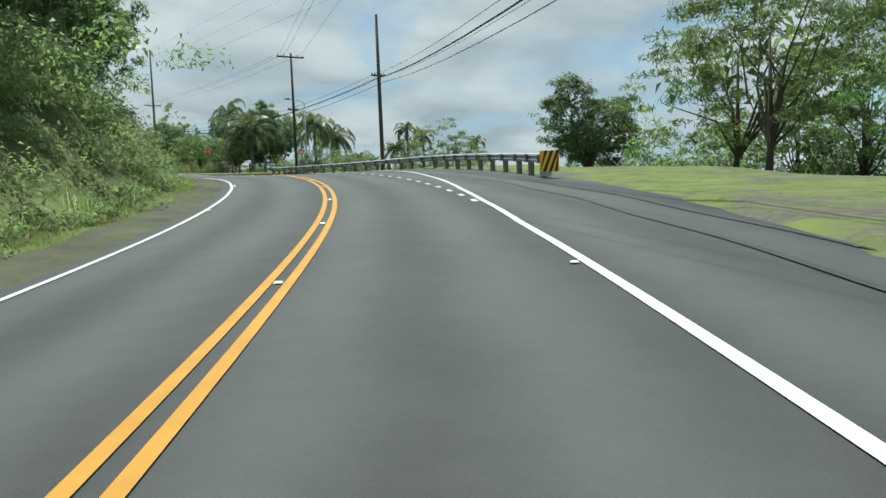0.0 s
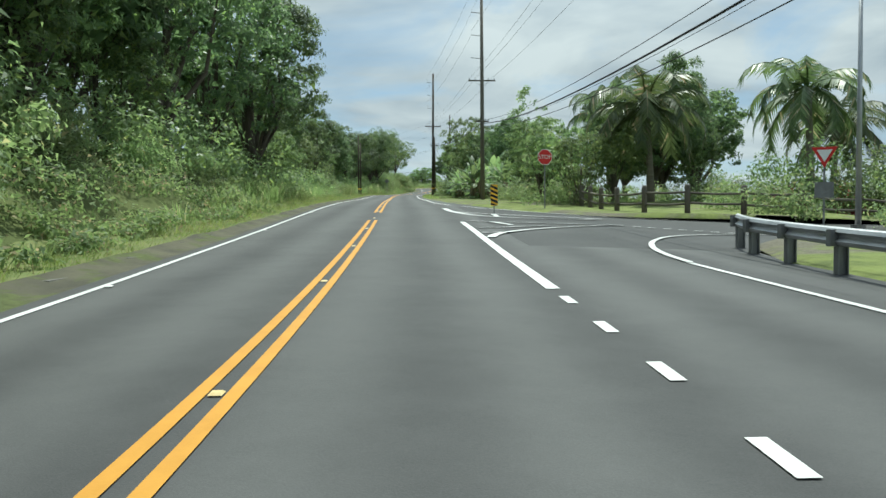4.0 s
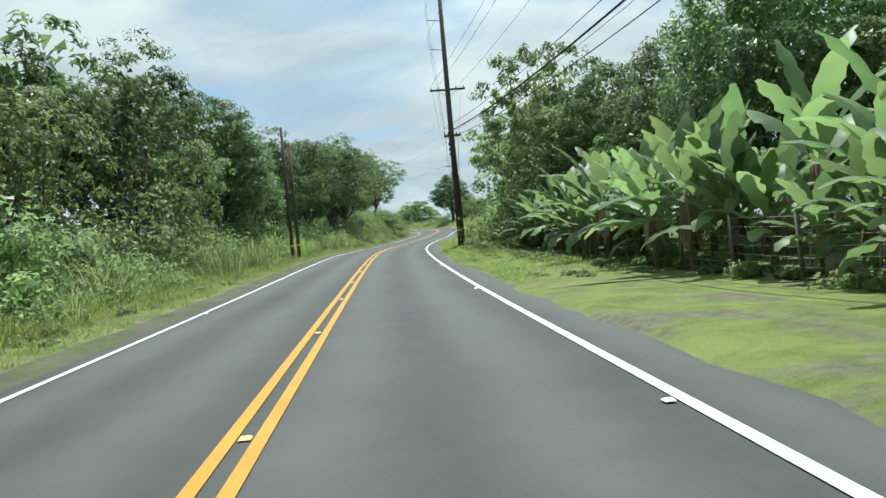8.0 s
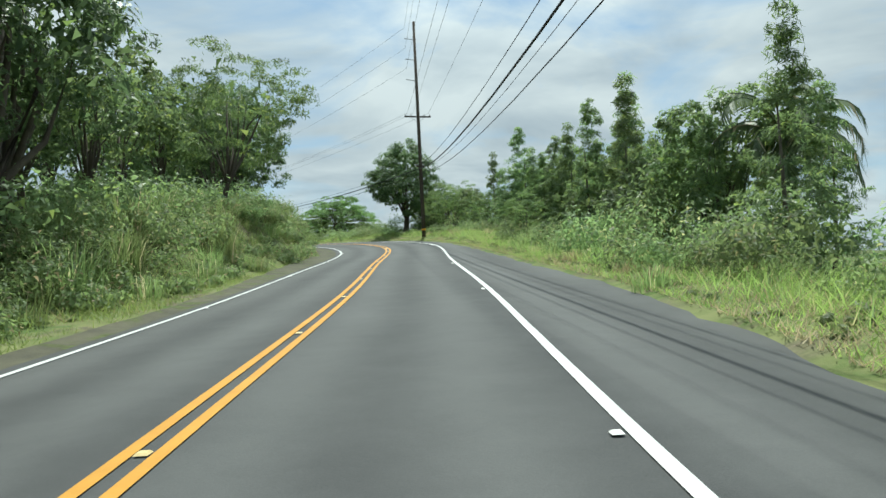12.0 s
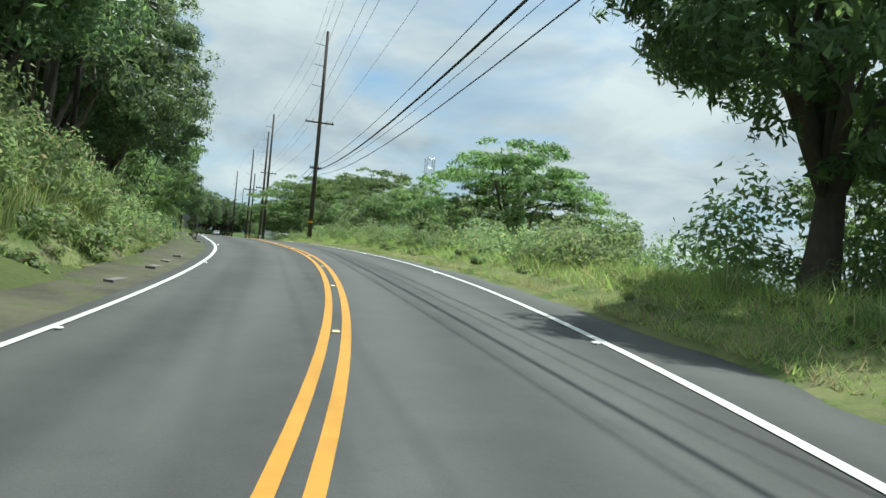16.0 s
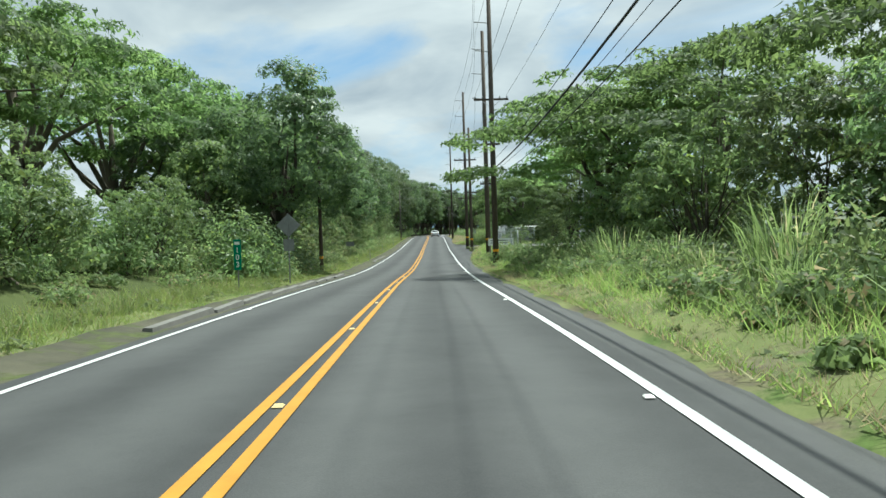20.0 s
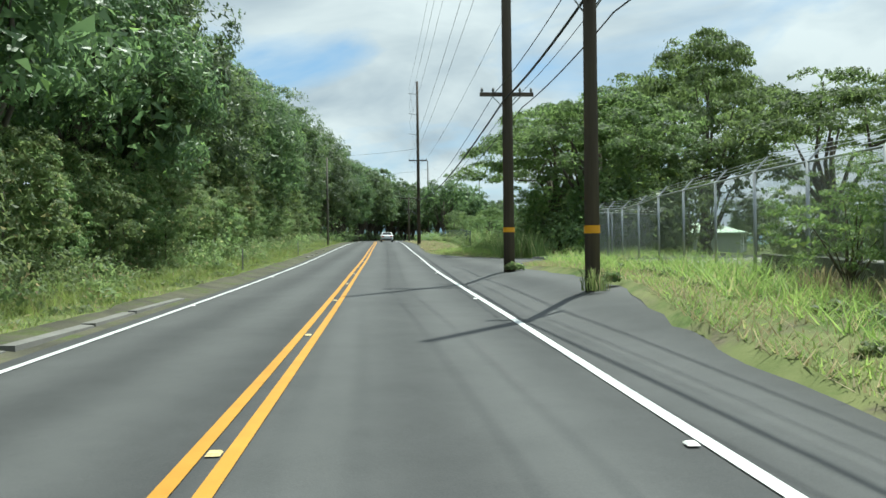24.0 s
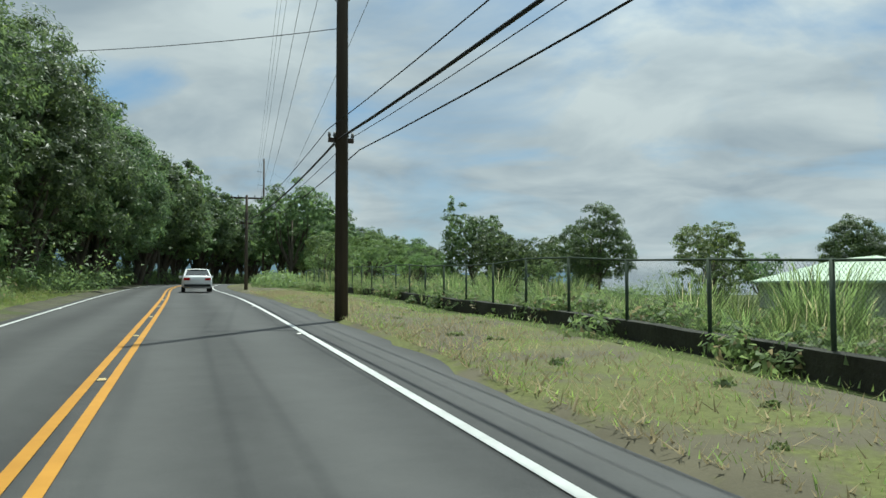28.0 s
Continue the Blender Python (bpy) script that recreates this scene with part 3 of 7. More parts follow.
# the left gutter: a worn asphalt swale with a broken kerb, then the verge
lk = np.arange(-28, 640, 0.7)
foot_l = -3.5 + 0.02 * bumpy(lk, 0 * lk, 2.0)
lift = table(lk, [(-28, 0.12), (60, 0.11), (90, 0.05), (130, 0.03), (220, 0.03), (240, 0.1), (330, 0.1), (360, 0.05), (400, 0.09), (640, 0.06)]) * (1 + 0.35 * bumpy(lk, 0 * lk, 0.9, 4))
gw = table(lk, [(-28, 1.0), (60, 0.8), (90, 0.45), (220, 0.4), (240, 1.3), (300, 1.2), (330, 0.8), (640, 0.75)]) + 0.12 * bumpy(lk, 0 * lk, 1.3, 5)
gv = strip(lk, [foot_l, foot_l - 0.35, foot_l - 0.35 - gw * 0.4, foot_l - 0.3 - gw, foot_l - 0.45 - gw], [-0.045, -0.035, lift * 0.5 - 0.03, lift, -0.12])
solid("gutter", mesh_of("gutter", gv.reshape(-1, 3), grid_faces(len(lk), 5), M_OLD_ASPHALT, True), "cracked old asphalt gutter along the road's edge", "gutter", "structure")


def verge(name, side, inner, width, mat, label, s_from=-28.0, s_to=640.0, drop=0.0):
    s = np.arange(s_from, s_to, 0.8)
    i = inner(s) + 0.13 * bumpy(s, 0 * s, 0.8, 1.5 * side) + 0.08 * bumpy(s, 0 * s, 0.35, side)
    ds = [i, i + side * 0.35, i + side * width * 0.35, i + side * width * 0.7, i + side * width]
    hs = [-0.06 + drop + bank(s, ds[0]), np.maximum(0.03, rise(s, ds[1]) + 0.03)] + [rise(s, x) + 0.05 for x in ds[2:4]] + [rise(s, ds[4]) - 0.25]
    f = grid_faces(len(s), 5)
    v = strip(s, ds, hs)
    return solid(name, mesh_of(name, v.reshape(-1, 3), f if side < 0 else f[:, ::-1], mat, True), label, "verge", "structure")


verge("verge_left", -1, lambda s: -3.75 - np.interp(s, lk, gw), 4.0, M_VERGE, "grassy verge with bare soil patches")
verge("verge_right", 1, lambda s: np.interp(s, road_s, right_edge) - 0.1, 4.0, M_VERGE, "grassy verge along the road", 140.0, 449.2)
verge("verge_dry", 1, lambda s: np.interp(s, road_s, right_edge) - 0.1, 4.6, M_DRYVERGE, "dry brown verge with thin grass along the road", 448.4)
verge("lawn_start", 1, lambda s: np.where(s < 72, np.interp(s, road_s, right_edge) - 0.1, np.interp(s, [72, 74.6, 76, 77.2, 78.4], [8.6, 9.2, 9.9, 10.8, 13.0])), 16.0, M_LAWN, "mown yellow-green lawn beside the road", -28.0, 77.4)
verge("lawn_corner", 1, lambda s: np.interp(s, [86.5, 88.5, 91.5, 95, 99, 103, 106, 112, 142], [14.6, 10.6, 8.6, 7.2, 6.2, 5.5, 5.2, 4.5, 3.9]), 15.0, M_LAWN, "mown bright green lawn under the pole", 86.5, 142.0, 0.0)


# ---- road markings ----
def line(name, s_from, s_to, d, width, mat, label, parent=None, lift_=0.012, step=1.0):
    s = np.arange(s_from, s_to + 0.01, step)
    d = d(s) if callable(d) else np.full(len(s), float(d))
    cr = np.interp(d, [-3.6, -1.9, 0, 1.7, 3.6, 8], [-0.03, 0, 0.02, 0, -0.02, -0.04])
    v = strip(s, [d - width / 2, d + width / 2], [cr + lift_, cr + lift_])
    return solid(name, mesh_of(name, v.reshape(-1, 3), grid_faces(len(s), 2)[:, ::-1], mat), label, "road marking", "structure")


for side in (-1, 1):
    line("yellow_line", -28, 86, 0.125 * side, 0.115, M_YELLOW, "solid yellow centre line")
    line("yellow_line", 92.2, 630, 0.125 * side, 0.115, M_YELLOW, "solid yellow centre line")
line("edge_line", -28, 630, -3.25, 0.11, M_WHITE_PAINT, "solid white edge line")
line("edge_line", 111.6, 630, 3.34, 0.12, M_WHITE_PAINT, "solid white edge line")
# the turn lane at the start: the edge line swings out, and short dashes carry the lane on
line("edge_line", -28, 72, lambda s: table(s, [(-28, 3.34), (12, 3.34), (17, 3.48), (21, 3.7), (25, 4.05), (30, 4.5), (35.5, 5.2), (41, 5.8), (48, 6.45), (54, 6.75), (60, 6.75), (66, 6.7), (72, 6.6)]), 0.12, M_WHITE_PAINT, "solid white edge line of the turn lane")
for s in np.arange(16.625, 67.2, 1.865):
    line("lane_dash", s, s + 0.6, 3.3, 0.13, M_WHITE_PAINT, "short white lane dash", step=0.3)
line("edge_line", 68.3, 85.5, 3.3, 0.2, M_WHITE_PAINT, "wide solid white line at the junction")


def side_h(d):
    """Height of the junction's asphalt over the road's plane."""
    return np.interp(d, [3.3, 3.6, 4.4, 8, 60], [-0.018, -0.02, -0.05, -0.06, -1.2])


def arc_line(name, pts, width, label):
    """A painted line through (station, offset) pairs."""
    p = [np.array(q, float) for q in pts]
    out = []
    for i in range(len(p) - 1):
        a, b, c, d = p[max(i - 1, 0)], p[i], p[i + 1], p[min(i + 2, len(p) - 1)]
        for t in np.linspace(0, 1, 9)[: None if i == len(p) - 2 else -1]:
            out.append(0.5 * (2 * b + (c - a) * t + (2 * a - 5 * b + 4 * c - d) * t**2 + (3 * b - a - 3 * c + d) * t**3))
    w = [spot(s, d, 0.0) for s, d in out]
    vs = []
    for i, q in enumerate(w):
        t = (w[min(i + 1, len(w) - 1)] - w[max(i - 1, 0)]).normalized()
        n = Vector((t.y, -t.x, 0)) * width / 2
        cr = max(float(side_h(out[i][1])), -0.036 if out[i][0] < 76.5 else -1.0)
        lift_ = 0.032 if out[i][0] < 98 else 0.014
        vs += [q - n + Vector((0, 0, cr + lift_)), q + n + Vector((0, 0, cr + lift_))]
    solid(name, mesh_of(name, [tuple(v) for v in vs], grid_faces(len(w), 2)[:, ::-1], M_WHITE_PAINT), label, "road marking", "structure")


# the flared mouth of the side road, with painted islands
arc_line("edge_line", [(71.8, 6.6), (73.9, 6.75), (75.6, 7.1), (77.4, 7.8), (78.9, 8.9), (79.7, 10.6), (79.9, 14.0), (79.9, 30)], 0.14, "white line round the corner of the side road")
arc_line("island_line", [(78.1, 3.5), (79.4, 3.85), (80.6, 4.4), (82.0, 5.6), (83.1, 7.2), (83.6, 8.8)], 0.26, "curved white island line")
arc_line("island_line", [(86.1, 3.35), (85.4, 5.0), (84.5, 7.0), (83.7, 8.8)], 0.26, "white island line")
arc_line("island_line", [(82.0, 3.55), (83.3, 5.6), (83.6, 7.4)], 0.26, "white island line")
for a, b in (((85.7, 4.4), (83.8, 4.9)), ((79.8, 3.45), (80.4, 4.2))):
    arc_line("island_stripe", [a, b], 0.22, "white stripe inside the painted island")
arc_line("island_line", [(97.3, 3.35), (93.4, 3.5), (90.6, 4.2), (88.2, 6.0), (86.8, 8.6)], 0.28, "white island line of the far corner")
arc_line("island_line", [(93.4, 3.5), (91.6, 5.2), (89.4, 7.0), (87.4, 9.0)], 0.28, "white island line of the far corner")
arc_line("island_stripe", [(91.8, 5.2), (89.3, 5.1)], 0.22, "white stripe inside the painted island")
for k in range(7):
    arc_line("turn_dash", [(82.9 - 0.42 * k, 8.9 + 0.36 * k), (82.75 - 0.42 * k, 9.12 + 0.36 * k)], 0.22, "short white dash across the side road")
arc_line("edge_line", [(112, 3.35), (109, 3.5), (106.6, 3.8), (103.7, 4.4), (99.5, 5.4), (95.5, 6.6), (91.8, 8.2), (88.9, 10.4), (86.9, 13.4), (86.1, 18), (85.9, 30)], 0.125, "white line round the far corner")

# raised markers between the yellow lines and beside the edge lines
mk = Bag()
mk.put([(-0.05, -0.06, 0), (0.05, -0.06, 0), (0.05, 0.06, 0), (-0.05, 0.06, 0), (-0.035, -0.035, 0.018), (0.035, -0.035, 0.018), (0.035, 0.035, 0.018), (-0.035, 0.035, 0.018)],
       [(0, 1, 5, 4), (1, 2, 6, 5), (2, 3, 7, 6), (3, 0, 4, 7), (4, 5, 6, 7)])
marker_mesh = mk.mesh("marker", M_MARKER)
amber_mesh = mk.mesh("marker", M_AMBER)
for s in np.arange(2.0, 500, 6.1):
    tagged(new("road_marker", amber_mesh), "small amber raised reflective road marker", "road marker", "markers along the centre line").matrix_basis = at(s, 0.0, 0.03)
for s in np.arange(8.0, 490, 12.2):
    for d in (-3.12, 3.2):
        if d > 0 and 12 < s < 104:
            continue
        tagged(new("road_marker", marker_mesh), "small white raised reflective road marker", "road marker", "markers along the edge lines").matrix_basis = at(s, d, 0.0) @ Matrix.Diagonal((0.9, 0.9, 0.9, 1))

# dark seams and tyre marks in the asphalt
for s0, s1, d0, d1, w in ((-20, 30, 5.0, 5.4, 0.1), (-12, 24, 6.1, 6.2, 0.05)):
    line("tar_seam", s0, s1, lambda s, a=d0, b=d1, u=s0, v=s1: a + (b - a) * (s - u) / (v - u) + 0.05 * np.sin(s * 0.9), w, M_TAR, "dark tar seam in the asphalt", lift_=0.008)


# ---- plants: meshes are made once and shared ----
def leaves(centres, normals, length, width, seed, jitter=0.6, droop=0.25, tri=False):
    """Diamond leaves, folded at the middle, one for each centre."""
    r = np.random.default_rng(seed)
    n = len(centres)
    nrm = normals + r.normal(0, jitter, (n, 3))
    nrm /= np.linalg.norm(nrm, axis=1)[:, None] + 1e-9
    along = r.normal(0, 1, (n, 3))
    along[:, 2] -= droop
    along -= nrm * (along * nrm).sum(1)[:, None]
    along /= np.linalg.norm(along, axis=1)[:, None] + 1e-9
    side = np.cross(nrm, along)
    k = r.uniform(0.65, 1.3, (n, 1))
    a, w = along * length * k, side * width * k * 0.5
    bend = nrm * length * k * 0.12
    if tri:
        v = np.stack([centres - a * 0.5 - w, centres - a * 0.3 + w, centres + a * 0.6 - bend], 1)
        return v.reshape(-1, 3), np.arange(n * 3).reshape(-1, 3)
    v = np.stack([centres - a * 0.5, centres + w - bend * 0.2, centres + a * 0.5 - bend, centres - w - bend * 0.2], 1)
    return v.reshape(-1, 3), np.arange(n * 4).reshape(-1, 4)


def blob_points(n, r, radii, rough=0.25, hollow=0.55, floor=-0.5):
    """Points through the outer part of a lumpy ellipsoid, with outward normals."""
    d = r.normal(0, 1, (n * 2, 3))
    d /= np.linalg.norm(d, axis=1)[:, None]
    d = d[d[:, 2] > floor][:n]
    lump = 1 + rough * (np.sin(d[:, 0] * 4 + d[:, 1] * 3 + r.uniform(0, 6)) * 0.5 + np.sin(d[:, 1] * 6 - d[:, 2] * 5 + r.uniform(0, 6)) * 0.5)
    rad = lump * r.uniform(hollow, 1, len(d)) ** 0.6
    return d * rad[:, None] * np.array(radii), d


def limbs(bag, r, base, ends, r0, sag=0.12):
    for e in ends:
        b = np.array(base, float)
        e = np.array(e, float)
        m1 = b + (e - b) * 0.4 + r.normal(0, 0.08, 3) * np.linalg.norm(e - b) + np.array([0, 0, sag * np.linalg.norm(e - b)])
        bag.tube([b, m1, e], [r0, r0 * 0.6, r0 * 0.16], 6, False)


def lobed_crown(r, radii, centre, lobes, clumps, lump):
    """Clump centres over the skins of many rounded lobes that make up a crown; also the lobes themselves."""
    rad = np.array(radii)
    lc, _ = blob_points(lobes, r, rad * 0.66, 0.2 * lump, 0.6, -0.75)
    lr = rad.min() * r.uniform(0.34, 0.34 + 0.2 * lump, len(lc))
    per = max(3, clumps // len(lc))
    cc, out = [], []
    for c, q in zip(lc, lr):
        d = r.normal(0, 1, (per * 2, 3)) + c / rad * 0.9 + [0, 0, 0.35]
        d /= np.linalg.norm(d, axis=1)[:, None]
        pts = c + d * q * r.uniform(0.86, 1.1, (len(d), 1))
        deep = np.min(np.linalg.norm(pts[:, None] - lc[None], axis=2) / lr[None], 1) < 0.78
        pts, d = pts[~deep][:per], d[~deep][:per]
        cc.append(pts)
        out.append(d)
    return np.concatenate(cc) + centre, np.concatenate(out), lc + centre, lr


def tree_meshes(seed, height, spread, trunk_h, mat, clumps, per, leaf, lump=1.0, flat=0.7, shape="round", trunk_r=0.22, width=0.45, lobes=16, core=40, forked=True):
    """Trunk with limbs, and a crown of many leaf clumps; returns their two meshes."""
    r = np.random.default_rng(seed)
    bark = Bag()
    lean = r.normal(0, 0.04, 2) * height
    top = np.array([lean[0], lean[1], trunk_h])
    bark.tube([(0, 0, -0.5), (0, 0, 0.15), tuple(top * [0.5, 0.5, 0.5]), tuple(top), (lean[0] * 1.3, lean[1] * 1.3, trunk_h + (height - trunk_h) * 0.55)],
              [trunk_r * 1.5, trunk_r * 1.15, trunk_r * 0.95, trunk_r * 0.8, trunk_r * 0.25], 9)
    cz, ch = (trunk_h * 0.8 + height) / 2, (height - trunk_h * 0.8) / 2
    heart = []
    if shape == "umbrella":
        tiers = 38
        ta, tu = np.arange(tiers) * 2.4 + r.uniform(0, 6), np.sqrt((np.arange(tiers) + 0.4) / tiers) * spread * 0.86
        tc = np.stack([tu * np.cos(ta), tu * np.sin(ta), height * (0.93 - 0.58 * (tu / spread) ** 2.2) + r.normal(0, 0.045 * height, tiers)], 1)
        k = r.integers(0, tiers, clumps)
        pad = spread * r.uniform(0.17, 0.27, tiers)[k]
        a, w_ = r.uniform(0, 2 * math.pi, clumps), np.sqrt(r.uniform(0, 1, clumps))
        cc = tc[k] + np.stack([w_ * pad * np.cos(a), w_ * pad * np.sin(a), pad * 0.55 * (np.sqrt(1 - 0.92 * w_**2) - 0.5) + r.normal(0, 0.06, clumps)], 1)
        out = np.stack([w_ * np.cos(a), w_ * np.sin(a), 1.1 - 0.5 * w_], 1) * 0.8 + (tc[k] * [0.5, 0.5, 0]) / spread
        size0 = 0.085 * spread
    elif shape == "cone":
        z = 0.06 + 0.92 * (1 - r.uniform(0, 1, clumps) ** 0.68)
        a = r.uniform(0, 2 * math.pi, clumps)
        u = spread * (1.02 - z) * r.uniform(0.3, 1.0, clumps) ** 0.5 * (1 + 0.35 * np.sin(z * 40 + a))
        cc = np.stack([u * np.cos(a), u * np.sin(a), z * height], 1)
        out = np.stack([np.cos(a), np.sin(a), 0.6 + 0 * a], 1)
        size0 = 0.15 * spread
    else:
        cc, out, lc, lr = lobed_crown(r, (spread, spread, ch), np.array([lean[0], lean[1], cz]), lobes, clumps, lump)
        size0 = 0.13 * spread
        for c, q in zip(lc, lr):
            heart.append(blob_points(core, r, (q * 0.72, q * 0.72, q * 0.66), 0.2, 0.5, -0.9)[0] + c)
    pick = lc[:12] if shape == "round" else cc[:10] if shape == "cone" else tc[2::4] - [0, 0, 0.2]
    if shape != "cone" and forked:
        limbs(bark, r, top * [1, 1, 0.92], pick * [0.95, 0.95, 1], trunk_r * 0.5)
    pts, nrm = [], []
    for c, o in zip(cc, out):
        k = int(per * r.uniform(0.6, 1.4))
        size = size0 * r.uniform(0.7, 1.35)
        p, n = blob_points(k, r, (size, size, size * flat), 0.2, 0.35, -0.6)
        pts.append(p + c)
        nrm.append(n * 0.55 + o * 0.6 + [0, 0, 0.35])
    v, f = leaves(np.concatenate(pts), np.concatenate(nrm), leaf, leaf * width, seed, 0.4, 0.6, True)
    if heart:
        h = np.concatenate(heart)
        hv, hf = leaves(h, h * 0 + [0, 0, 0.2], leaf * 1.7, leaf * 1.0, seed + 1, 1.0, 0.4, True)
        v, f = np.concatenate([v, hv]), np.concatenate([f, hf + len(v)])
    return bark.mesh("trunk", M_BARK, True), mesh_of("crown", v, f, mat)


def make_trees(name, label, category, group, variants):
    """Kinds of one tree, kept for planting."""
    return dict(name=name, label=label, category=category, group=group, variants=variants)


def plant(kind, s, d, scale=1.0, sink=0.1, variant=None, tall=1.0, z=None):
    i = int(rng.integers(len(kind["variants"]))) if variant is None else variant
    p = spot(s, d, z)
    t = thing(kind["name"], pose(p.x, p.y, p.z - sink, 0, 0, float(rng.uniform(0, 360))) @ Matrix.Diagonal((scale, scale, scale * tall, 1)), kind["label"], kind["category"], kind["group"])
    for nm, me in kind["variants"][i]:
        part(nm, me, t)
    return t


def tree_kind(name, label, group, seeds, **kw):
    out = []
    for sd_ in seeds:
        a, b = tree_meshes(sd_, **kw)
        out.append((("trunk", a), ("crown", b)))
    return make_trees(name, label, "tree", group, out)


MANGO = tree_kind("mango_tree", "tall dense dark green mango tree on the roadside bank", "mango trees", (11, 12, 13), height=12, spread=4.4, trunk_h=1.2, mat=M_MANGO, clumps=230, per=76, leaf=0.25, width=0.4, trunk_r=0.3, lobes=20, core=60)
HERO = tree_kind("mango_tree", "rounded dense dark green mango tree", "mango trees", (17, 18), height=10.5, spread=4.5, trunk_h=2.0, mat=M_MANGO, clumps=420, per=80, leaf=0.27, width=0.36, trunk_r=0.35, lump=0.8, lobes=24, core=60)
MANGO_FAR = tree_kind("mango_tree", "tall dense dark green mango tree in the woods", "mango trees", (14, 15, 16), height=12, spread=4.6, trunk_h=1.6, mat=M_MANGO, clumps=130, per=30, leaf=0.46, width=0.45, trunk_r=0.3, lobes=16, core=30)
BROAD = tree_kind("broadleaf_tree", "leafy broadleaf tree in full green leaf", "broadleaf trees", (21, 22, 23), height=8, spread=3.0, trunk_h=0.8, mat=M_BROAD, clumps=120, per=52, leaf=0.22, width=0.5, trunk_r=0.14, lump=1.4, lobes=12, core=26)
SAPLING = tree_kind("sapling", "leafy light green sapling at the edge of the woods", "saplings", (24, 25), height=8, spread=3.0, trunk_h=0.6, mat=M_SHRUB, clumps=110, per=50, leaf=0.24, width=0.5, trunk_r=0.1, lump=1.6, lobes=12, core=16, forked=False)
LACY = tree_kind("feathery_tree", "light green feathery-leaved tree with open crown", "feathery trees", (31, 32), height=7, spread=3.4, trunk_h=1.0, mat=M_LACY, clumps=170, per=60, leaf=0.22, width=0.22, trunk_r=0.12, flat=0.4, lump=1.7, lobes=14, core=8)
PODS = tree_kind("umbrella_tree", "wide umbrella-shaped monkeypod tree with spreading limbs", "umbrella trees", (41, 42), height=9, spread=6.0, trunk_h=2.3, mat=M_POD, clumps=520, per=40, leaf=0.24, width=0.4, trunk_r=0.3, flat=0.4, shape="umbrella")
CONES = tree_kind("narrow_tree", "slender cone-shaped dark green tree", "narrow trees", (51, 52), height=6.5, spread=1.5, trunk_h=1.0, mat=M_BROAD, clumps=150, per=40, leaf=0.2, width=0.2, trunk_r=0.08, shape="cone")


def shrub_mesh(seed, mat, radii, n, leaf, width=0.5, name="shrub"):
    r = np.random.default_rng(seed)
    pts, nrm = [], []
    for _ in range(9):
        c = r.normal(0, 0.42, 3) * radii
        c[2] = abs(c[2]) * 1.1 + radii[2] * 0.1
        p, o = blob_points(n // 9, r, np.array(radii) * r.uniform(0.35, 0.7), 0.35, 0.3, -0.5)
        pts.append(p + c)
        nrm.append(o + [0, 0, 0.4])
    v, f = leaves(np.concatenate(pts), np.concatenate(nrm), leaf, leaf * width, seed, 0.5, 0.3, True)
    v[:, 2] = np.maximum(v[:, 2], -0.25)
    return mesh_of(name, v, f, mat)


def reed_mesh(seed, mat, n, height, spread, blade=0.035, name="clump", plume=0.0):
    """A clump of arching grass blades, each of three bent pieces."""
    r = np.random.default_rng(seed)
    a, u = r.uniform(0, 2 * math.pi, n), np.sqrt(r.uniform(0, 1, n)) * spread * 0.5
    h = height * r.uniform(0.5, 1.15, n)
    lean = r.uniform(0.1, 0.75, n) * h * 0.7
    yaw = a + r.normal(0, 0.6, n)
    dx, dy = np.cos(yaw), np.sin(yaw)
    b = np.stack([u * np.cos(a), u * np.sin(a), np.full(n, -0.1)], 1)
    side = np.stack([-dy, dx, 0 * dx], 1) * blade
    rows = []
    for t, w in ((0, 1.0), (0.45, 0.9), (0.8, 0.6), (1.0, 0.08)):
        c = b + np.stack([dx * lean * t**2, dy * lean * t**2, h * (t - 0.22 * t**3)], 1)
        rows += [c - side * w, c + side * w]
    v = np.stack(rows, 1)
    o = np.arange(n)[:, None] * 8
    f = np.concatenate([o + np.array([[2 * k, 2 * k + 1, 2 * k + 3, 2 * k + 2]]) for k in range(3)], 0)
    return mesh_of(name, v.reshape(-1, 3), f, mat)


SHRUB_MESHES = [shrub_mesh(60 + i, M_SHRUB, (1.3, 1.3, 1.0), 1250, 0.14) for i in range(4)]
VINES, DEEP, WEEDS = [], [], []
DARK_MESHES = [shrub_mesh(80 + i, M_BROAD, (2.2, 2.2, 2.2), 1900, 0.23) for i in range(3)]
REED_MESHES = [reed_mesh(90 + i, M_REED, 130, 1.4, 1.3, 0.015) for i in range(3)]
TALL_REEDS = [reed_mesh(95 + i, M_REED, 190, 2.2, 1.7, 0.018) for i in range(2)]
DRY_MESHES = [reed_mesh(98 + i, M_DRYGRASS, 170, 1.0, 1.0, 0.014) for i in range(2)]


def bush(meshes, s, d, scale, name, label, group, category="shrub", z=None):
    p = spot(s, d, z)
    ob = tagged(new(name, meshes[int(rng.integers(len(meshes)))]), label, category, group)
    k = float(rng.uniform(0.85, 1.2))
    ob.matrix_basis = pose(p.x, p.y, p.z - 0.08, 0, 0, float(rng.uniform(0, 360))) @ Matrix.Diagonal((scale, scale, scale * k, 1))
    return ob


def shrub(s, d, k=1.0):
    bush(SHRUB_MESHES, s, d, k, "shrub", "bushy light green roadside shrub", "roadside shrubs")


def vine(s, d, k=1.0):
    """Noted here, and joined into one growth below."""
    VINES.append((s, d, k))


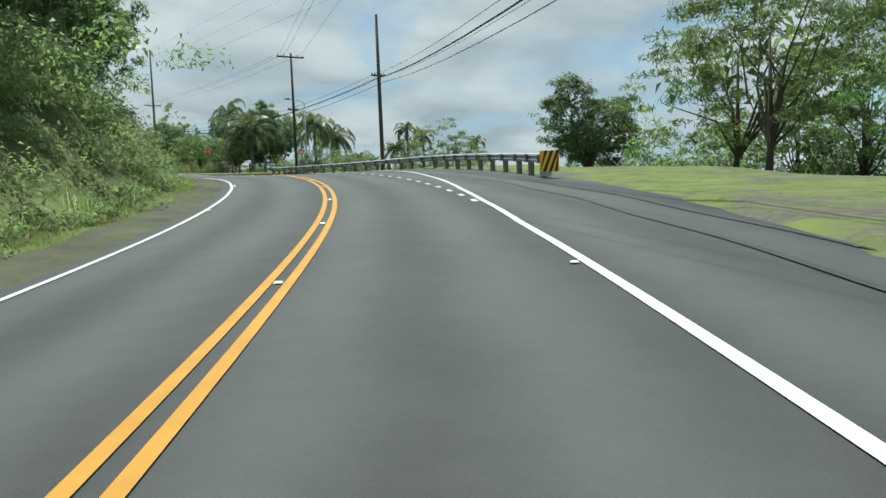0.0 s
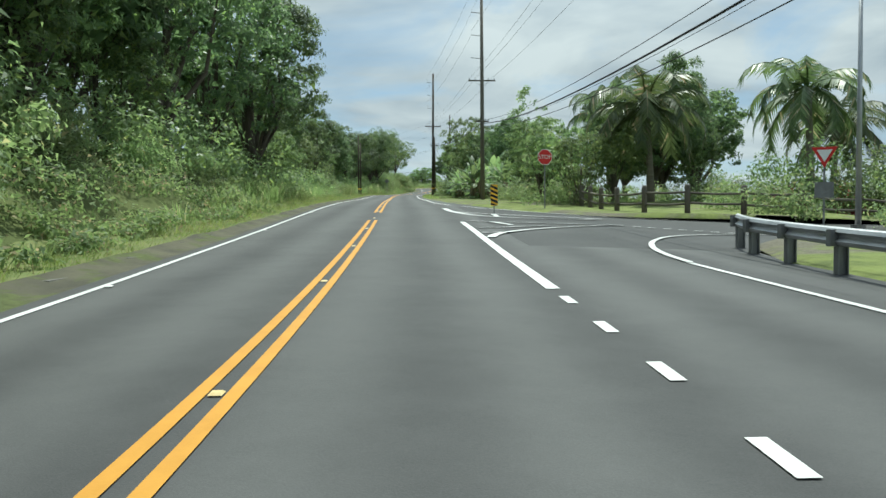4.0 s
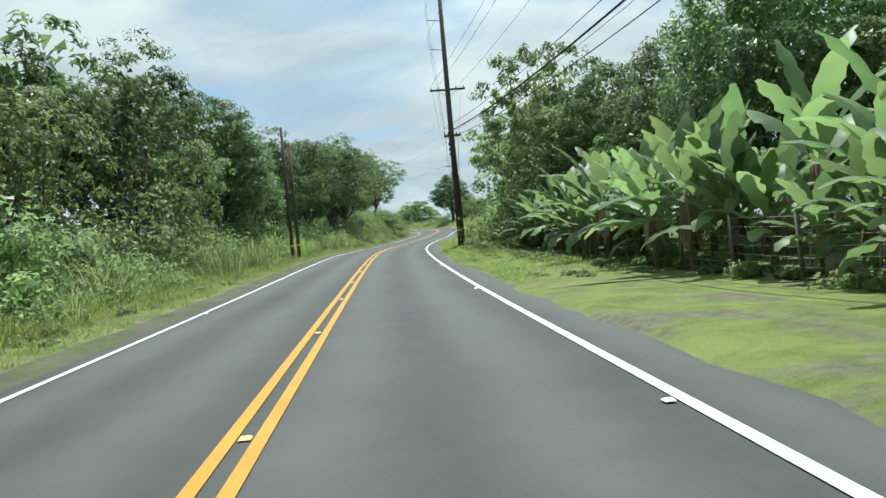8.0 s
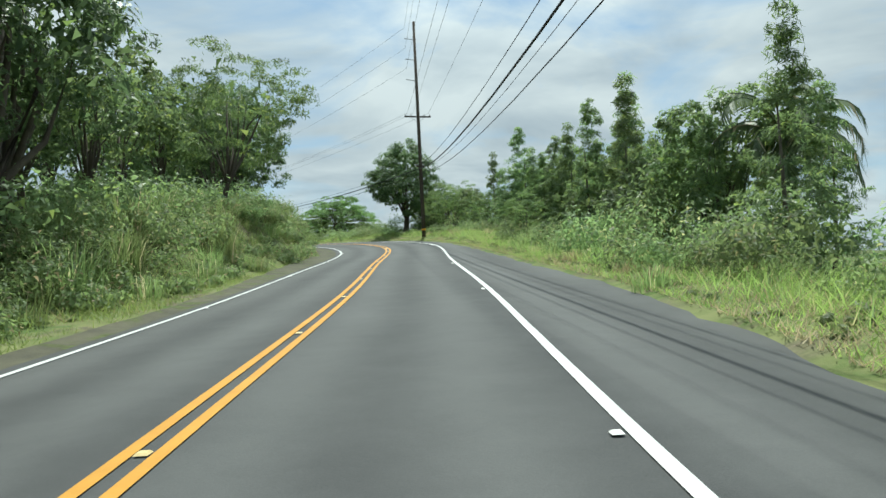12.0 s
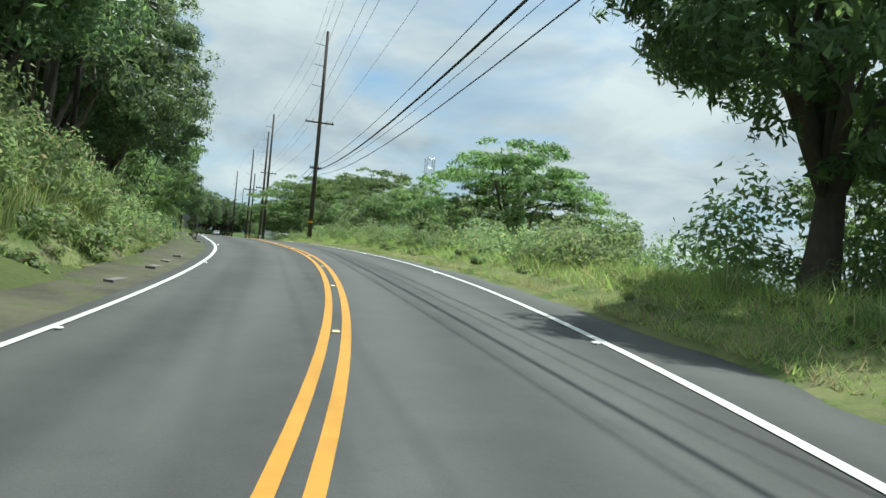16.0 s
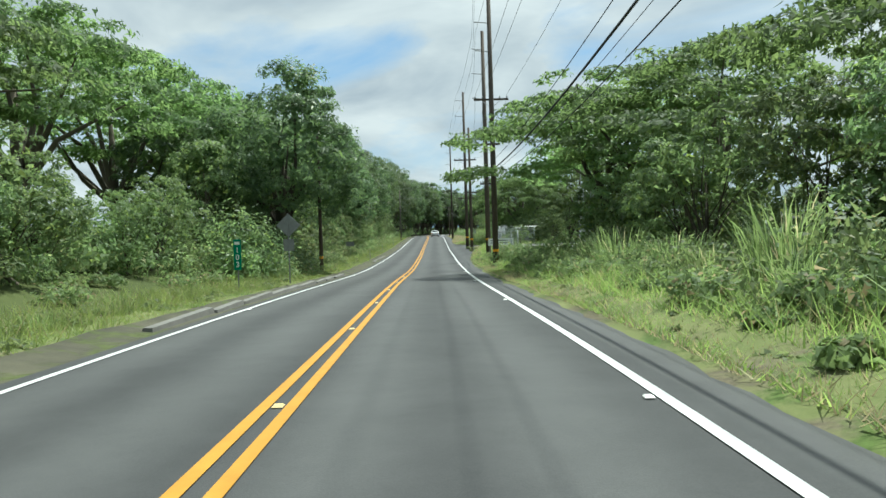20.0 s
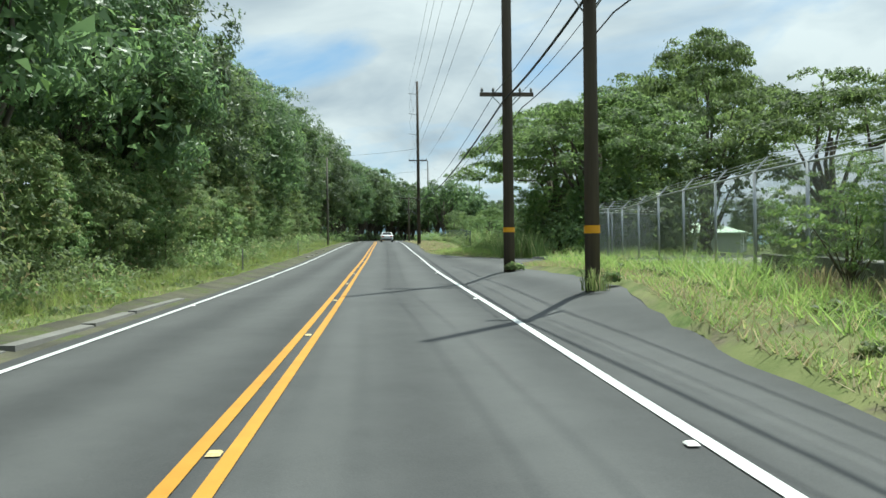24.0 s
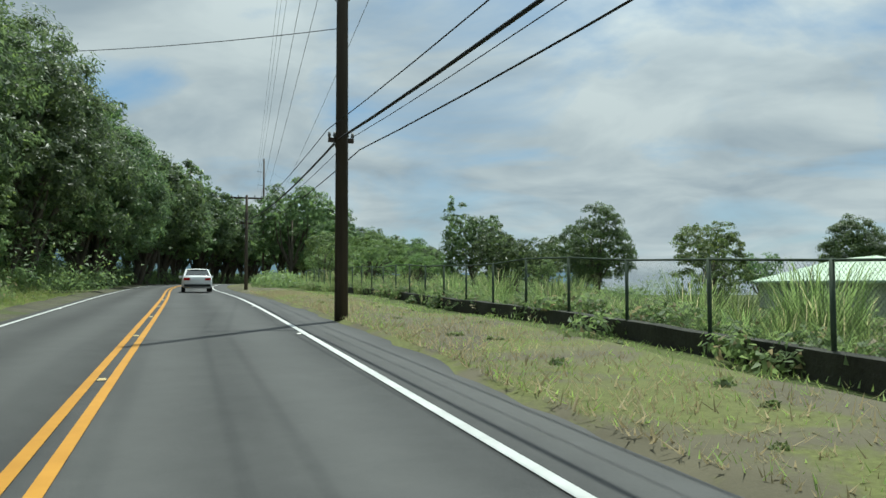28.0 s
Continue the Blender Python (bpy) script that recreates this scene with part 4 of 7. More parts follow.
def grow(spots, per, leaf, seed, name, mat, label):
    """Countless low plants as one growth of leaves."""
    r = np.random.default_rng(seed)
    pts, nrm = [], []
    for s, d, k in spots:
        c = np.array(spot(s, d))
        for _ in range(4):
            o = r.normal(0, 0.5, 3) * [1.5 * k, 1.5 * k, 0.3 * k]
            p, n_ = blob_points(per, r, np.array([1.25, 1.25, 0.85]) * k * r.uniform(0.5, 0.9), 0.35, 0.3, -0.4)
            pts.append(p + c + o + [0, 0, 0.3 * k])
            nrm.append(n_ + [0, 0, 0.5])
    v, f = leaves(np.concatenate(pts), np.concatenate(nrm), leaf, leaf * 0.53, seed + 1, 0.5, 0.3, True)
    solid(name, mesh_of(name, v, f, mat), label, "undergrowth", "stuff")


def dark(s, d, k=1.0):
    bush(DARK_MESHES, s, d, k, "thicket", "dense dark green thicket under the trees", "thickets")


def reed(s, d, k=1.0, tall=False):
    bush(TALL_REEDS if tall else REED_MESHES, s, d, k, "cane_grass", "tall arching cane grass clump", "cane grass", "grass")


def dry(s, d, k=1.0):
    bush(DRY_MESHES, s, d, k, "dry_grass", "straw-coloured dry grass tuft on the verge", "dry grass", "grass")


def each(a, b, step, jitter=0.4):
    s = a
    while s < b:
        yield s + float(rng.uniform(-jitter, jitter)) * step
        s += step


def u(a, b):
    return float(rng.uniform(a, b))


# ---- left side: bank growth and woods ----
for s in each(-6, 92, 1.9):
    vine(s, -u(6.0, 6.8), u(0.5, 0.8))
    vine(s, -u(7.2, 8.6), u(0.85, 1.25))
for s in each(-4, 92, 3.0):
    shrub(s, -u(8.4, 10.0), u(0.9, 1.4))
for s in each(2, 90, 3.4):
    reed(s, -u(5.6, 7.2), u(0.45, 0.8))
for s in each(10, 96, 5.0):
    plant(BROAD if u(0, 1) < 0.6 else MANGO, s, -u(10.5, 12.5), u(0.8, 1.0))
for s in each(36, 100, 6.0):
    plant(MANGO_FAR, s, -u(13.5, 16.0), u(1.0, 1.25))
plant(MANGO, 118, -10.6, 1.32)
plant(MANGO, 110, -11.4, 1.4)
plant(MANGO, 99, -11.0, 1.35)
plant(MANGO, 84, -12.0, 1.3)
for s in each(92, 205, 3.2):
    vine(s, -u(7.0, 8.6), u(0.6, 0.95))
    shrub(s, -u(7.8, 9.6), u(0.7, 1.2))
for s in each(94, 208, 2.2):
    reed(s, -u(6.2, 8.4), u(0.6, 1.0), u(0, 1) < 0.3)
for s in each(124, 206, 5.2):
    plant(MANGO if u(0, 1) < 0.5 else BROAD, s, -u(11.0, 13.0), u(0.8, 1.0))
    dark(s, -u(9.2, 10.4), u(0.8, 1.1))
for s in each(118, 212, 8.0):
    plant(MANGO_FAR, s, -u(16, 20), u(0.9, 1.1))
for s in each(212, 262, 6.0):
    plant(MANGO_FAR, s, -u(16, 20), u(0.6, 0.75))
for s in each(208, 243, 5.4):
    plant(MANGO if s < 226 else BROAD, s, -u(11.0, 13.0), u(0.9, 1.05))
for s in each(183, 236, 2.0):
    reed(s, -u(6.8, 8.8), u(0.7, 1.0), True)
    shrub(s, -u(7.4, 9.4), u(0.7, 1.1))
plant(LACY, 243, -9.6, 1.3, tall=1.15)
for s in each(206, 302, 2.0):
    reed(s, -u(5.4, 8.0), u(0.5, 0.9), u(0, 1) < 0.2)
for s in each(206, 306, 1.2):
    vine(s, -u(5.6, 7.0), u(0.45, 0.7))
    vine(s, -u(7.0, 9.0), u(0.6, 1.0))
for s in each(240, 305, 4.0):
    shrub(s, -u(6.5, 9.5), u(0.8, 1.3))
for s in each(270, 310, 5.0):
    plant(MANGO, s, -u(11.0, 12.5), u(0.95, 1.15))
plant(HERO, 316, -9.3, 1.25, variant=0)
plant(HERO, 308, -10.5, 1.2, variant=1)
plant(LACY, 330, -9.6, 1.75, 1.8, variant=0)
plant(BROAD, 326, -10.4, 1.25)
for s in each(310, 505, 3.0):
    back = 2.2 if 322 < s < 370 else 0.0
    shrub(s, -u(7.6, 9.4) - back, u(0.7, 1.3))
    vine(s, -u(6.4, 8.2) - back, u(0.4, 0.75))
for s in each(318, 500, 5.2):
    back = 2.6 if s < 370 else 0.9
    if not 336 < s < 374:
        plant(BROAD if u(0, 1) < 0.7 or s > 455 else LACY, s, -u(9.6, 11.2) - back, u(0.65, 0.95))
    dark(s, -u(9.6, 11.0) - back, u(0.8, 1.15))
for s in each(336, 374, 3.4):
    plant(LACY if u(0, 1) < 0.5 else BROAD, s, -u(10.0, 12.5), u(0.42, 0.62))
for s in each(384, 500, 3.4):
    plant(SAPLING, s, -u(8.3, 9.6), u(0.38, 0.62))
for s, d, k in ((322, -17, 1.1), (331, -19, 1.15), (340, -18, 1.15), (349, -19, 1.25), (359, -20, 1.4), (370, -20, 1.5), (383, -20, 1.55), (391, -16.5, 1.45), (399, -18, 1.5)):
    plant(PODS, s, d, k)
for s in each(390, 505, 5.6):
    plant(MANGO, s, -u(11.3, 13.3), u(0.85, 1.0) if s < 402 else u(1.1, 1.3))
for s in each(380, 560, 8.5):
    plant(MANGO_FAR, s, -u(15.5, 19), u(0.85, 1.0) if s < 410 else u(1.1, 1.35))
plant(HERO, 378.5, -8.6, 1.16, variant=0)
for s in each(368, 384, 1.6):
    dark(s, -u(7.6, 8.6), u(0.7, 1.1))
    shrub(s, -u(6.8, 7.8), u(0.6, 1.0))
for s in each(506, 650, 6.5):
    plant(MANGO if s < 540 else MANGO_FAR, s, -u(8.6, 10.6), u(1.1, 1.4))
for s in each(560, 680, 6.0):
    plant(MANGO_FAR, s, u(8.0, 16), u(0.9, 1.2))
for s in each(478, 560, 8.0):
    plant(MANGO if s < 520 else MANGO_FAR, s, -u(11.0, 13.5), u(1.3, 1.5))
for s in each(524, 606, 6.0):
    plant(MANGO if s < 545 else MANGO_FAR, s, -u(6.8, 8.4), u(1.3, 1.45))
for s in each(545, 645, 9.0):
    plant(MANGO_FAR, s, -u(5.8, 7.2), u(1.05, 1.3))
for k in range(9):
    plant(MANGO_FAR, 645 + u(0, 25), -14 + 2.4 * k, u(1.1, 1.5) - 0.05 * k)
for s in each(338, 505, 2.4):
    if not 374 < s < 384:
        plant(SAPLING if u(0, 1) < 0.6 else BROAD, s, -u(9.6, 10.6) - (1.5 if s < 374 else 0), u(0.3, 0.45) if s < 374 else u(0.55, 0.78))
for s in each(316, 500, 3.6):
    reed(s, -u(6.0, 8.0), u(0.35, 0.65))

for s in each(20, 640, 4.5):
    DEEP.append((s, -u(13.5, 17.5), u(1.9, 2.7)))

# ---- right side, the first bend: trees beyond the lawn and the rail ----
plant(LACY, 26, 17.0, 1.3, variant=0)
plant(LACY, 31, 19.5, 1.4, variant=1)
plant(LACY, 22, 21.0, 1.3)
plant(LACY, 28, 23.5, 1.2)
red_tree = plant(HERO, 45, 22.0, 0.72, variant=0)
fr = np.random.default_rng(5)
fp, fn = blob_points(26, fr, (4.3, 4.3, 4.0), 0.3, 0.97, -0.1)
fl = np.repeat(fp, 14, 0) + fr.normal(0, 0.16, (len(fp) * 14, 3)) + [0, 0, 6.2]
part("flowers", mesh_of("flowers", *leaves(fl, np.repeat(fn, 14, 0), 0.2, 0.12, 6, tri=True), M_RED), red_tree, "small red flower clusters")
for s, d, k in ((36, 25, 0.6), (40, 28, 0.7), (50, 27, 0.45), (55, 30, 0.5), (33, 26, 0.8)):
    plant(BROAD, s, d, k)
plant(LACY, 63, 22.0, 1.0, variant=1)
for s, d, k in ((60, 26, 0.4), (70, 30, 0.5), (78, 36, 0.5)):
    plant(LACY, s, d, k)
plant(HERO, 112, 19.2, 0.95)
plant(HERO, 116, 22.0, 0.88)
for s in each(100, 124, 2.6):
    plant(BROAD, s, u(10.6, 13.5), u(0.5, 0.8))
    shrub(s, u(10, 12), u(0.9, 1.4))
for s in each(80, 98, 1.8):
    dark(s, u(22, 29), u(0.7, 1.05))
    dark(s, u(31, 42), u(0.8, 1.2))
for s in each(20, 38, 2.2):
    dark(s, u(20, 27), u(0.9, 1.4))
for s in each(84, 112, 3.2):
    shrub(s, u(16, 20), u(0.8, 1.3))
    dark(s, u(19, 24), u(0.7, 1.0))
# ---- right side: plantation and orchard stretch ----
for s in each(138, 176, 3.6):
    back = 4.0 if s < 158 else 0.0
    plant(BROAD, s, u(12.5, 15.0) + back, u(0.8, 1.05))
    dark(s, u(11.5, 14) + back * 0.6, u(0.6, 1.0))
for s in each(120, 142, 5.0):
    plant(MANGO_FAR, s, u(24, 30), u(0.8, 1.0))
    dark(s, u(14, 18), u(0.7, 1.0))
plant(BROAD, 168.5, 11.0, 1.15, tall=1.3)
plant(BROAD, 171, 12.2, 1.3)
plant(BROAD, 151, 17.5, 1.3, tall=1.25)
for s, d, k in ((180, 11.0, 1.25), (183, 13.5, 1.2), (178, 13.0, 1.3)):
    plant(BROAD, s, d, k)
for s, d, k in ((150, 15.5, 0.9), (157, 14.5, 0.85), (164, 14.5, 0.85), (172, 13.5, 0.6), (175, 12.0, 0.68)):
    plant(MANGO, s, d, k)
for s in each(165, 178, 1.5):
    dark(s, u(9.0, 11.0), u(0.8, 1.2))
for s in each(150, 204, 1.3):
    vine(s, u(6.0, 7.6), u(0.12, 0.25) if s < 164 else u(0.25, 0.5))
for s in each(182, 204, 1.6):
    shrub(s, u(6.2, 7.8), u(0.3, 0.6))
for s in each(176, 240, 3.4):
    shrub(s, u(7.4, 10.5), u(0.7, 1.2))
    dark(s, u(10, 14), u(0.6, 1.0))
for s in each(196, 262, 3.6):
    plant(CONES, s, u(11.5, 16.0), u(0.75, 1.2))
for s in each(228, 262, 5.0):
    plant(BROAD, s, u(11.5, 14), u(0.35, 0.5))
for s in each(238, 262, 3.2):
    plant(CONES, s, u(10.5, 14.0), u(0.8, 1.2))
for s in each(212, 280, 2.2):
    shrub(s, u(7.2, 9.8), u(0.45, 0.9))
    (dry if u(0, 1) < 0.6 and s < 266 else reed)(s, u(5.9, 7.3), u(0.4, 0.7))
for s in each(226, 266, 2.6):
    plant(BROAD, s, u(13.0, 17.0), u(0.65, 0.9))
    DEEP.append((s, u(12, 20), u(1.4, 2.1)))
for s in each(232, 262, 4.0):
    plant(CONES, s, u(10.5, 13.0), u(1.0, 1.45))
plant(LACY, 244.5, 8.6, 0.42)
plant(LACY, 247.0, 8.9, 0.36)
# ---- right side: the second bend ----
plant(HERO, 279.8, 8.6, 0.95, variant=1)
for s, d, k in ((281, 11.5, 0.7), (284, 12.5, 0.6), (278, 12.5, 0.75)):
    plant(BROAD, s, d, k)
for s, d, k in ((281.5, 8.6, 0.8), (276.5, 9.4, 0.6)):
    dark(s, d, k)
for s, d, k in ((272, 9.6, 0.8), (268, 9.0, 0.7), (275, 12.0, 0.85), (262, 10.5, 0.6)):
    plant(LACY, s, d, k)
for s in each(256, 282, 2.6):
    dark(s, u(9.5, 13.0), u(0.7, 1.05))
    plant(BROAD, s, u(11.5, 15), u(0.55, 0.8))
plant(PODS, 309.5, 14.3, 0.98, variant=0, tall=0.95)
plant(PODS, 316, 22.0, 0.8, variant=1, tall=0.8)
plant(PODS, 311.5, 16.0, 0.85, variant=1, tall=0.95)
for s, d, k in ((300, 15.5, 0.5), (303, 17.0, 0.55), (314, 14.0, 0.42)):
    plant(BROAD, s, d, k)
for s in each(316, 334, 2.4):
    plant(BROAD, s, u(9.8, 12.5), u(0.5, 0.74))
for s in each(257, 268, 1.1):
    dry(s, u(5.9, 7.4), u(0.5, 0.75))
    vine(s, u(6.8, 8.0), u(0.35, 0.55))
for s, d, k in ((322, 17.0, 0.8), (327, 15.0, 0.75), (318, 19.5, 0.85), (312, 22.0, 0.85), (335, 14.0, 0.62), (341, 13.0, 0.6), (347, 13.0, 0.58)):
    plant(BROAD, s, d, k, tall=0.9)
    dark(s, d - 2.0, 0.9)
plant(CONES, 304.5, 12.0, 0.95)
plant(CONES, 309, 10.4, 0.6)
plant(PODS, 345, 26.0, 1.0)
plant(PODS, 358, 22.0, 0.95)
for s in each(290, 330, 2.6):
    shrub(s, u(7.0, 9.5), u(0.6, 1.1))
    dark(s, u(11, 16), u(0.5, 0.9))
for s in each(286, 392, 2.1):
    if u(0, 1) < 0.4:
        reed(s, u(5.8, 7.2), u(0.35, 0.7))
    shrub(s, u(6.4, 8.4), u(0.6, 1.05))
    vine(s, u(5.9, 7.0), u(0.35, 0.6))
    vine(s + 1, u(5.2, 6.0), u(0.15, 0.3))
for s in each(328, 372, 3.4):
    plant(BROAD, s, u(9.4, 12.0), u(0.5, 0.7))
    dark(s, u(8.5, 11), u(0.7, 1.0))
plant(PODS, 367.5, 10.0, 1.3, tall=0.8)
plant(PODS, 371, 12.8, 1.2, tall=0.85)
plant(PODS, 362, 13.0, 1.2, tall=0.9)
plant(BROAD, 369, 11.0, 0.5)
plant(PODS, 350, 15.0, 1.1)
for s in each(337, 373, 1.2):
    reed(s, u(6.8, 8.8), u(0.45, 0.8), True)
    vine(s, u(6.4, 8.2), u(0.5, 0.9))
# ---- right side: the fenced yard and its trees ----
for s, d, k in ((444.5, 13.0, 1.15), (451, 17.0, 1.2), (435, 27.0, 1.2), (438.5, 14.5, 1.1)):
    plant(PODS, s, d, k)
for s in each(433, 452, 1.8):
    dark(s, u(12.5, 18), u(1.0, 1.5))
    plant(BROAD, s, u(13.5, 20), u(0.5, 0.75))
plant(PODS, 444, 23.0, 1.05, tall=1.65)
for s, d, k in ((442, 17.0, 1.0), (453, 14.5, 0.8), (438, 21.0, 1.1)):
    plant(BROAD, s, d, k)
plant(PODS, 462, 29.0, 1.9)
for s in each(400, 452, 4.0):
    plant(BROAD, s, u(30, 40), u(0.6, 0.85))
    dark(s, u(27, 32), u(0.9, 1.3))
for s in each(436, 455, 3.4):
    dark(s, u(13.5, 22), u(0.7, 1.0))
for s in each(435, 448, 0.8):
    reed(s, u(8.2, 11.0), u(0.5, 0.85), True)
for s in each(437, 447, 2.0):
    plant(LACY, s, u(11.5, 14.5), u(0.55, 0.8))
for s, d, k in ((407.9, 5.25, 0.45), (418.6, 5.4, 0.3)):
    reed(s, d, k)
for s, d in ((417.9, 5.4), (418.4, 5.7), (408.5, 5.75), (392.2, 6.2)):
    vine(s, d, 0.14)
plant(LACY, 403.6, 7.7, 0.32)
for s, d in ((403.0, 7.4), (404.4, 7.7), (401.6, 7.2)):
    dry(s, d, 0.6)
plant(LACY, 403.0, 9.6, 0.34)
for s in each(444, 456, 2.2):
    dark(s, u(10.0, 12), u(0.6, 0.85))
    reed(s, u(8.0, 9.5), u(0.6, 0.9), True)
    shrub(s, u(7.8, 9.5), u(0.6, 1.0))
for s in each(455, 540, 1.5):
    reed(s, u(9.9, 12.5), u(0.6, 0.95))
    reed(s, u(12.5, 20), u(0.7, 1.0), True)
for s in each(455, 540, 3.2):
    vine(s, u(15, 26), u(0.6, 0.9))
    vine(s, u(9.9, 11.5), u(0.4, 0.6))
for s in each(526, 600, 5.0):
    plant(BROAD, s, u(11, 18), u(0.5, 0.75))
plant(HERO, 524.2, 40.5, 0.9, variant=0)
plant(HERO, 508.7, 61.0, 0.8, variant=1)
for s, d, k in ((496.5, 34.6, 0.76), (499.5, 36.8, 0.84), (558, 40, 0.9), (549, 43, 0.8), (540, 40, 0.62), (560, 52, 0.75)):
    plant(BROAD, s, d, k)
for s in each(560, 640, 7.0):
    plant(PODS, s, u(18, 30), u(0.6, 0.9))
plant(CONES, 569, 33.7, 1.2, tall=1.95)

for s in each(142, 452, 0.55):
    edge = float(np.interp(s, road_s, right_edge))
    t_ = u(0, 1)
    WEEDS.append((s, edge + 0.35 + 3.0 * t_, u(0.07, 0.14) + 0.2 * t_ * u(0.3, 1)))
for s in each(94, 505, 0.6):
    WEEDS.append((s, -u(5.1, 7.4), u(0.12, 0.34)))
for s in each(452, 500, 1.6):
    WEEDS.append((s, u(5.2, 8.4), u(0.05, 0.1)))
for s in each(452, 512, 1.1):
    vine(s, float(np.interp(s, [450, 458, 470, 490, 520], [8.0, 8.6, 9.4, 10.4, 11.2])) + u(0.1, 0.7), u(0.4, 0.75))
for s in each(500, 660, 3.0):
    DEEP.append((s, -u(6.6, 9.0), u(1.3, 2.0)))
    DEEP.append((s, -u(9.0, 12.0), u(2.0, 2.8)))
    DEEP.append((s + 20, u(7.0, 11.0), u(1.0, 1.6)))
for k in range(14):
    DEEP.append((644 + u(0, 18), -12 + 1.8 * k, u(1.8, 2.6)))
for s in each(14, 135, 1.9):
    DEEP.append((s, -u(9.6, 12.0), u(1.6, 2.5)))
for s in each(130, 262, 2.6):
    DEEP.append((s, -u(9.8, 12.0), u(1.1, 1.9)))
for s in each(129, 150, 1.4):
    vine(s, u(8.0, 9.2), u(0.2, 0.4))
for s in each(372, 505, 2.6):
    DEEP.append((s, -u(10.4, 12.0), u(1.0, 1.6)))
    vine(s, -u(8.2, 9.8), u(0.8, 1.3))
for s in each(320, 372, 2.6):
    DEEP.append((s, -u(11.4, 13.0), u(1.0, 1.6)))
for s in each(505, 640, 5.0):
    DEEP.append((s, u(30, 75), u(1.8, 3.0)))
    DEEP.append((s, u(14, 30), u(1.2, 2.0)))
for s, d, k in ((567, 37, 1.05), (571, 40, 0.85), (557, 39, 0.78), (563, 46, 0.75), (546, 41, 0.68), (552, 50, 0.65), (575, 30, 0.6), (583, 45, 0.7), (540, 70, 0.6), (530, 84, 0.7)):
    plant(MANGO_FAR, s, d, k)
grow(WEEDS, 22, 0.12, 83, "verge_weeds", M_SHRUB, "low leafy green weeds scattered over the verges")
grow(VINES, 150, 0.14, 77, "bank_growth", M_VINE, "tangled green and brown creepers covering the bank")
grow(DEEP, 130, 0.23, 79, "undergrowth", M_BROAD, "deep green undergrowth between the trunks of the woods")



# ---- utility poles and wires ----
def pole(s, d, height, arms=(), band=None, grey=False, r0=0.17, lean=(0, 0), pegs=(), label="tall dark wooden utility pole beside the road", s_h=None):
    """arms: (height, length, double); pegs: heights of side brackets towards the road."""
    t = thing("utility_pole", at(s, d) @ pose(0, 0, 0, lean[0], lean[1], 0), label, "utility pole", "utility poles")
    mat = M_GREYPOLE if grey else M_POLE
    part("shaft", Bag().tube([(0, 0, -0.8), (0, 0, height * 0.5), (0, 0, height)], [r0, r0 * 0.84, r0 * 0.62], 12).mesh("shaft", mat, True), t)
    for h, half, twin in arms:
        for off_ in ((-0.16, 0.16) if twin else (0.14,)):
            arm = part("crossarm", Bag().box(-half, half, off_ - 0.05, off_ + 0.05, h - 0.06, h + 0.06).mesh("crossarm", mat), t)
            for k in (-0.92, -0.5, 0.5, 0.92):
                part("insulator", Bag().tube([(k * half, off_, h + 0.06), (k * half, off_, h + 0.12), (k * half, off_, h + 0.22)], [0.02, 0.05, 0.035], 7).mesh("insulator", M_SIGNBACK, True), arm)
        b = Bag()
        for sg in (-1, 1):
            b.tube([(0, 0.1, h - 0.55), (sg * half * 0.55, 0.14, h - 0.05)], 0.018, 5)
        part("arm_brace", b.mesh("arm_brace", M_STEEL), t)
    for h in pegs:
        part("bracket", Bag().tube([(0, 0, h), (-0.55, 0, h + 0.06), (-0.95, 0, h + 0.1)], [0.03, 0.028, 0.035], 6).mesh("bracket", M_SIGNBACK), t)
    if band:
        part("reflective_band", Bag().tube([(0, 0, band), (0, 0, band + 0.16)], r0 * 0.99 + 0.008, 12, False).mesh("band", M_BAND, True), t, "orange reflective band")
    return t


POLES = {  # station, offset, height
    "a0": (-22, 12.5, 12.0), "a": (55.7, 11.4, 12.0), "b": (68.0, 8.9, 10.9), "c": (125.0, 8.4, 19.0), "d": (175.7, 5.7, 18.9), "e": (266.0, 5.4, 20.0), "f": (333.6, 5.6, 18.4),
    "g": (379.0, 5.4, 19.2), "h": (392.6, 5.9, 18.5), "i": (408.3, 5.3, 12.5), "j": (418.2, 5.3, 18.0), "k": (475.8, 4.9, 17.8), "l": (513.3, 5.4, 7.1), "m": (571.0, 6.0, 18.5), "n": (618.0, 6.5, 18.5)}
pole(*POLES["a"], [(7.4, 0.55, False)], label="dark wooden utility pole behind the guard rail")
pole(*POLES["b"], [(5.9, 0.45, False), (10.6, 1.25, False)], r0=0.14)
pole(*POLES["c"], [(10.6, 1.2, False), (7.0, 0.6, False)], grey=True, r0=0.2, pegs=(12.5, 14.5, 16.5, 18.3), label="tall grey wooden utility pole on the lawn")
pole(*POLES["d"], [(10.8, 1.2, False)], band=1.1, r0=0.21, pegs=(13.5, 15.5, 17.5), lean=(0, 0.6))
pole(178.9, 6.0, 9.3, [(8.0, 0.6, True)], band=1.2, r0=0.19, label="shorter dark utility pole beside a tall one")
pole(*POLES["e"], [(11.2, 1.25, False), (6.6, 0.4, False)], band=0.7, r0=0.19, pegs=(14.5, 16.4, 18.3))
pole(*POLES["f"], [(10.4, 1.25, False), (6.4, 0.5, False)], band=1.6, r0=0.2, pegs=(13.5, 15.3, 17.1))
pole(*POLES["g"], [(10.6, 1.1, False)], band=0.9, r0=0.19, pegs=(13.6, 15.4, 17.2))
pole(*POLES["h"], [(9.3, 1.2, True), (6.1, 0.5, False)], band=1.5, r0=0.21, pegs=(13.0, 15.0, 17.0))
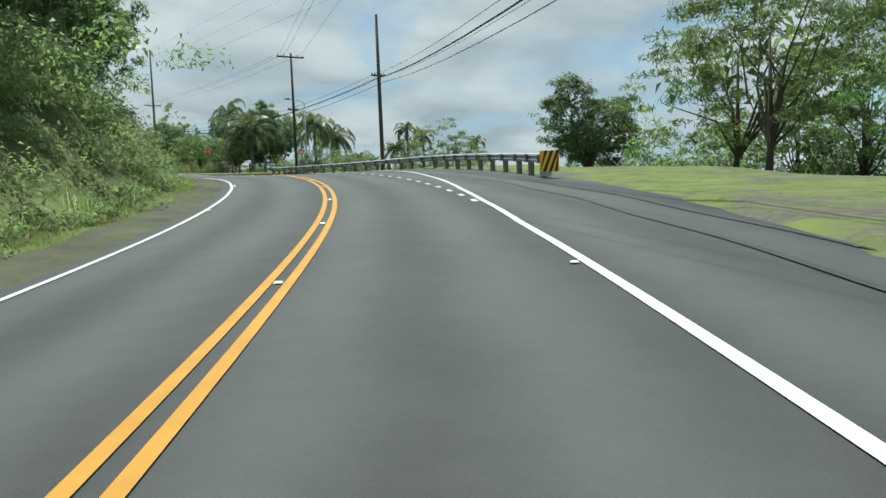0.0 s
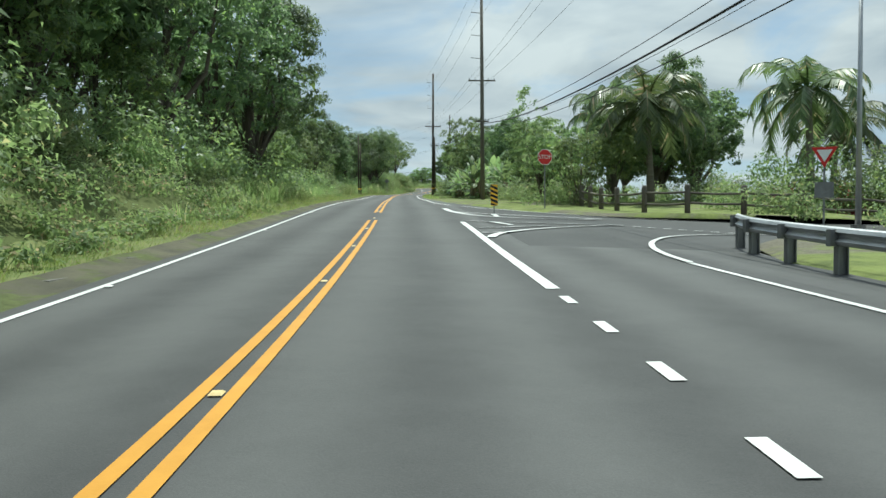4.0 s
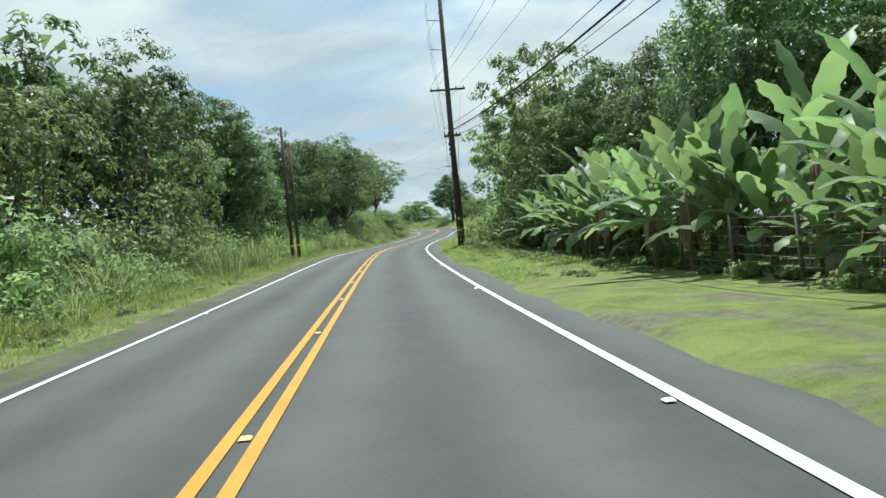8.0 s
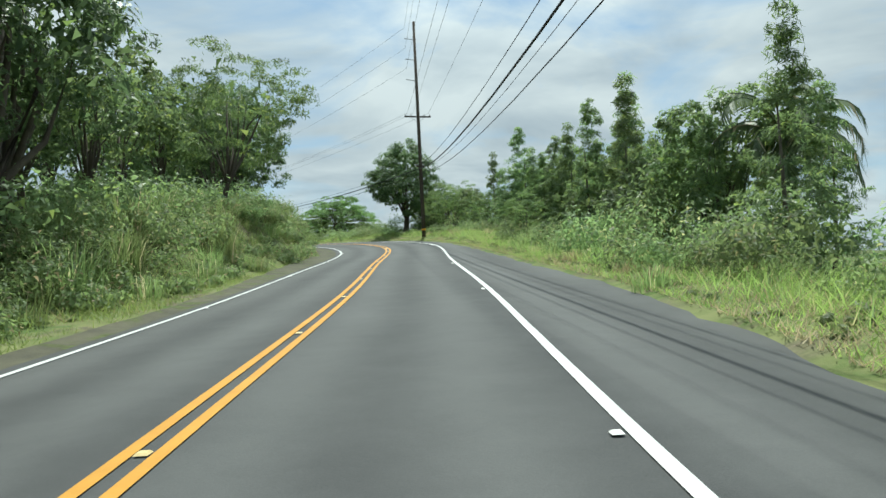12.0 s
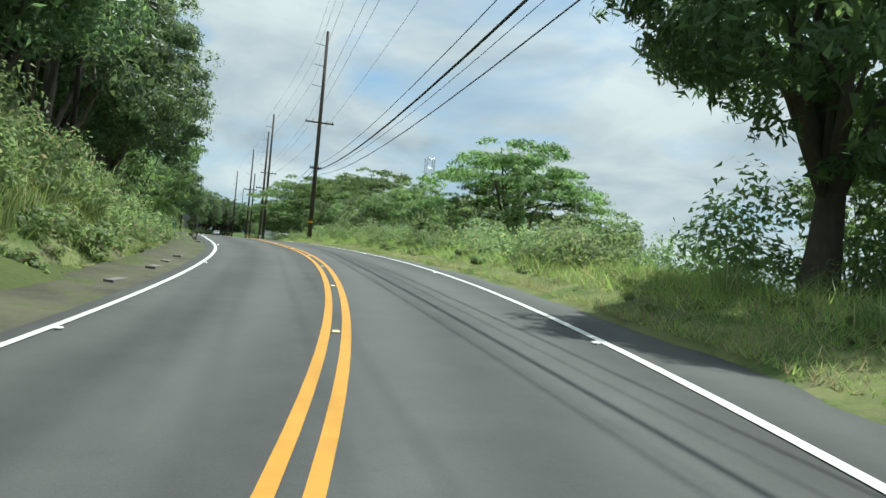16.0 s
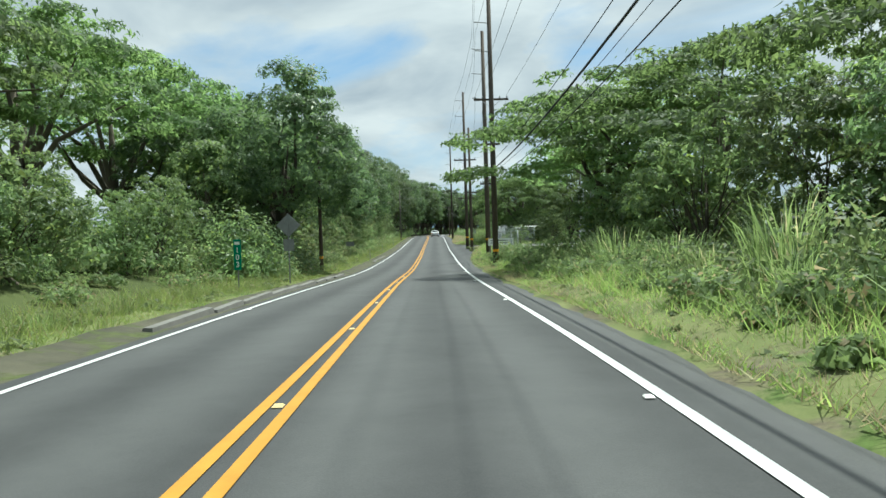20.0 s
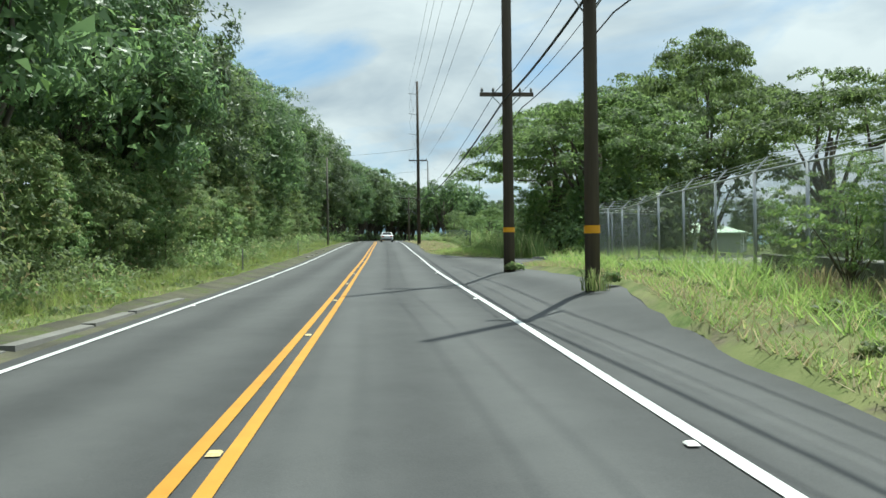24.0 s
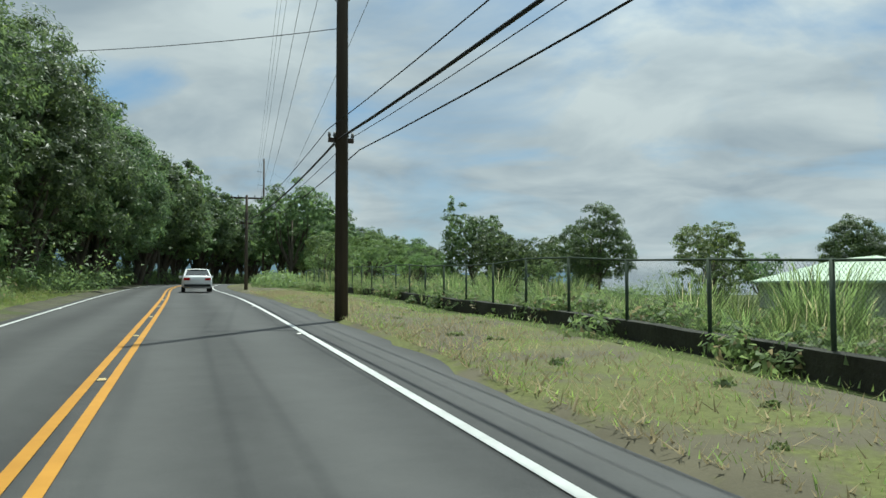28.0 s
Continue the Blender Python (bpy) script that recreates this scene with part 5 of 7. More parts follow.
pole(*POLES["i"], [(5.9, 0.65, False)], band=1.0, r0=0.16)
pole(*POLES["j"], [(10.2, 1.25, True), (5.8, 0.9, False)], band=1.2, r0=0.19, pegs=(13.2, 15.2, 17.0))
pole(*POLES["k"], [(9.2, 1.0, False), (4.9, 0.35, False)], r0=0.19, pegs=(12.0, 14.2, 16.4))
pole(*POLES["l"], [(6.9, 1.2, False), (5.0, 0.5, False)], r0=0.14)
pole(*POLES["m"], [(10.0, 1.1, False)], r0=0.18, pegs=(12.5, 14.5, 16.5))
pole(*POLES["n"], [(10.0, 1.1, False)], r0=0.18, pegs=(12.5, 14.5, 16.5))
for s, d, h in ((177.4, -6.0, 9.4), (179.4, -5.9, 8.4), (380.2, -5.9, 9.5), (477.5, -5.1, 9.8), (300.5, -9.0, 8.0), (560, -6, 10)):
    pole(s, d, h, band=1.0 if s < 400 else None, r0=0.13, grey=s > 400, label="plain wooden stub pole on the far verge")


def cable(a, b, r, sag, mat, label, name="power_line"):
    """A sagging wire between two places."""
    a, b = Vector(a), Vector(b)
    n = 14
    pts = [a.lerp(b, i / n) + Vector((0, 0, -4 * sag * (i / n) * (1 - i / n))) for i in range(n + 1)]
    solid(name, Bag().tube(pts, r, 5, False).mesh(name, mat, True), label, "cable", group="wires between the poles")


def pole_point(key, h, across=0.0):
    s, d, top = POLES[key]
    g = spot(s, d)
    n = lin(RN, s)
    return (g.x + n[0] * across, g.y + n[1] * across, g.z + h)


LOW = [("a0", "a", 7.2, 7.2), ("a", "b", 7.2, 5.7), ("b", "c", 5.7, 6.8), ("c", "d", 6.8, 7.9), ("d", "e", 7.9, 6.4), ("e", "f", 6.4, 6.2), ("f", "g", 6.2, 6.1), ("g", "h", 6.1, 5.9), ("h", "i", 5.9, 5.7), ("i", "j", 5.7, 5.6),
       ("j", "k", 5.6, 4.9), ("k", "l", 4.9, 5.2), ("l", "m", 5.2, 6.8), ("m", "n", 6.8, 6.8)]
for p, q, h0, h1 in LOW:
    L = abs(POLES[q][0] - POLES[p][0])
    for k, (ac, dz, r) in enumerate(((-0.4, 0.25, 0.012), (-0.1, 0.0, 0.034), (0.25, 0.05, 0.009), (0.5, -0.25, 0.017))):
        cable(pole_point(p, h0 + dz, ac), pole_point(q, h1 + dz, ac), r, 0.00022 * L * L + 0.1, M_WIRE, "thick black communication cable sagging between poles")
a, b = Vector(pole_point("d", 7.9, -0.1)), Vector(pole_point("e", 6.4, -0.1))
for f in (0.05, 0.075, 0.1):
    c = a.lerp(b, f) - Vector((0, 0, 4 * (0.00022 * 90.3**2 + 0.1) * f * (1 - f)))
    w_ = (b - a).normalized()
    solid("splice_box", Bag().tube([c - w_ * 0.36, c - w_ * 0.3, c + w_ * 0.3, c + w_ * 0.36], [0.05, 0.11, 0.11, 0.05], 8).mesh("splice_box", M_WIRE, True), "black cable splice box hanging on the thick cable", "cable box", group="splice boxes")
HIGH = [("a0", "b", 10.9, 10.9), ("b", "c", 10.9, 10.9), ("c", "d", 10.9, 11.1), ("d", "e", 11.1, 11.5), ("e", "f", 11.5, 10.7), ("f", "g", 10.7, 10.9), ("g", "h", 10.9, 9.6), ("h", "j", 9.6, 10.5), ("j", "k", 10.5, 9.5), ("k", "m", 9.5, 10.3), ("m", "n", 10.3, 10.3)]
for p, q, h0, h1 in HIGH:
    for ac in (-1.0, -0.5, 1.0):
        cable(pole_point(p, h0, ac), pole_point(q, h1, ac), 0.009, 0.5, M_THINWIRE, "thin grey power line high between poles")
TOPS = [("c", "d"), ("d", "e"), ("e", "f"), ("f", "g"), ("g", "h"), ("h", "j"), ("j", "k"), ("k", "m"), ("m", "n")]
for p, q in TOPS:
    for dz in (-0.6, -2.5, -4.4):
        cable(pole_point(p, POLES[p][2] + dz, -0.9), pole_point(q, POLES[q][2] + dz, -0.9), 0.009, 0.6, M_THINWIRE, "thin grey power line high between poles")
for dz in (-0.5, -2.2, -4.0):
    cable(pole_point("c", 19 + dz, -0.9), spot(0, 34, 19 + dz), 0.009, 0.8, M_THINWIRE, "thin grey power line high between poles")
for h0, h1 in ((10.5, 9.5), (8.0, 7.6)):
    a = pole_point("k", h0)
    g = spot(486, -9)
    cable(a, (g.x, g.y, g.z + h1 + 1), 0.012, 0.3, M_THINWIRE, "thin service line crossing over the road")


# ---- guard rail ----
RAIL = [(24.2, 7.15), (28, 7.6), (33, 7.95), (40, 8.5), (47, 8.75), (54, 8.6), (60, 8.3), (66, 8.2), (71, 8.4), (74, 8.7), (75.6, 9.2)]


def along(pts, step):
    """Evenly spaced (station, offset) pairs along a broken line."""
    p = np.array(pts, float)
    L = np.r_[0, np.cumsum(np.hypot(*np.diff(p, axis=0).T))]
    q = np.linspace(0, L[-1], max(2, int(round(L[-1] / step)) + 1))
    return np.stack([np.interp(q, L, p[:, 0]), np.interp(q, L, p[:, 1])], 1)


rail = thing("guard_rail", at(25, 8.3, 0.0), "galvanised steel guard rail on short steel posts", "guard rail")
inv = rail.matrix_basis.inverted()
prof = [(0.0, 0.79), (-0.05, 0.77), (-0.085, 0.71), (-0.02, 0.655), (-0.015, 0.635), (-0.02, 0.615), (-0.085, 0.56), (-0.05, 0.5), (0.0, 0.48), (0.012, 0.48), (-0.04, 0.51), (-0.07, 0.56), (-0.005, 0.62), (-0.005, 0.65), (-0.07, 0.71), (-0.04, 0.76), (0.012, 0.79)]
rp = along(RAIL, 1.0)
vs = []
for s, d in rp:
    for o, z in prof:
        vs.append(inv @ spot(s, d + o, z - 0.05))
n = len(prof)
fs = [(i * n + k, i * n + (k + 1) % n, (i + 1) * n + (k + 1) % n, (i + 1) * n + k) for i in range(len(rp) - 1) for k in range(n)]
part("rail", mesh_of("rail", [tuple(v) for v in vs], fs + [tuple(range(n)), tuple(range((len(rp) - 1) * n, len(rp) * n))[::-1]], M_STEEL), rail)
post_mesh = Bag().box(-0.075, 0.075, 0, 0.02, -0.6, 0.74).box(-0.075, 0.075, 0.16, 0.18, -0.6, 0.74).box(-0.012, 0.012, 0.02, 0.16, -0.6, 0.74).mesh("post", M_SIGNBACK)
block_mesh = Bag().box(-0.07, 0.07, 0.0, 0.18, 0.5, 0.78).mesh("block", M_SIGNBACK)
for s, d in along(RAIL, 1.9):
    part("post", post_mesh, rail, m=inv @ at(s, d + 0.16, -0.08, 90))
    part("spacer", block_mesh, rail, m=inv @ at(s, d + 0.015, -0.08, 90) @ pose(0, 0, 0, 0, 0, 180) @ pose(0, -0.17, 0))
part("end_terminal", Bag().box(-0.03, 0.14, -0.35, 0.35, -0.02, 0.78).box(-0.14, 0.22, -0.55, -0.3, 0.3, 0.8).mesh("end_terminal", M_STEEL), rail, m=inv @ at(23.9, 7.12, 0.0))
pl = part("marker_plate", Bag().box(-0.32, 0.32, -0.6, -0.57, 0.12, 0.8).mesh("marker_plate", M_SIGNYELLOW), rail, "yellow and black striped end plate", m=inv @ at(23.9, 7.12, 0.0))
for k in range(4):
    x = -0.32 + k * 0.2
    part("black_stripe", mesh_of("black_stripe", [(max(-0.32, x - 0.12), -0.605, 0.12), (min(0.32, x - 0.02), -0.605, 0.12), (min(0.32, x + 0.26), -0.605, 0.8), (min(0.32, x + 0.16), -0.605, 0.8)], [(0, 1, 2, 3)], M_BLACK), pl)


# ---- street lamp ----
def street_lamp(s, d, h):
    t = thing("street_lamp", at(s, d), "grey metal street lamp with a short arm on a concrete base", "street lamp")
    part("pole", Bag().tube([(0, 0, 0), (0, 0, h * 0.5), (0, 0, h)], [0.085, 0.07, 0.05], 10).mesh("pole", M_STEEL, True), t)
    part("arm", Bag().tube([(0, 0, h - 0.1), (-0.5, 0, h + 0.15), (-1.6, 0, h + 0.3)], [0.035, 0.03, 0.028], 7).mesh("arm", M_STEEL, True), t)
    part("lamp_head", Bag().tube([(-1.5, 0, h + 0.3), (-1.7, 0, h + 0.32), (-2.15, 0, h + 0.3)], [0.05, 0.12, 0.06], 8).mesh("lamp_head", M_SIGNBACK, True), t)
    part("base", Bag().tube([(0, 0, -0.4), (0, 0, 0.25)], [0.22, 0.2], 10).mesh("base", M_CONCRETE), t)


street_lamp(79.0, 14.3, 7.6)


# ---- signs ----
def text_mesh(body, size, mat, depth=0.004):
    cu = bpy.data.curves.new("letters", "FONT")
    cu.body, cu.size, cu.align_x, cu.align_y, cu.extrude = body, size, "CENTER", "CENTER", depth
    tmp = bpy.data.objects.new("letters", cu)
    scene.collection.objects.link(tmp)
    me = bpy.data.meshes.new_from_object(tmp.evaluated_get(bpy.context.evaluated_depsgraph_get()))
    bpy.data.objects.remove(tmp)
    me.materials.clear()
    me.materials.append(mat)
    return me


def ngon_plate(n, r, turn, th=0.012, sx=1.0):
    b = Bag()
    ring = [(math.cos(turn + 2 * math.pi * k / n) * r * sx, math.sin(turn + 2 * math.pi * k / n) * r) for k in range(n)]
    b.put([(x, -th / 2, z) for x, z in ring] + [(x, th / 2, z) for x, z in ring], [tuple(range(n))[::-1], tuple(range(n, 2 * n))] + [(k, (k + 1) % n, n + (k + 1) % n, n + k) for k in range(n)])
    return b


def sign_post(t, h, thick=0.03, mat=None):
    return part("post", Bag().box(-thick, thick, 0.012, 0.012 + thick, -0.5, h).mesh("post", mat or M_SIGNBACK), t)


up90 = pose(0, 0, 0, 90, 0, 0)
t = thing("stop_sign", at(96.4, 8.5, None, 12), "red octagonal stop sign on a thin metal post", "road sign")
sign_post(t, 2.7)
pl = part("plate", ngon_plate(8, 0.40, math.pi / 8).mesh("plate", M_SIGNRED), t, "red octagonal plate", m=pose(0, -0.012, 2.75))
part("rim", ngon_plate(8, 0.43, math.pi / 8, 0.006).mesh("rim", M_SIGNWHITE), pl, "white border", m=pose(0, 0.004, 0))
part("lettering", text_mesh("STOP", 0.3, M_SIGNWHITE), pl, "white letters", m=pose(0, -0.009, 0) @ up90)

t = thing("object_marker", at(91.6, 5.25, None, 4), "yellow and black striped object marker beside the side road", "road sign")
sign_post(t, 0.95, 0.025)
pl = part("plate", Bag().box(-0.16, 0.16, -0.012, 0.006, 0.35, 1.3).mesh("plate", M_SIGNYELLOW), t)
for k in range(5):
    z = 0.38 + k * 0.2
    part("black_stripe", mesh_of("black_stripe", [(-0.16, -0.016, z), (0.16, -0.016, z - 0.14 if z > 0.5 else 0.35), (0.16, -0.016, min(z - 0.02, 1.3)), (-0.16, -0.016, min(z + 0.11, 1.3))], [(0, 1, 2, 3)], M_BLACK), pl)

t = thing("yield_sign", at(81.3, 14.6, None, -25), "triangular red and white yield sign on a post", "road sign")
sign_post(t, 2.5)
pl = part("plate", ngon_plate(3, 0.44, -math.pi / 2).mesh("plate", M_SIGNRED), t, m=pose(0, -0.012, 2.35))
part("inner_triangle", ngon_plate(3, 0.26, -math.pi / 2, 0.004).mesh("inner_triangle", M_SIGNWHITE), pl, "white inner triangle", m=pose(0, -0.01, 0))
part("lower_plate", Bag().box(-0.28, 0.28, -0.014, 0, 0.95, 1.45).mesh("lower_plate", M_SIGNBACK), t)


def diamond_back(s, d, h, extra):
    t = thing("warning_sign", at(s, d), "back of a diamond warning sign in bare grey metal", "road sign", "sign backs facing the road")
    sign_post(t, h + 0.3)
    part("plate", ngon_plate(4, 0.54, 0).mesh("plate", M_SIGNBACK), t, m=pose(0, 0.04, h))
    if extra:
        part("lower_plate", Bag().box(-0.24, 0.24, 0.03, 0.042, h - 1.15, h - 0.62).mesh("lower_plate", M_SIGNBACK), t, "small grey plate below the diamond")


diamond_back(209.8, -5.9, 2.75, False)
diamond_back(364.8, -4.95, 2.7, True)
t = thing("mile_marker", at(360.4, -6.1, None, -4), "tall narrow green mile marker with white figures", "road sign")
sign_post(t, 1.4, 0.025)
pl = part("plate", Bag().box(-0.15, 0.15, -0.014, 0, 0.85, 2.05).mesh("plate", M_SIGNGREEN), t)
for k, ch in enumerate("103"):
    part("figure", text_mesh(ch, 0.3, M_SIGNWHITE), pl, "white figure", m=pose(0, -0.018, 1.62 - 0.28 * k) @ up90)
part("small_bars", Bag().box(-0.1, 0.1, -0.018, -0.013, 1.84, 1.95).mesh("small_bars", M_SIGNWHITE), pl)
t = thing("small_sign", at(410.0, -7.4, None), "small pale sign board on a post in the growth", "road sign")
sign_post(t, 1.7)
part("plate", Bag().box(-0.45, 0.45, 0.0, 0.014, 1.3, 1.75).mesh("plate", M_SIGNBACK), t)
t = thing("yard_sign", at(389.0, 6.6, None, 8), "faded white board sign between two posts", "sign")
for x in (-0.85, 0.85):
    part("post", Bag().box(x - 0.05, x + 0.05, -0.05, 0.05, -0.4, 1.7).mesh("post", M_POST), t)
pl = part("board", Bag().box(-1.0, 1.0, -0.09, -0.055, 1.05, 1.6).mesh("board", M_SIGNWHITE), t)
for z in (1.22, 1.4):
    part("text_bar", Bag().box(-0.8, 0.8 - z * 0.2, -0.095, -0.091, z, z + 0.07).mesh("text_bar", M_SIGNBACK), pl)
for s, d in ((306.5, -3.9), (405.0, -4.9), (428, -5.2), (447, -4.9)):
    t = thing("delineator", at(s, d), "thin grey marker post at the road's edge", "marker post", "thin marker posts")
    part("post", Bag().box(-0.03, 0.03, -0.01, 0.01, -0.4, 1.05).mesh("post", M_SIGNBACK), t)


# ---- fences ----
def rail_fence(pts, step, h, label):
    t = thing("rail_fence", at(*pts[0]), label, "fence")
    iv = t.matrix_basis.inverted()
    pm = Bag().tube([(0, 0, -0.5), (0, 0, h + 0.1), (0, 0, h + 0.2)], [0.13, 0.12, 0.1], 8).mesh("post", M_POST, True)
    p = along(pts, step)
    for s, d in p:
        part("post", pm, t, m=iv @ at(s, d))
    for (s0, d0), (s1, d1) in zip(p[:-1], p[1:]):
        a, b = spot(s0, d0), spot(s1, d1)
        for z in (0.42, 0.85):
            sag = Vector((0, 0, z + u(-0.04, 0.04)))
            part("rail", Bag().tube([iv @ (a + sag), iv @ (a.lerp(b, 0.5) + sag - Vector((0, 0, 0.04))), iv @ (b + sag)], 0.055, 6).mesh("rail", M_POST, True), t)


rail_fence([(106, 11.6), (98.8, 11.1), (95.3, 11.0), (92.3, 11.2), (89.8, 12.0), (88.3, 13.4), (87.4, 15.4), (87.0, 19), (86.9, 26)], 2.3, 1.0, "weathered grey timber rail fence round the corner")


def wire_fence(pts, step, h, wires, label, braces=()):
    t = thing("wire_fence", at(*pts[0]), label, "fence")
    iv = t.matrix_basis.inverted()
    pm = Bag().tube([(0, 0, -0.4), (0, 0, h)], 0.045, 7).mesh("post", M_POST, True)
    p = along(pts, step)
    for s, d in p:
        part("post", pm, t, m=iv @ at(s, d))
    for k in range(wires):
        z = 0.12 + (h - 0.2) * k / (wires - 1)
        part("wire", Bag().tube([iv @ (spot(s, d) + Vector((0, 0, z))) for s, d in p], 0.006, 4).mesh("wire", M_STEEL), t)
    for s, d, dx in braces:
        a = spot(s, d) + Vector((0, 0, h * 0.95))
        part("brace", Bag().tube([iv @ a, iv @ spot(s + dx, d)], 0.035, 6).mesh("brace", M_SIGNBACK), t, "pale slanting brace pipe")


wire_fence([(114, 13.5), (124, 12.0), (128, 11.2), (130.5, 9.6), (134, 8.6), (142, 8.2)], 2.4, 1.3, 7, "rusty wire fence on thin posts with slanting braces", ((128, 11.2, -2.4), (128, 11.2, 2.2), (132.5, 9.0, 2.4), (132.5, 9.0, -2.0)))
wire_fence([(176, 7.6), (186, 7.6), (204, 8.0)], 2.6, 1.2, 5, "loose wire fence half hidden by weeds", ((181, 7.6, 1.6),))


def chain_fence(pts, step, h, label, barbed=False, mat=None, pitch=0.075, w=0.003):
    """Posts, a top rail and a mesh of crossing straight wires."""
    t = thing("chain_link_fence", at(*pts[0]), label, "fence", "chain-link fences")
    iv = t.matrix_basis.inverted()
    mat = mat or M_STEEL
    p = along(pts, step)
    pm = Bag().tube([(0, 0, -0.4), (0, 0, h + 0.03)], 0.035, 8).mesh("post", mat, True)
    arm = Bag().tube([(0, 0, h), (0.28, 0, h + 0.3)], 0.02, 6).mesh("barb_arm", mat)
    g = [spot(s, d) for s, d in p]
    for (s, d) in p:
        part("post", pm, t, m=iv @ at(s, d))
        if barbed:
            part("barb_arm", arm, t, m=iv @ at(s, d))
    part("top_rail", Bag().tube([iv @ (q + Vector((0, 0, h))) for q in g], 0.022, 6).mesh("top_rail", mat, True), t)
    L = np.r_[0, np.cumsum([(b - a).length for a, b in zip(g[:-1], g[1:])])]

    def on(x, z):
        x = min(max(x, 0), L[-1])
        i = min(int(np.searchsorted(L, x, side="right")) - 1, len(g) - 2)
        return g[i].lerp(g[i + 1], (x - L[i]) / (L[i + 1] - L[i])) + Vector((0, 0, z))

    b = Bag()
    for k in range(int((L[-1] + h) / pitch)):
        for sg in (1, -1):
            x0 = k * pitch - (h if sg > 0 else 0)
            pts_ = []
            for z in np.linspace(0.04, h, 4):
                x = x0 + sg * z if sg > 0 else x0 - z
                if 0 <= x <= L[-1]:
                    pts_.append(iv @ on(x, z))
            if len(pts_) > 1:
                a_, c_ = pts_[0], pts_[-1]
                dz = Vector((0, 0, w))
                b.put([a_ - dz, c_ - dz, c_ + dz, a_ + dz], [(0, 1, 2, 3)])
    part("wire_mesh", b.mesh("wire_mesh", mat), t)
    if barbed:
        for k in range(3):
            off_ = 0.09 * (k + 1)
            part("barbed_wire", Bag().tube([iv @ (spot(s, d + off_) * 1.0 + Vector((0, 0, h + off_ + 0.02))) for s, d in p], 0.006, 4).mesh("barbed_wire", M_STEEL), t)
    return t


def low_wall(name, pts, h, th, mat, label):
    p = along(pts, 1.0)
    b = Bag()
    vs_ = []
    for i, (s, d) in enumerate(p):
        top = h + 0.012 * math.sin(i * 1.9)
        level = float(np.mean(rise(s + np.arange(-6, 7.0), d + np.zeros(13))))
        g0, g1 = spot(s, d - th / 2, level), spot(s, d + th / 2, level)
        vs_ += [g0 - Vector((0, 0, 0.5)), g0 + Vector((0, 0, top)), g1 + Vector((0, 0, top)), g1 - Vector((0, 0, 0.5))]
    n_ = len(p)
    fs_ = [(i * 4 + k, i * 4 + k + 1, i * 4 + k + 5, i * 4 + k + 4) for i in range(n_ - 1) for k in range(3)] + [(0, 1, 2, 3), (n_ * 4 - 1, n_ * 4 - 2, n_ * 4 - 3, n_ * 4 - 4)]
    b.put(vs_, fs_)
    solid(name, b.mesh(name, mat), label, "wall", "structure")


chain_fence([(398.2, 7.2), (404, 8.0), (410, 8.8), (420, 9.8), (428.6, 10.6), (429.2, 14.5)], 2.4, 2.1, "tall galvanised chain-link yard fence topped with barbed wire", True, pitch=0.06, w=0.0055)
chain_fence([(386, 7.6), (391, 7.0), (394.8, 6.9)], 2.4, 2.1, "tall galvanised chain-link fence beside the yard gate", True, pitch=0.06, w=0.0055)
low_wall("yard_wall", [(398.4, 7.45), (408, 8.8)], 0.5, 0.25, M_DARKWALL, "low dark stone wall inside the yard fence")
t = thing("yard_gate", at(396.5, 7.05), "chain-link gate on steel pipes", "gate")
for y in (-1.5, 1.5):
    part("gate_post", Bag().tube([(0, y, -0.4), (0, y, 2.5)], 0.06, 8).mesh("gate_post", M_STEEL, True), t)
part("gate_frame", Bag().tube([(0, -1.4, 0.1), (0, 1.4, 0.1), (0, 1.4, 2.0), (0, -1.4, 2.0), (0, -1.4, 0.1)], 0.025, 6).mesh("gate_frame", M_STEEL), t)
part("middle_rail", Bag().tube([(0, -1.4, 1.05), (0, 1.4, 1.05)], 0.02, 6).mesh("middle_rail", M_STEEL), t)
FENCE2 = [(450, 7.6), (458, 8.2), (464, 8.7), (470, 9.0), (477, 9.4), (490, 10.0), (520, 10.8)]
low_wall("fence_wall", FENCE2, 0.34, 0.3, M_DARKWALL, "low dark stone wall under the roadside fence")
chain_fence([(s, d + 0.05) for s, d in FENCE2], 2.6, 1.5, "green chain-link fence on a low stone wall, grown through with weeds", mat=surface("green fence steel", (0.03, 0.05, 0.035), (0.09, 0.12, 0.085), 3, 30, 0.6, 0.3, 0.1, 0.002))


# ---- yard, buildings, tower, far ridge ----
def slab(name, s0, s1, d0, d1, lift_, mat, label, category, n=10):
    ss, dd = np.meshgrid(np.r_[s0 - 0.01, np.linspace(s0, s1, n), s1 + 0.01], np.r_[d0 - 0.01, np.linspace(d0, d1, n), d1 + 0.01], indexing="ij")
    p, nn = lin(RP, ss), lin(RN, ss)
    z = base_z(ss, dd) + lift_(ss, dd)
    z[[0, -1], :] -= 0.5
    z[:, [0, -1]] -= 0.5
    v = np.concatenate([p[..., :2] + nn * dd[..., None], z[..., None]], -1)
    return solid(name, mesh_of(name, v.reshape(-1, 3), grid_faces(n + 2, n + 2)[:, ::-1], mat), label, category, "structure")


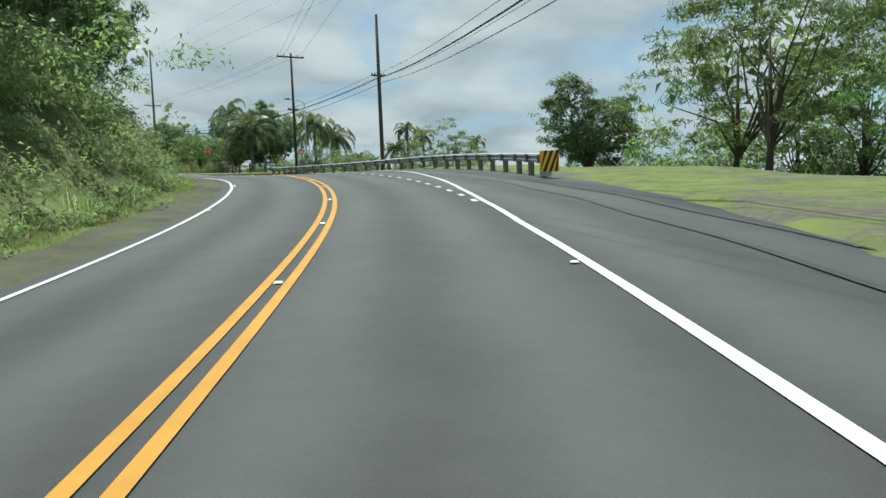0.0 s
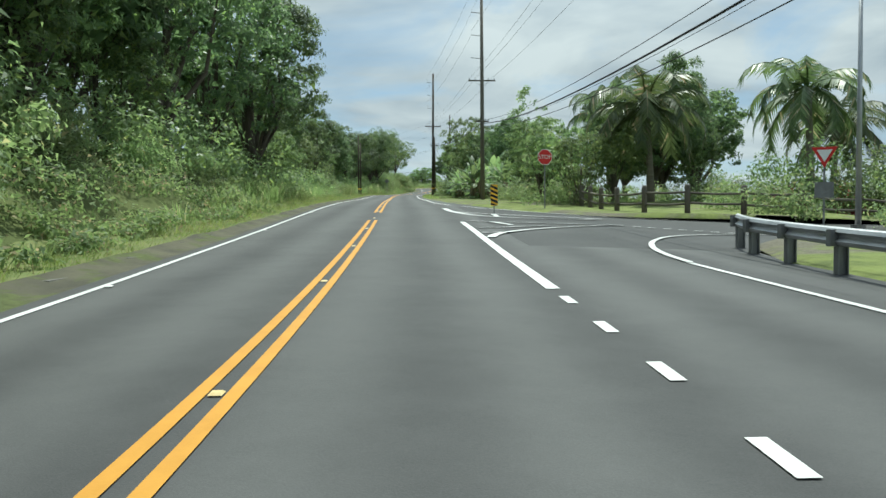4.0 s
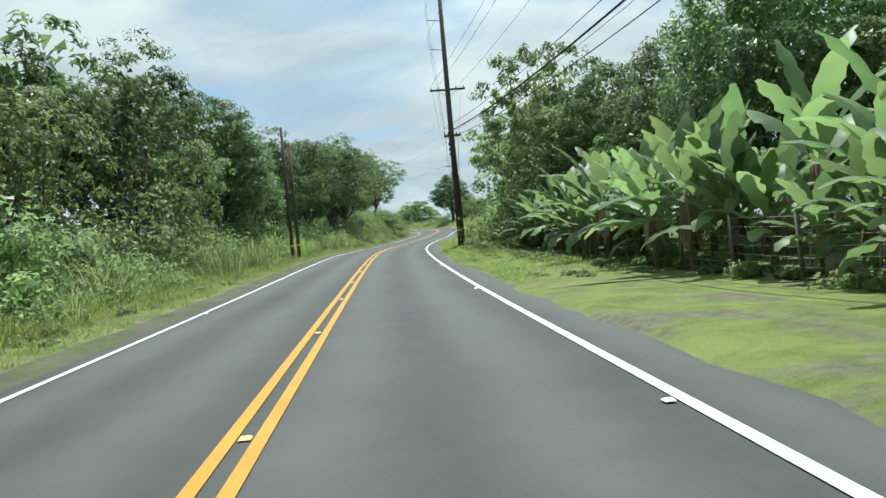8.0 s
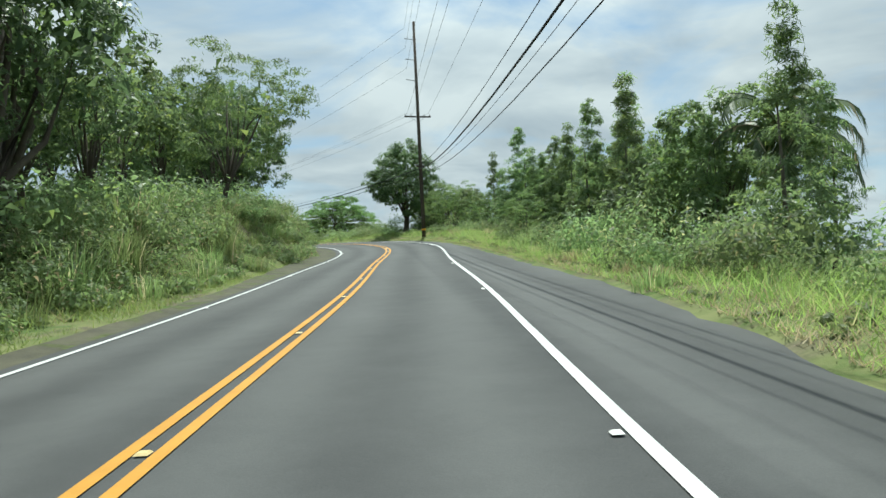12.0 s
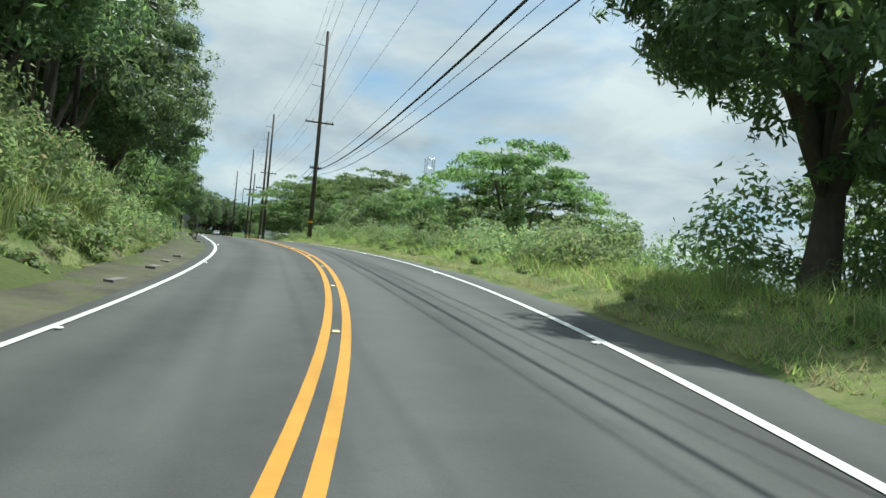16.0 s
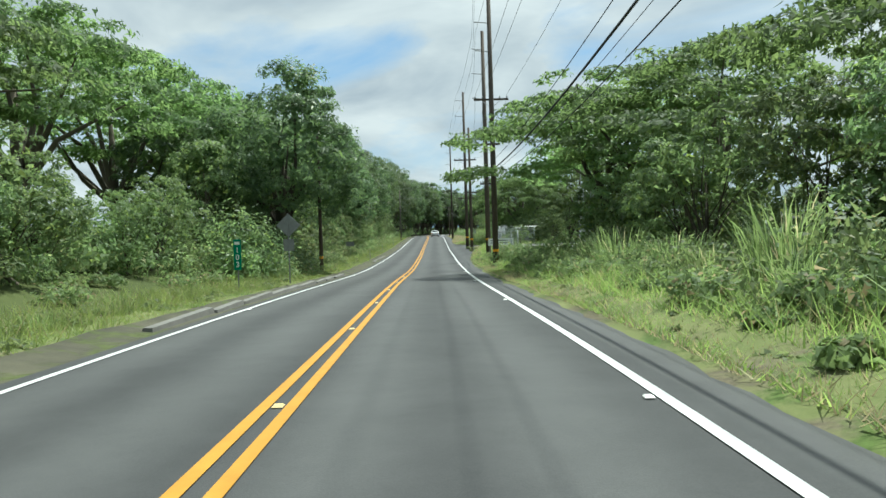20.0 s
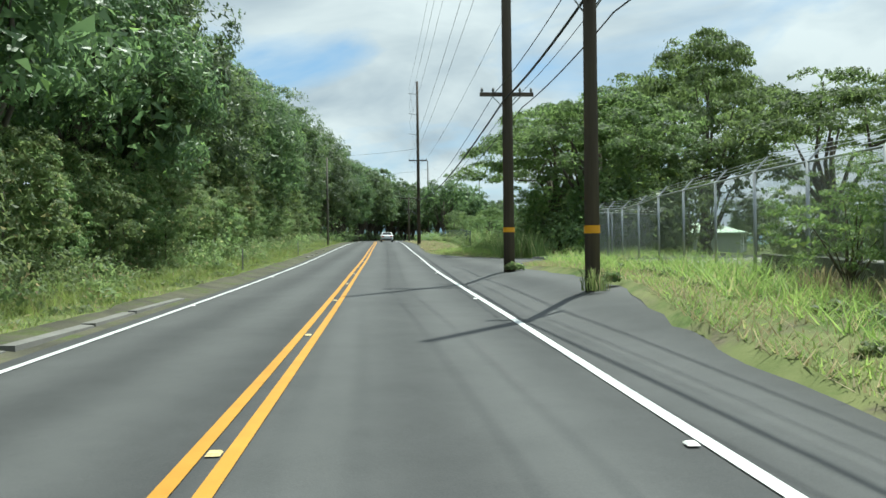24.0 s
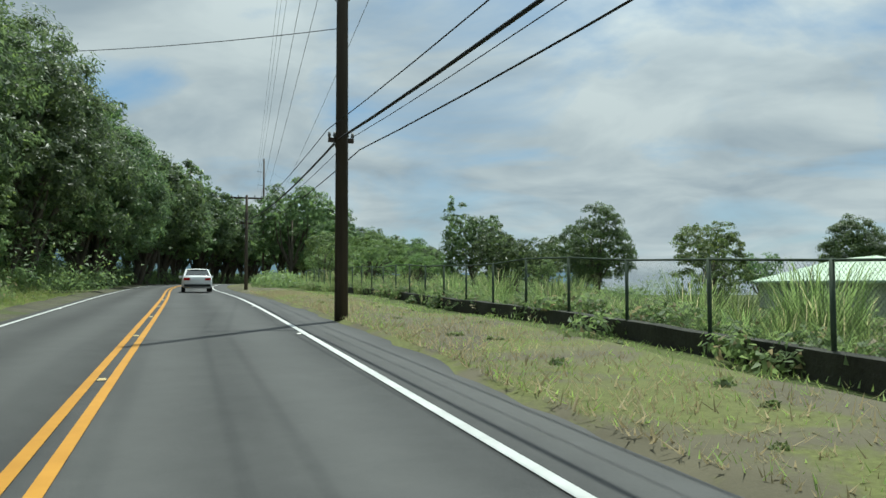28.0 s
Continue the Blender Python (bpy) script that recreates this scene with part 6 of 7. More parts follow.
jd = np.r_[np.linspace(3.9, 16, 26), np.linspace(18, 60, 10)]
js0 = np.interp(jd, [3.9, 6.9, 8.6, 9.4, 11, 60], [73, 73, 74.0, 74.6, 74.9, 75.2])
js1 = np.interp(jd, [3.9, 5.2, 6.2, 7.2, 8.6, 10.6, 14.6, 18, 60], [106, 106, 101.5, 98, 94.8, 92, 89.6, 88.9, 88.7])
ju = np.linspace(0, 1, 24)
jS = js0[:, None] + (js1 - js0)[:, None] * ju
jD = np.repeat(jd[:, None], 24, 1)
jp, jn = lin(RP, jS), lin(RN, jS)
jz = base_z(jS, jD) + np.where(jD < 4.1, -0.08, side_h(jD))
solid("side_road", mesh_of("side_road", np.concatenate([jp[..., :2] + jn * jD[..., None], jz[..., None]], -1).reshape(-1, 3), grid_faces(len(jd), 24), M_ASPHALT, True), "asphalt side road leaving the junction", "road", "structure")
slab("yard", 392, 423.5, 11.4, 34, lambda s, d: rise(s, d) + 0.08, M_CONCRETE, "pale concrete yard behind the fence", "pavement", 20)
slab("driveway", 423.6, 433.0, 9.0, 26, lambda s, d: rise(s, d) + 0.1, M_ASPHALT, "worn asphalt driveway mouth", "driveway", 20)
M_WALLPAINT = surface("pale green painted wall", (0.3, 0.33, 0.27), (0.42, 0.45, 0.38), 0.6, 12, 0.9, 0, 0.2, 0.01)
M_ROOF = surface("pale green metal roof", (0.36, 0.46, 0.34), (0.47, 0.58, 0.44), 0.5, 10, 0.6, 0.1, 0.1, 0.01)
M_GLASS = surface("dark window glass", (0.015, 0.018, 0.02), (0.03, 0.035, 0.04), 2, 20, 0.08, 0, 0.0)


def hut(s, d, turn, lx, ly, h, rh, label, wall, roof, name="house"):
    t = thing(name, at(s, d, None, turn), label, "building")
    w = Bag()
    w.box(-lx, lx, -ly, -ly + 0.2, -1.5, h).box(-lx, lx, ly - 0.2, ly, -1.5, h).box(-lx, -lx + 0.2, -ly + 0.2, ly - 0.2, -1.5, h).box(lx - 0.2, lx, -ly + 0.2, ly - 0.2, -1.5, h)
    part("wall", w.mesh("wall", wall), t)
    e = 0.6
    r = Bag().put([(-lx - e, -ly - e, h), (lx + e, -ly - e, h), (lx + e, ly + e, h), (-lx - e, ly + e, h), (-lx * 0.5, 0, h + rh), (lx * 0.5, 0, h + rh),
                   (-lx - e, -ly - e, h - 0.15), (lx + e, -ly - e, h - 0.15), (lx + e, ly + e, h - 0.15), (-lx - e, ly + e, h - 0.15)],
                  [(0, 1, 5, 4), (1, 2, 5), (2, 3, 4, 5), (3, 0, 4), (6, 7, 1, 0), (7, 8, 2, 1), (8, 9, 3, 2), (9, 6, 0, 3), (9, 8, 7, 6)])
    part("roof", r.mesh("roof", roof), t)
    for x in (-lx * 0.55, lx * 0.1, lx * 0.6):
        wd = part("window", Bag().box(x - 0.6, x + 0.6, -ly - 0.04, -ly, h * 0.4, h * 0.78).mesh("window", M_GLASS), t)
        part("frame", Bag().box(x - 0.68, x + 0.68, -ly - 0.06, -ly - 0.01, h * 0.78, h * 0.78 + 0.07).box(x - 0.68, x + 0.68, -ly - 0.06, -ly - 0.01, h * 0.4 - 0.07, h * 0.4).mesh("frame", M_SIGNWHITE), wd)
    part("door", Bag().box(-lx * 0.25 - 0.45, -lx * 0.25 + 0.45, -ly - 0.05, -ly, 0, 2.05).mesh("door", M_SIGNWHITE), t, "white door")


hut(497, 47, 60, 8, 5, 2.4, 1.7, "low house with a pale green metal roof beyond the field", M_WALLPAINT, M_ROOF)
hut(414, 41, 90, 12, 4, 2.9, 0.7, "long low pale building behind the yard", M_WALLPAINT, M_CONCRETE, "yard_building")

t = thing("lattice_tower", at(381, 30), "slender grey steel lattice tower beyond the trees", "tower")
b = Bag()
for x, y in ((-0.6, -0.6), (0.6, -0.6), (0.6, 0.6), (-0.6, 0.6)):
    part("leg", Bag().tube([(x, y, -1), (x, y, 17.0)], 0.05, 5).mesh("leg", M_STEEL), t)
for k in range(11):
    z = 17.0 - k * 1.5
    c = [(-0.6, -0.6), (0.6, -0.6), (0.6, 0.6), (-0.6, 0.6)]
    b = Bag()
    for i in range(4):
        a_, c_ = c[i], c[(i + 1) % 4]
        b.tube([(*a_, z), (*c_, z)], 0.03, 4).tube([(*a_, z), (*c_, z - 1.5)], 0.025, 4)
    part("brace_panel", b.mesh("brace_panel", M_STEEL), t)

# the substation in the yard: latticed gantries, breakers, a finned transformer and control boxes
M_ZINC = surface("weathered zinc steel", (0.34, 0.35, 0.35), (0.5, 0.51, 0.5), 2.0, 30.0, 0.6, 0.35, 0.1, 0.002)
M_PORCELAIN = surface("grey porcelain", (0.2, 0.2, 0.2), (0.34, 0.34, 0.34), 5, 40, 0.35, 0, 0.05)


def lattice_bar(a, b, w, step):
    """Four thin chords with zigzag bracing between two places."""
    a, b = Vector(a), Vector(b)
    t_ = (b - a).normalized()
    x = t_.cross(Vector((0, 0, 1)) if abs(t_.z) < 0.9 else Vector((1, 0, 0))).normalized() * w / 2
    y = t_.cross(x).normalized() * w / 2
    g = Bag()
    cs_ = [x + y, x - y, -x - y, -x + y]
    for c in cs_:
        g.tube([a + c, b + c], 0.035, 4)
    m_ = max(2, int((b - a).length / step))
    for i in range(m_):
        for k in range(4):
            g.tube([a.lerp(b, i / m_) + cs_[k], a.lerp(b, (i + 1) / m_) + cs_[(k + 1) % 4]], 0.02, 3)
    return g


def gantry(s, d, span, h, masts):
    t = thing("substation_gantry", at(s, d), "grey latticed steel substation gantry with rows of insulators", "gantry", "substation gantries")
    for x in np.linspace(-span / 2, span / 2, masts):
        part("column", lattice_bar((x, 0, -0.4), (x, 0, h), 0.42, 0.6).mesh("column", M_ZINC), t)
        part("spire", Bag().tube([(x, 0, h), (x, 0, h + 1.5)], [0.04, 0.015], 5).mesh("spire", M_ZINC), t)
    for z in (h - 0.3, h - 2.2):
        beam = part("beam", lattice_bar((-span / 2, 0, z), (span / 2, 0, z), 0.4, 0.6).mesh("beam", M_ZINC), t)
        for x in np.arange(-span / 2 + 0.8, span / 2, 0.9):
            q = Bag()
            for k in range(5):
                q.tube([(x, 0, z - 0.3 - 0.14 * k), (x, 0, z - 0.36 - 0.14 * k)], [0.05, 0.1], 7)
            part("insulator", q.mesh("insulator", M_PORCELAIN), beam)
    for y in (-0.5, 0.5):
        part("bus_pipe", Bag().tube([(-span / 2, y, h - 2.9), (span / 2, y, h - 2.9)], 0.04, 6).mesh("bus_pipe", M_ZINC), t)


gantry(398.5, 18.0, 6.5, 6.4, 4)
gantry(402.5, 20.5, 8.0, 7.2, 4)
gantry(395.5, 22.0, 5.0, 7.6, 3)
t = thing("transformer", at(398.0, 20.2), "grey finned substation transformer with bushings", "transformer")
part("tank", Bag().box(-1.1, 1.1, -0.8, 0.8, 0.2, 2.3).box(-1.2, 1.2, -0.9, 0.9, -0.3, 0.2).mesh("tank", M_ZINC), t)
fin = Bag().box(-0.02, 0.02, -0.35, 0.0, 0.4, 2.1).mesh("fin", M_ZINC)
for k in range(9):
    part("fin", fin, t, m=pose(-0.9 + 0.22 * k, -0.8, 0))
for x in (-0.6, 0.0, 0.6):
    part("bushing", Bag().tube([(x, 0, 2.3), (x, 0, 2.7), (x * 1.2, 0, 3.3)], [0.14, 0.1, 0.04], 8).mesh("bushing", M_PORCELAIN, True), t)
for s, d in ((399.5, 15.6), (394.0, 18.5)):
    t = thing("control_cabinet", at(s, d), "pale grey steel control cabinet in the yard", "cabinet", "control cabinets")
    bd = part("body", Bag().box(-0.5, 0.5, -0.35, 0.35, 0.1, 1.9).mesh("body", M_ZINC), t)
    part("plinth", Bag().box(-0.55, 0.55, -0.4, 0.4, -0.3, 0.1).mesh("plinth", M_CONCRETE), t)
    part("door", Bag().box(-0.44, 0.44, -0.375, -0.352, 0.2, 1.8).mesh("door", M_ZINC), bd)

# distance haze is painted into the ridge's blue base colour
M_RIDGE = surface("ridge with painted haze", (0.10, 0.16, 0.22), (0.14, 0.21, 0.27), 0.002, 0.02, 1.0, 0, 0)
rv, rf = [], []
for i in range(60):
    a = radians(30 + i * 1.1)
    r_ = 3000
    hgt = 60 + 150 * math.exp(-(((i - 28) / 11) ** 2)) + 12 * math.sin(i * 0.7) + 8 * math.sin(i * 1.9)
    rv += [(-math.sin(a) * r_ - 150, math.cos(a) * r_ + 240, -80), (-math.sin(a) * (r_ + 300) - 150, math.cos(a) * (r_ + 300) + 240, max(20, hgt))]
solid("backdrop_ridge", mesh_of("backdrop_ridge", rv, grid_faces(60, 2), M_RIDGE, True), "far mountain ridge, its blue haze painted into the colour", "mountain", "structure")


# ---- palms ----
def frond(bag, r, base, yaw, pitch, L, leaf=0.55, nl=26):
    """A drooping midrib with two rows of hanging leaflets."""
    pts = []
    p, a = Vector(base), pitch
    step = L / 8
    for k in range(9):
        pts.append(p.copy())
        p += Vector((math.cos(yaw) * math.cos(a), math.sin(yaw) * math.cos(a), math.sin(a))) * step
        a -= (0.14 + 0.05 * k) * (1.0 if pitch > 0 else 0.7)
    bag.tube(pts, [0.045 * (1 - k / 10) for k in range(9)], 4, False)
    side = Vector((-math.sin(yaw), math.cos(yaw), 0))
    for k in range(nl):
        t_ = 0.12 + 0.88 * k / nl
        i = min(int(t_ * 8), 7)
        q = pts[i].lerp(pts[i + 1], t_ * 8 - i)
        fwd = (pts[i + 1] - pts[i]).normalized()
        ll = leaf * L / 3 * (1.25 - 0.75 * abs(t_ - 0.4))
        for sg in (-1, 1):
            tip = q + (side * sg * 0.75 + fwd * 0.55 + Vector((0, 0, -0.45 - r.uniform(0, 0.4)))) * ll
            w = fwd * 0.075
            bag.put([q - w, q + w, tip], [(0, 1, 2)])


def palm_meshes(seed, h, L, n, lean=0.1):
    r = np.random.default_rng(seed)
    tr = Bag()
    top = Vector((lean * h, 0, h))
    tr.tube([(0, 0, -0.4), (lean * h * 0.2, 0, h * 0.4), (lean * h * 0.6, 0, h * 0.75), top], [0.22, 0.15, 0.13, 0.16], 9)
    cr = Bag()
    for k in range(n):
        frond(cr, r, top, 2.4 * k + r.uniform(-0.3, 0.3), 1.25 - 1.75 * (k / n) ** 0.8 + r.uniform(-0.1, 0.1), L * r.uniform(0.85, 1.1))
    return tr.mesh("trunk", M_PALMBARK, True), cr.mesh("crown", M_PALM)


PALM_VARIANTS = [(("trunk", a), ("crown", b)) for a, b in (palm_meshes(201, 4.6, 3.6, 24), palm_meshes(202, 5.2, 3.2, 22, 0.04), palm_meshes(203, 6.0, 2.0, 14, 0.02))]
PALMS = make_trees("coconut_palm", "coconut palm with drooping feathery fronds", "palm", "palms", PALM_VARIANTS)
for s, d, k, v_, tl in ((101.5, 15.8, 1.3, 0, 0.95), (97, 23, 1.35, 1, 0.95), (103.5, 28, 1.2, 0, 1.05), (91.5, 34.0, 1.25, 2, 0.9), (99, 36, 1.0, 1, 0.9), (86, 33, 1.15, 2, 0.85), (88, 27, 0.6, 1, 0.8), (93, 27, 0.7, 0, 0.8), (84, 40, 0.9, 2, 1.0),
                     (224, 15.4, 0.95, 0, 1.15), (203, 13.0, 1.05, 0, 1.15), (198, 13.5, 1.1, 0, 1.25), (140, 24, 1.3, 1, 1.6), (118, 18.0, 1.1, 0, 1.3)):
    plant(PALMS, s, d, k, 0.1, v_, tl)
for s, d in ((95, 20.5), (93.5, 22.5), (90, 25), (97, 30), (86, 26), (83.5, 30), (88, 36)):
    bush([shrub_mesh(300 + int(d), M_RED, (1.0, 1.0, 1.0), 500, 0.2)], s, d, 1.1, "red_shrub", "shrub with deep red leaves", "red shrubs")


# ---- banana plants ----
def banana_meshes(seed, h):
    r = np.random.default_rng(seed)
    st = Bag().tube([(0, 0, -0.3), (0.02, 0, h * 0.35), (0.05, 0.02, h * 0.56)], [0.1, 0.08, 0.05], 9).mesh("stem", M_DEADLEAF, True)
    lv, dead = Bag(), Bag()
    for k in range(14):
        yaw = 2.4 * k + r.uniform(-0.4, 0.4)
        pitch = 1.42 - 0.085 * k + r.uniform(-0.15, 0.15)
        L, W = r.uniform(1.6, 2.5) * h / 3.2, r.uniform(0.23, 0.31) * h / 3.0
        p, a = Vector((0.05, 0.02, h * (0.57 - 0.022 * k))), pitch
        rows = []
        for i in range(15):
            t_ = i / 14
            fwd = Vector((math.cos(yaw) * math.cos(a), math.sin(yaw) * math.cos(a), math.sin(a)))
            side = Vector((-math.sin(yaw), math.cos(yaw), 0))
            nrm = fwd.cross(side) * -1
            w = W * (0.06 if t_ < 0.2 else math.sin(math.pi * min(1, (t_ - 0.15) / 0.88)) ** 0.7 + 0.02)
            wob = 0.12 * w * math.sin(i * 2.3 + k)
            tear = [r.uniform(0.45, 1.0) if r.uniform() < 0.3 else r.uniform(0.85, 1.0) for _ in range(2)]
            rows.append([p + (side * w * 0.95 + nrm * (w * 0.3 + wob)) * tear[0], p.copy(), p - (side * w * 0.95 - nrm * (w * 0.3 - wob)) * tear[1]])
            p = p + fwd * (L / 14)
            a -= 0.01 + 0.0095 * i * (0.6 + 0.09 * k)
        lv.put([q for row in rows for q in row], [(i * 3 + j, i * 3 + j + 1, i * 3 + j + 4, i * 3 + j + 3) for i in range(14) for j in range(2)])
    for k in range(9):
        yaw = r.uniform(0, 6.28)
        x, y = math.cos(yaw) * 0.22, math.sin(yaw) * 0.22
        sx, sy = -math.sin(yaw) * 0.12, math.cos(yaw) * 0.12
        z1, z0 = h * 0.55, h * r.uniform(0.1, 0.25)
        dead.put([(x * 0.5, y * 0.5, z1), (x - sx, y - sy, (z0 + z1) / 2), (x * 1.4 + sx * 0.4, y * 1.4 + sy * 0.4, z0), (x + sx, y + sy, (z0 + z1) / 2 + 0.1)], [(0, 1, 2, 3)])
    return (("stem", st), ("leaves", lv.mesh("leaves", M_BANANA, True)), ("dead_leaves", dead.mesh("dead_leaves", M_DEADLEAF)))


BANANA = make_trees("banana_plant", "banana plant with broad torn green leaves", "banana plant", "banana plants", [banana_meshes(401 + i, h) for i, h in enumerate((3.2, 3.8, 2.8))])
for s in each(130, 165, 1.1):
    plant(BANANA, s, u(8.1, 9.4), u(0.72, 1.05))
for s in each(131, 162, 2.0):
    plant(BANANA, s, u(10.4, 12.2), u(0.95, 1.3))
for s in each(188, 210, 2.4):
    plant(BANANA, s, u(9.0, 12.0), u(0.85, 1.15))


# ---- white car standing in the lane ahead ----
def car(m):
    t = thing("car", m, "white sedan on the road ahead, seen from behind", "car")
    M_CAR = surface("white car paint", (0.74, 0.75, 0.76), (0.82, 0.83, 0.84), 1.0, 20.0, 0.25, 0, 0.0, spec=0.6)
    M_TAIL = surface("red tail lamp", (0.3, 0.01, 0.01), (0.45, 0.02, 0.02), 5, 40, 0.2, 0, 0.0)
    M_TYRE = surface("black tyre", (0.015, 0.015, 0.015), (0.03, 0.03, 0.03), 5, 40, 0.9, 0, 0.1)
    # lengthwise stations y (rear negative): half width, sill, shoulder
    ring = [(-2.32, 0.72, 0.42, 0.86), (-2.25, 0.84, 0.3, 0.98), (-1.9, 0.9, 0.26, 1.02), (-0.6, 0.92, 0.24, 0.98), (0.8, 0.92, 0.24, 0.96), (1.5, 0.9, 0.26, 0.9), (2.1, 0.82, 0.3, 0.76), (2.3, 0.66, 0.4, 0.62)]
    vs_, fs_ = [], []
    for y, w, z0, z1 in ring:
        zm = z0 * 0.45 + z1 * 0.55
        vs_ += [(-w * 0.86, y, z0), (-w, y, z0 + 0.12), (-w, y, zm), (-w * 0.93, y, z1), (-w * 0.5, y, z1 + 0.03), (w * 0.5, y, z1 + 0.03), (w * 0.93, y, z1), (w, y, zm), (w, y, z0 + 0.12), (w * 0.86, y, z0)]
    for i in range(len(ring) - 1):
        fs_ += [(i * 10 + k, i * 10 + (k + 1) % 10, (i + 1) * 10 + (k + 1) % 10, (i + 1) * 10 + k) for k in range(10)]
    fs_ += [tuple(range(10))[::-1], tuple(range(len(ring) * 10 - 10, len(ring) * 10))]
    part("body", mesh_of("body", vs_, fs_, M_CAR, True), t)
    cab = [(-2.0, 0.7, 1.0), (-1.2, 0.62, 1.42), (-0.4, 0.6, 1.47), (0.35, 0.6, 1.42), (1.25, 0.72, 0.95)]
    cv = []
    for y, w, z in cab:
        cv += [(-0.78, y, 0.93), (-w, y, z), (w, y, z), (0.78, y, 0.93)]
    pane = lambda i0, i1, k: [(i * 4 + k, i * 4 + k + 1, i * 4 + k + 5, i * 4 + k + 4) for i in range(i0, i1)]
    for nm, fs_ in (("rear_window", pane(0, 1, 1)), ("windscreen", pane(3, 4, 1)), ("side_window", pane(0, 4, 0)), ("side_window", pane(0, 4, 2)), ("roof_lining", pane(1, 3, 1))):
        used = sorted({i for q in fs_ for i in q})
        part(nm, mesh_of(nm, [cv[i] for i in used], [tuple(used.index(i) for i in q) for q in fs_], M_GLASS), t, "dark glass")
    part("roof", mesh_of("roof", [(-0.63, -1.28, 1.41), (-0.61, -0.4, 1.482), (-0.61, 0.4, 1.425), (0.61, 0.4, 1.425), (0.61, -0.4, 1.482), (0.63, -1.28, 1.41), (0, -1.3, 1.44), (0, -0.4, 1.51), (0, 0.4, 1.45)], [(0, 1, 7, 6), (1, 2, 8, 7), (6, 7, 4, 5), (7, 8, 3, 4)], M_CAR, True), t)
    for sg in (-1, 1):
        part("rear_pillar", Bag().tube([(sg * 0.78, -1.95, 1.0), (sg * 0.64, -1.22, 1.41)], 0.06, 6).mesh("rear_pillar", M_CAR), t)
        part("tail_light", Bag().box(sg * 0.62 - 0.18, sg * 0.62 + 0.18, -2.335, -2.24, 0.74, 0.9).mesh("tail_light", M_TAIL), t, "red tail light")
        part("wing_mirror", Bag().box(sg * 0.98 - 0.09, sg * 0.98 + 0.09, 0.7, 0.8, 0.92, 1.06).mesh("wing_mirror", M_CAR), t)
        for y in (-1.4, 1.4):
            wh = part("wheel", Bag().tube([(sg * 0.7, y, 0.32), (sg * 0.9, y, 0.32)], 0.32, 18).mesh("wheel", M_TYRE), t)
            part("rim", Bag().tube([(sg * 0.9, y, 0.32), (sg * 0.912, y, 0.32)], 0.2, 14).mesh("rim", M_STEEL), wh)
    part("bumper", Bag().box(-0.78, 0.78, -2.36, -2.25, 0.34, 0.5).mesh("bumper", M_BLACK), t, "dark lower bumper")
    part("number_plate", Bag().box(-0.16, 0.16, -2.36, -2.32, 0.6, 0.72).mesh("number_plate", M_SIGNWHITE), t)


car(at(507, 1.75, 0.02))


# ---- low grass along the verges ----
def blades(name, s_rng, d_rng, count, height, mat, label, seed):
    r = np.random.default_rng(seed)
    s = r.uniform(*s_rng, count)
    d0, d1 = d_rng(s)
    d = d0 + (d1 - d0) * r.uniform(0, 1, count) ** 1.3
    keep = bumpy(s, d, 1.1, seed) + bumpy(s, d, 3.5, seed + 2) > -0.55 - r.uniform(0, 0.9, count)
    s, d = s[keep], d[keep]
    n_ = len(s)
    p, nn = lin(RP, s), lin(RN, s)
    z = base_z(s, d) + np.maximum(rise(s, d), -0.05) + 0.02
    c = np.stack([p[:, 0] + nn[:, 0] * d, p[:, 1] + nn[:, 1] * d, z], 1)
    yaw = r.uniform(0, 2 * math.pi, n_)
    h = height * r.uniform(0.4, 1.3, n_) * (1 + 0.5 * bumpy(s, d, 2.3, seed))
    w = 0.006 + 0.01 * r.uniform(0, 1, n_)
    side = np.stack([np.cos(yaw), np.sin(yaw), 0 * yaw], 1) * w[:, None]
    tip = c + np.stack([r.normal(0, 0.7, n_) * h, r.normal(0, 0.7, n_) * h, h], 1)
    v = np.stack([c - side, c + side, tip], 1).reshape(-1, 3)
    solid(name, mesh_of(name, v, np.arange(n_ * 3).reshape(-1, 3), mat), label, "grass", "stuff")


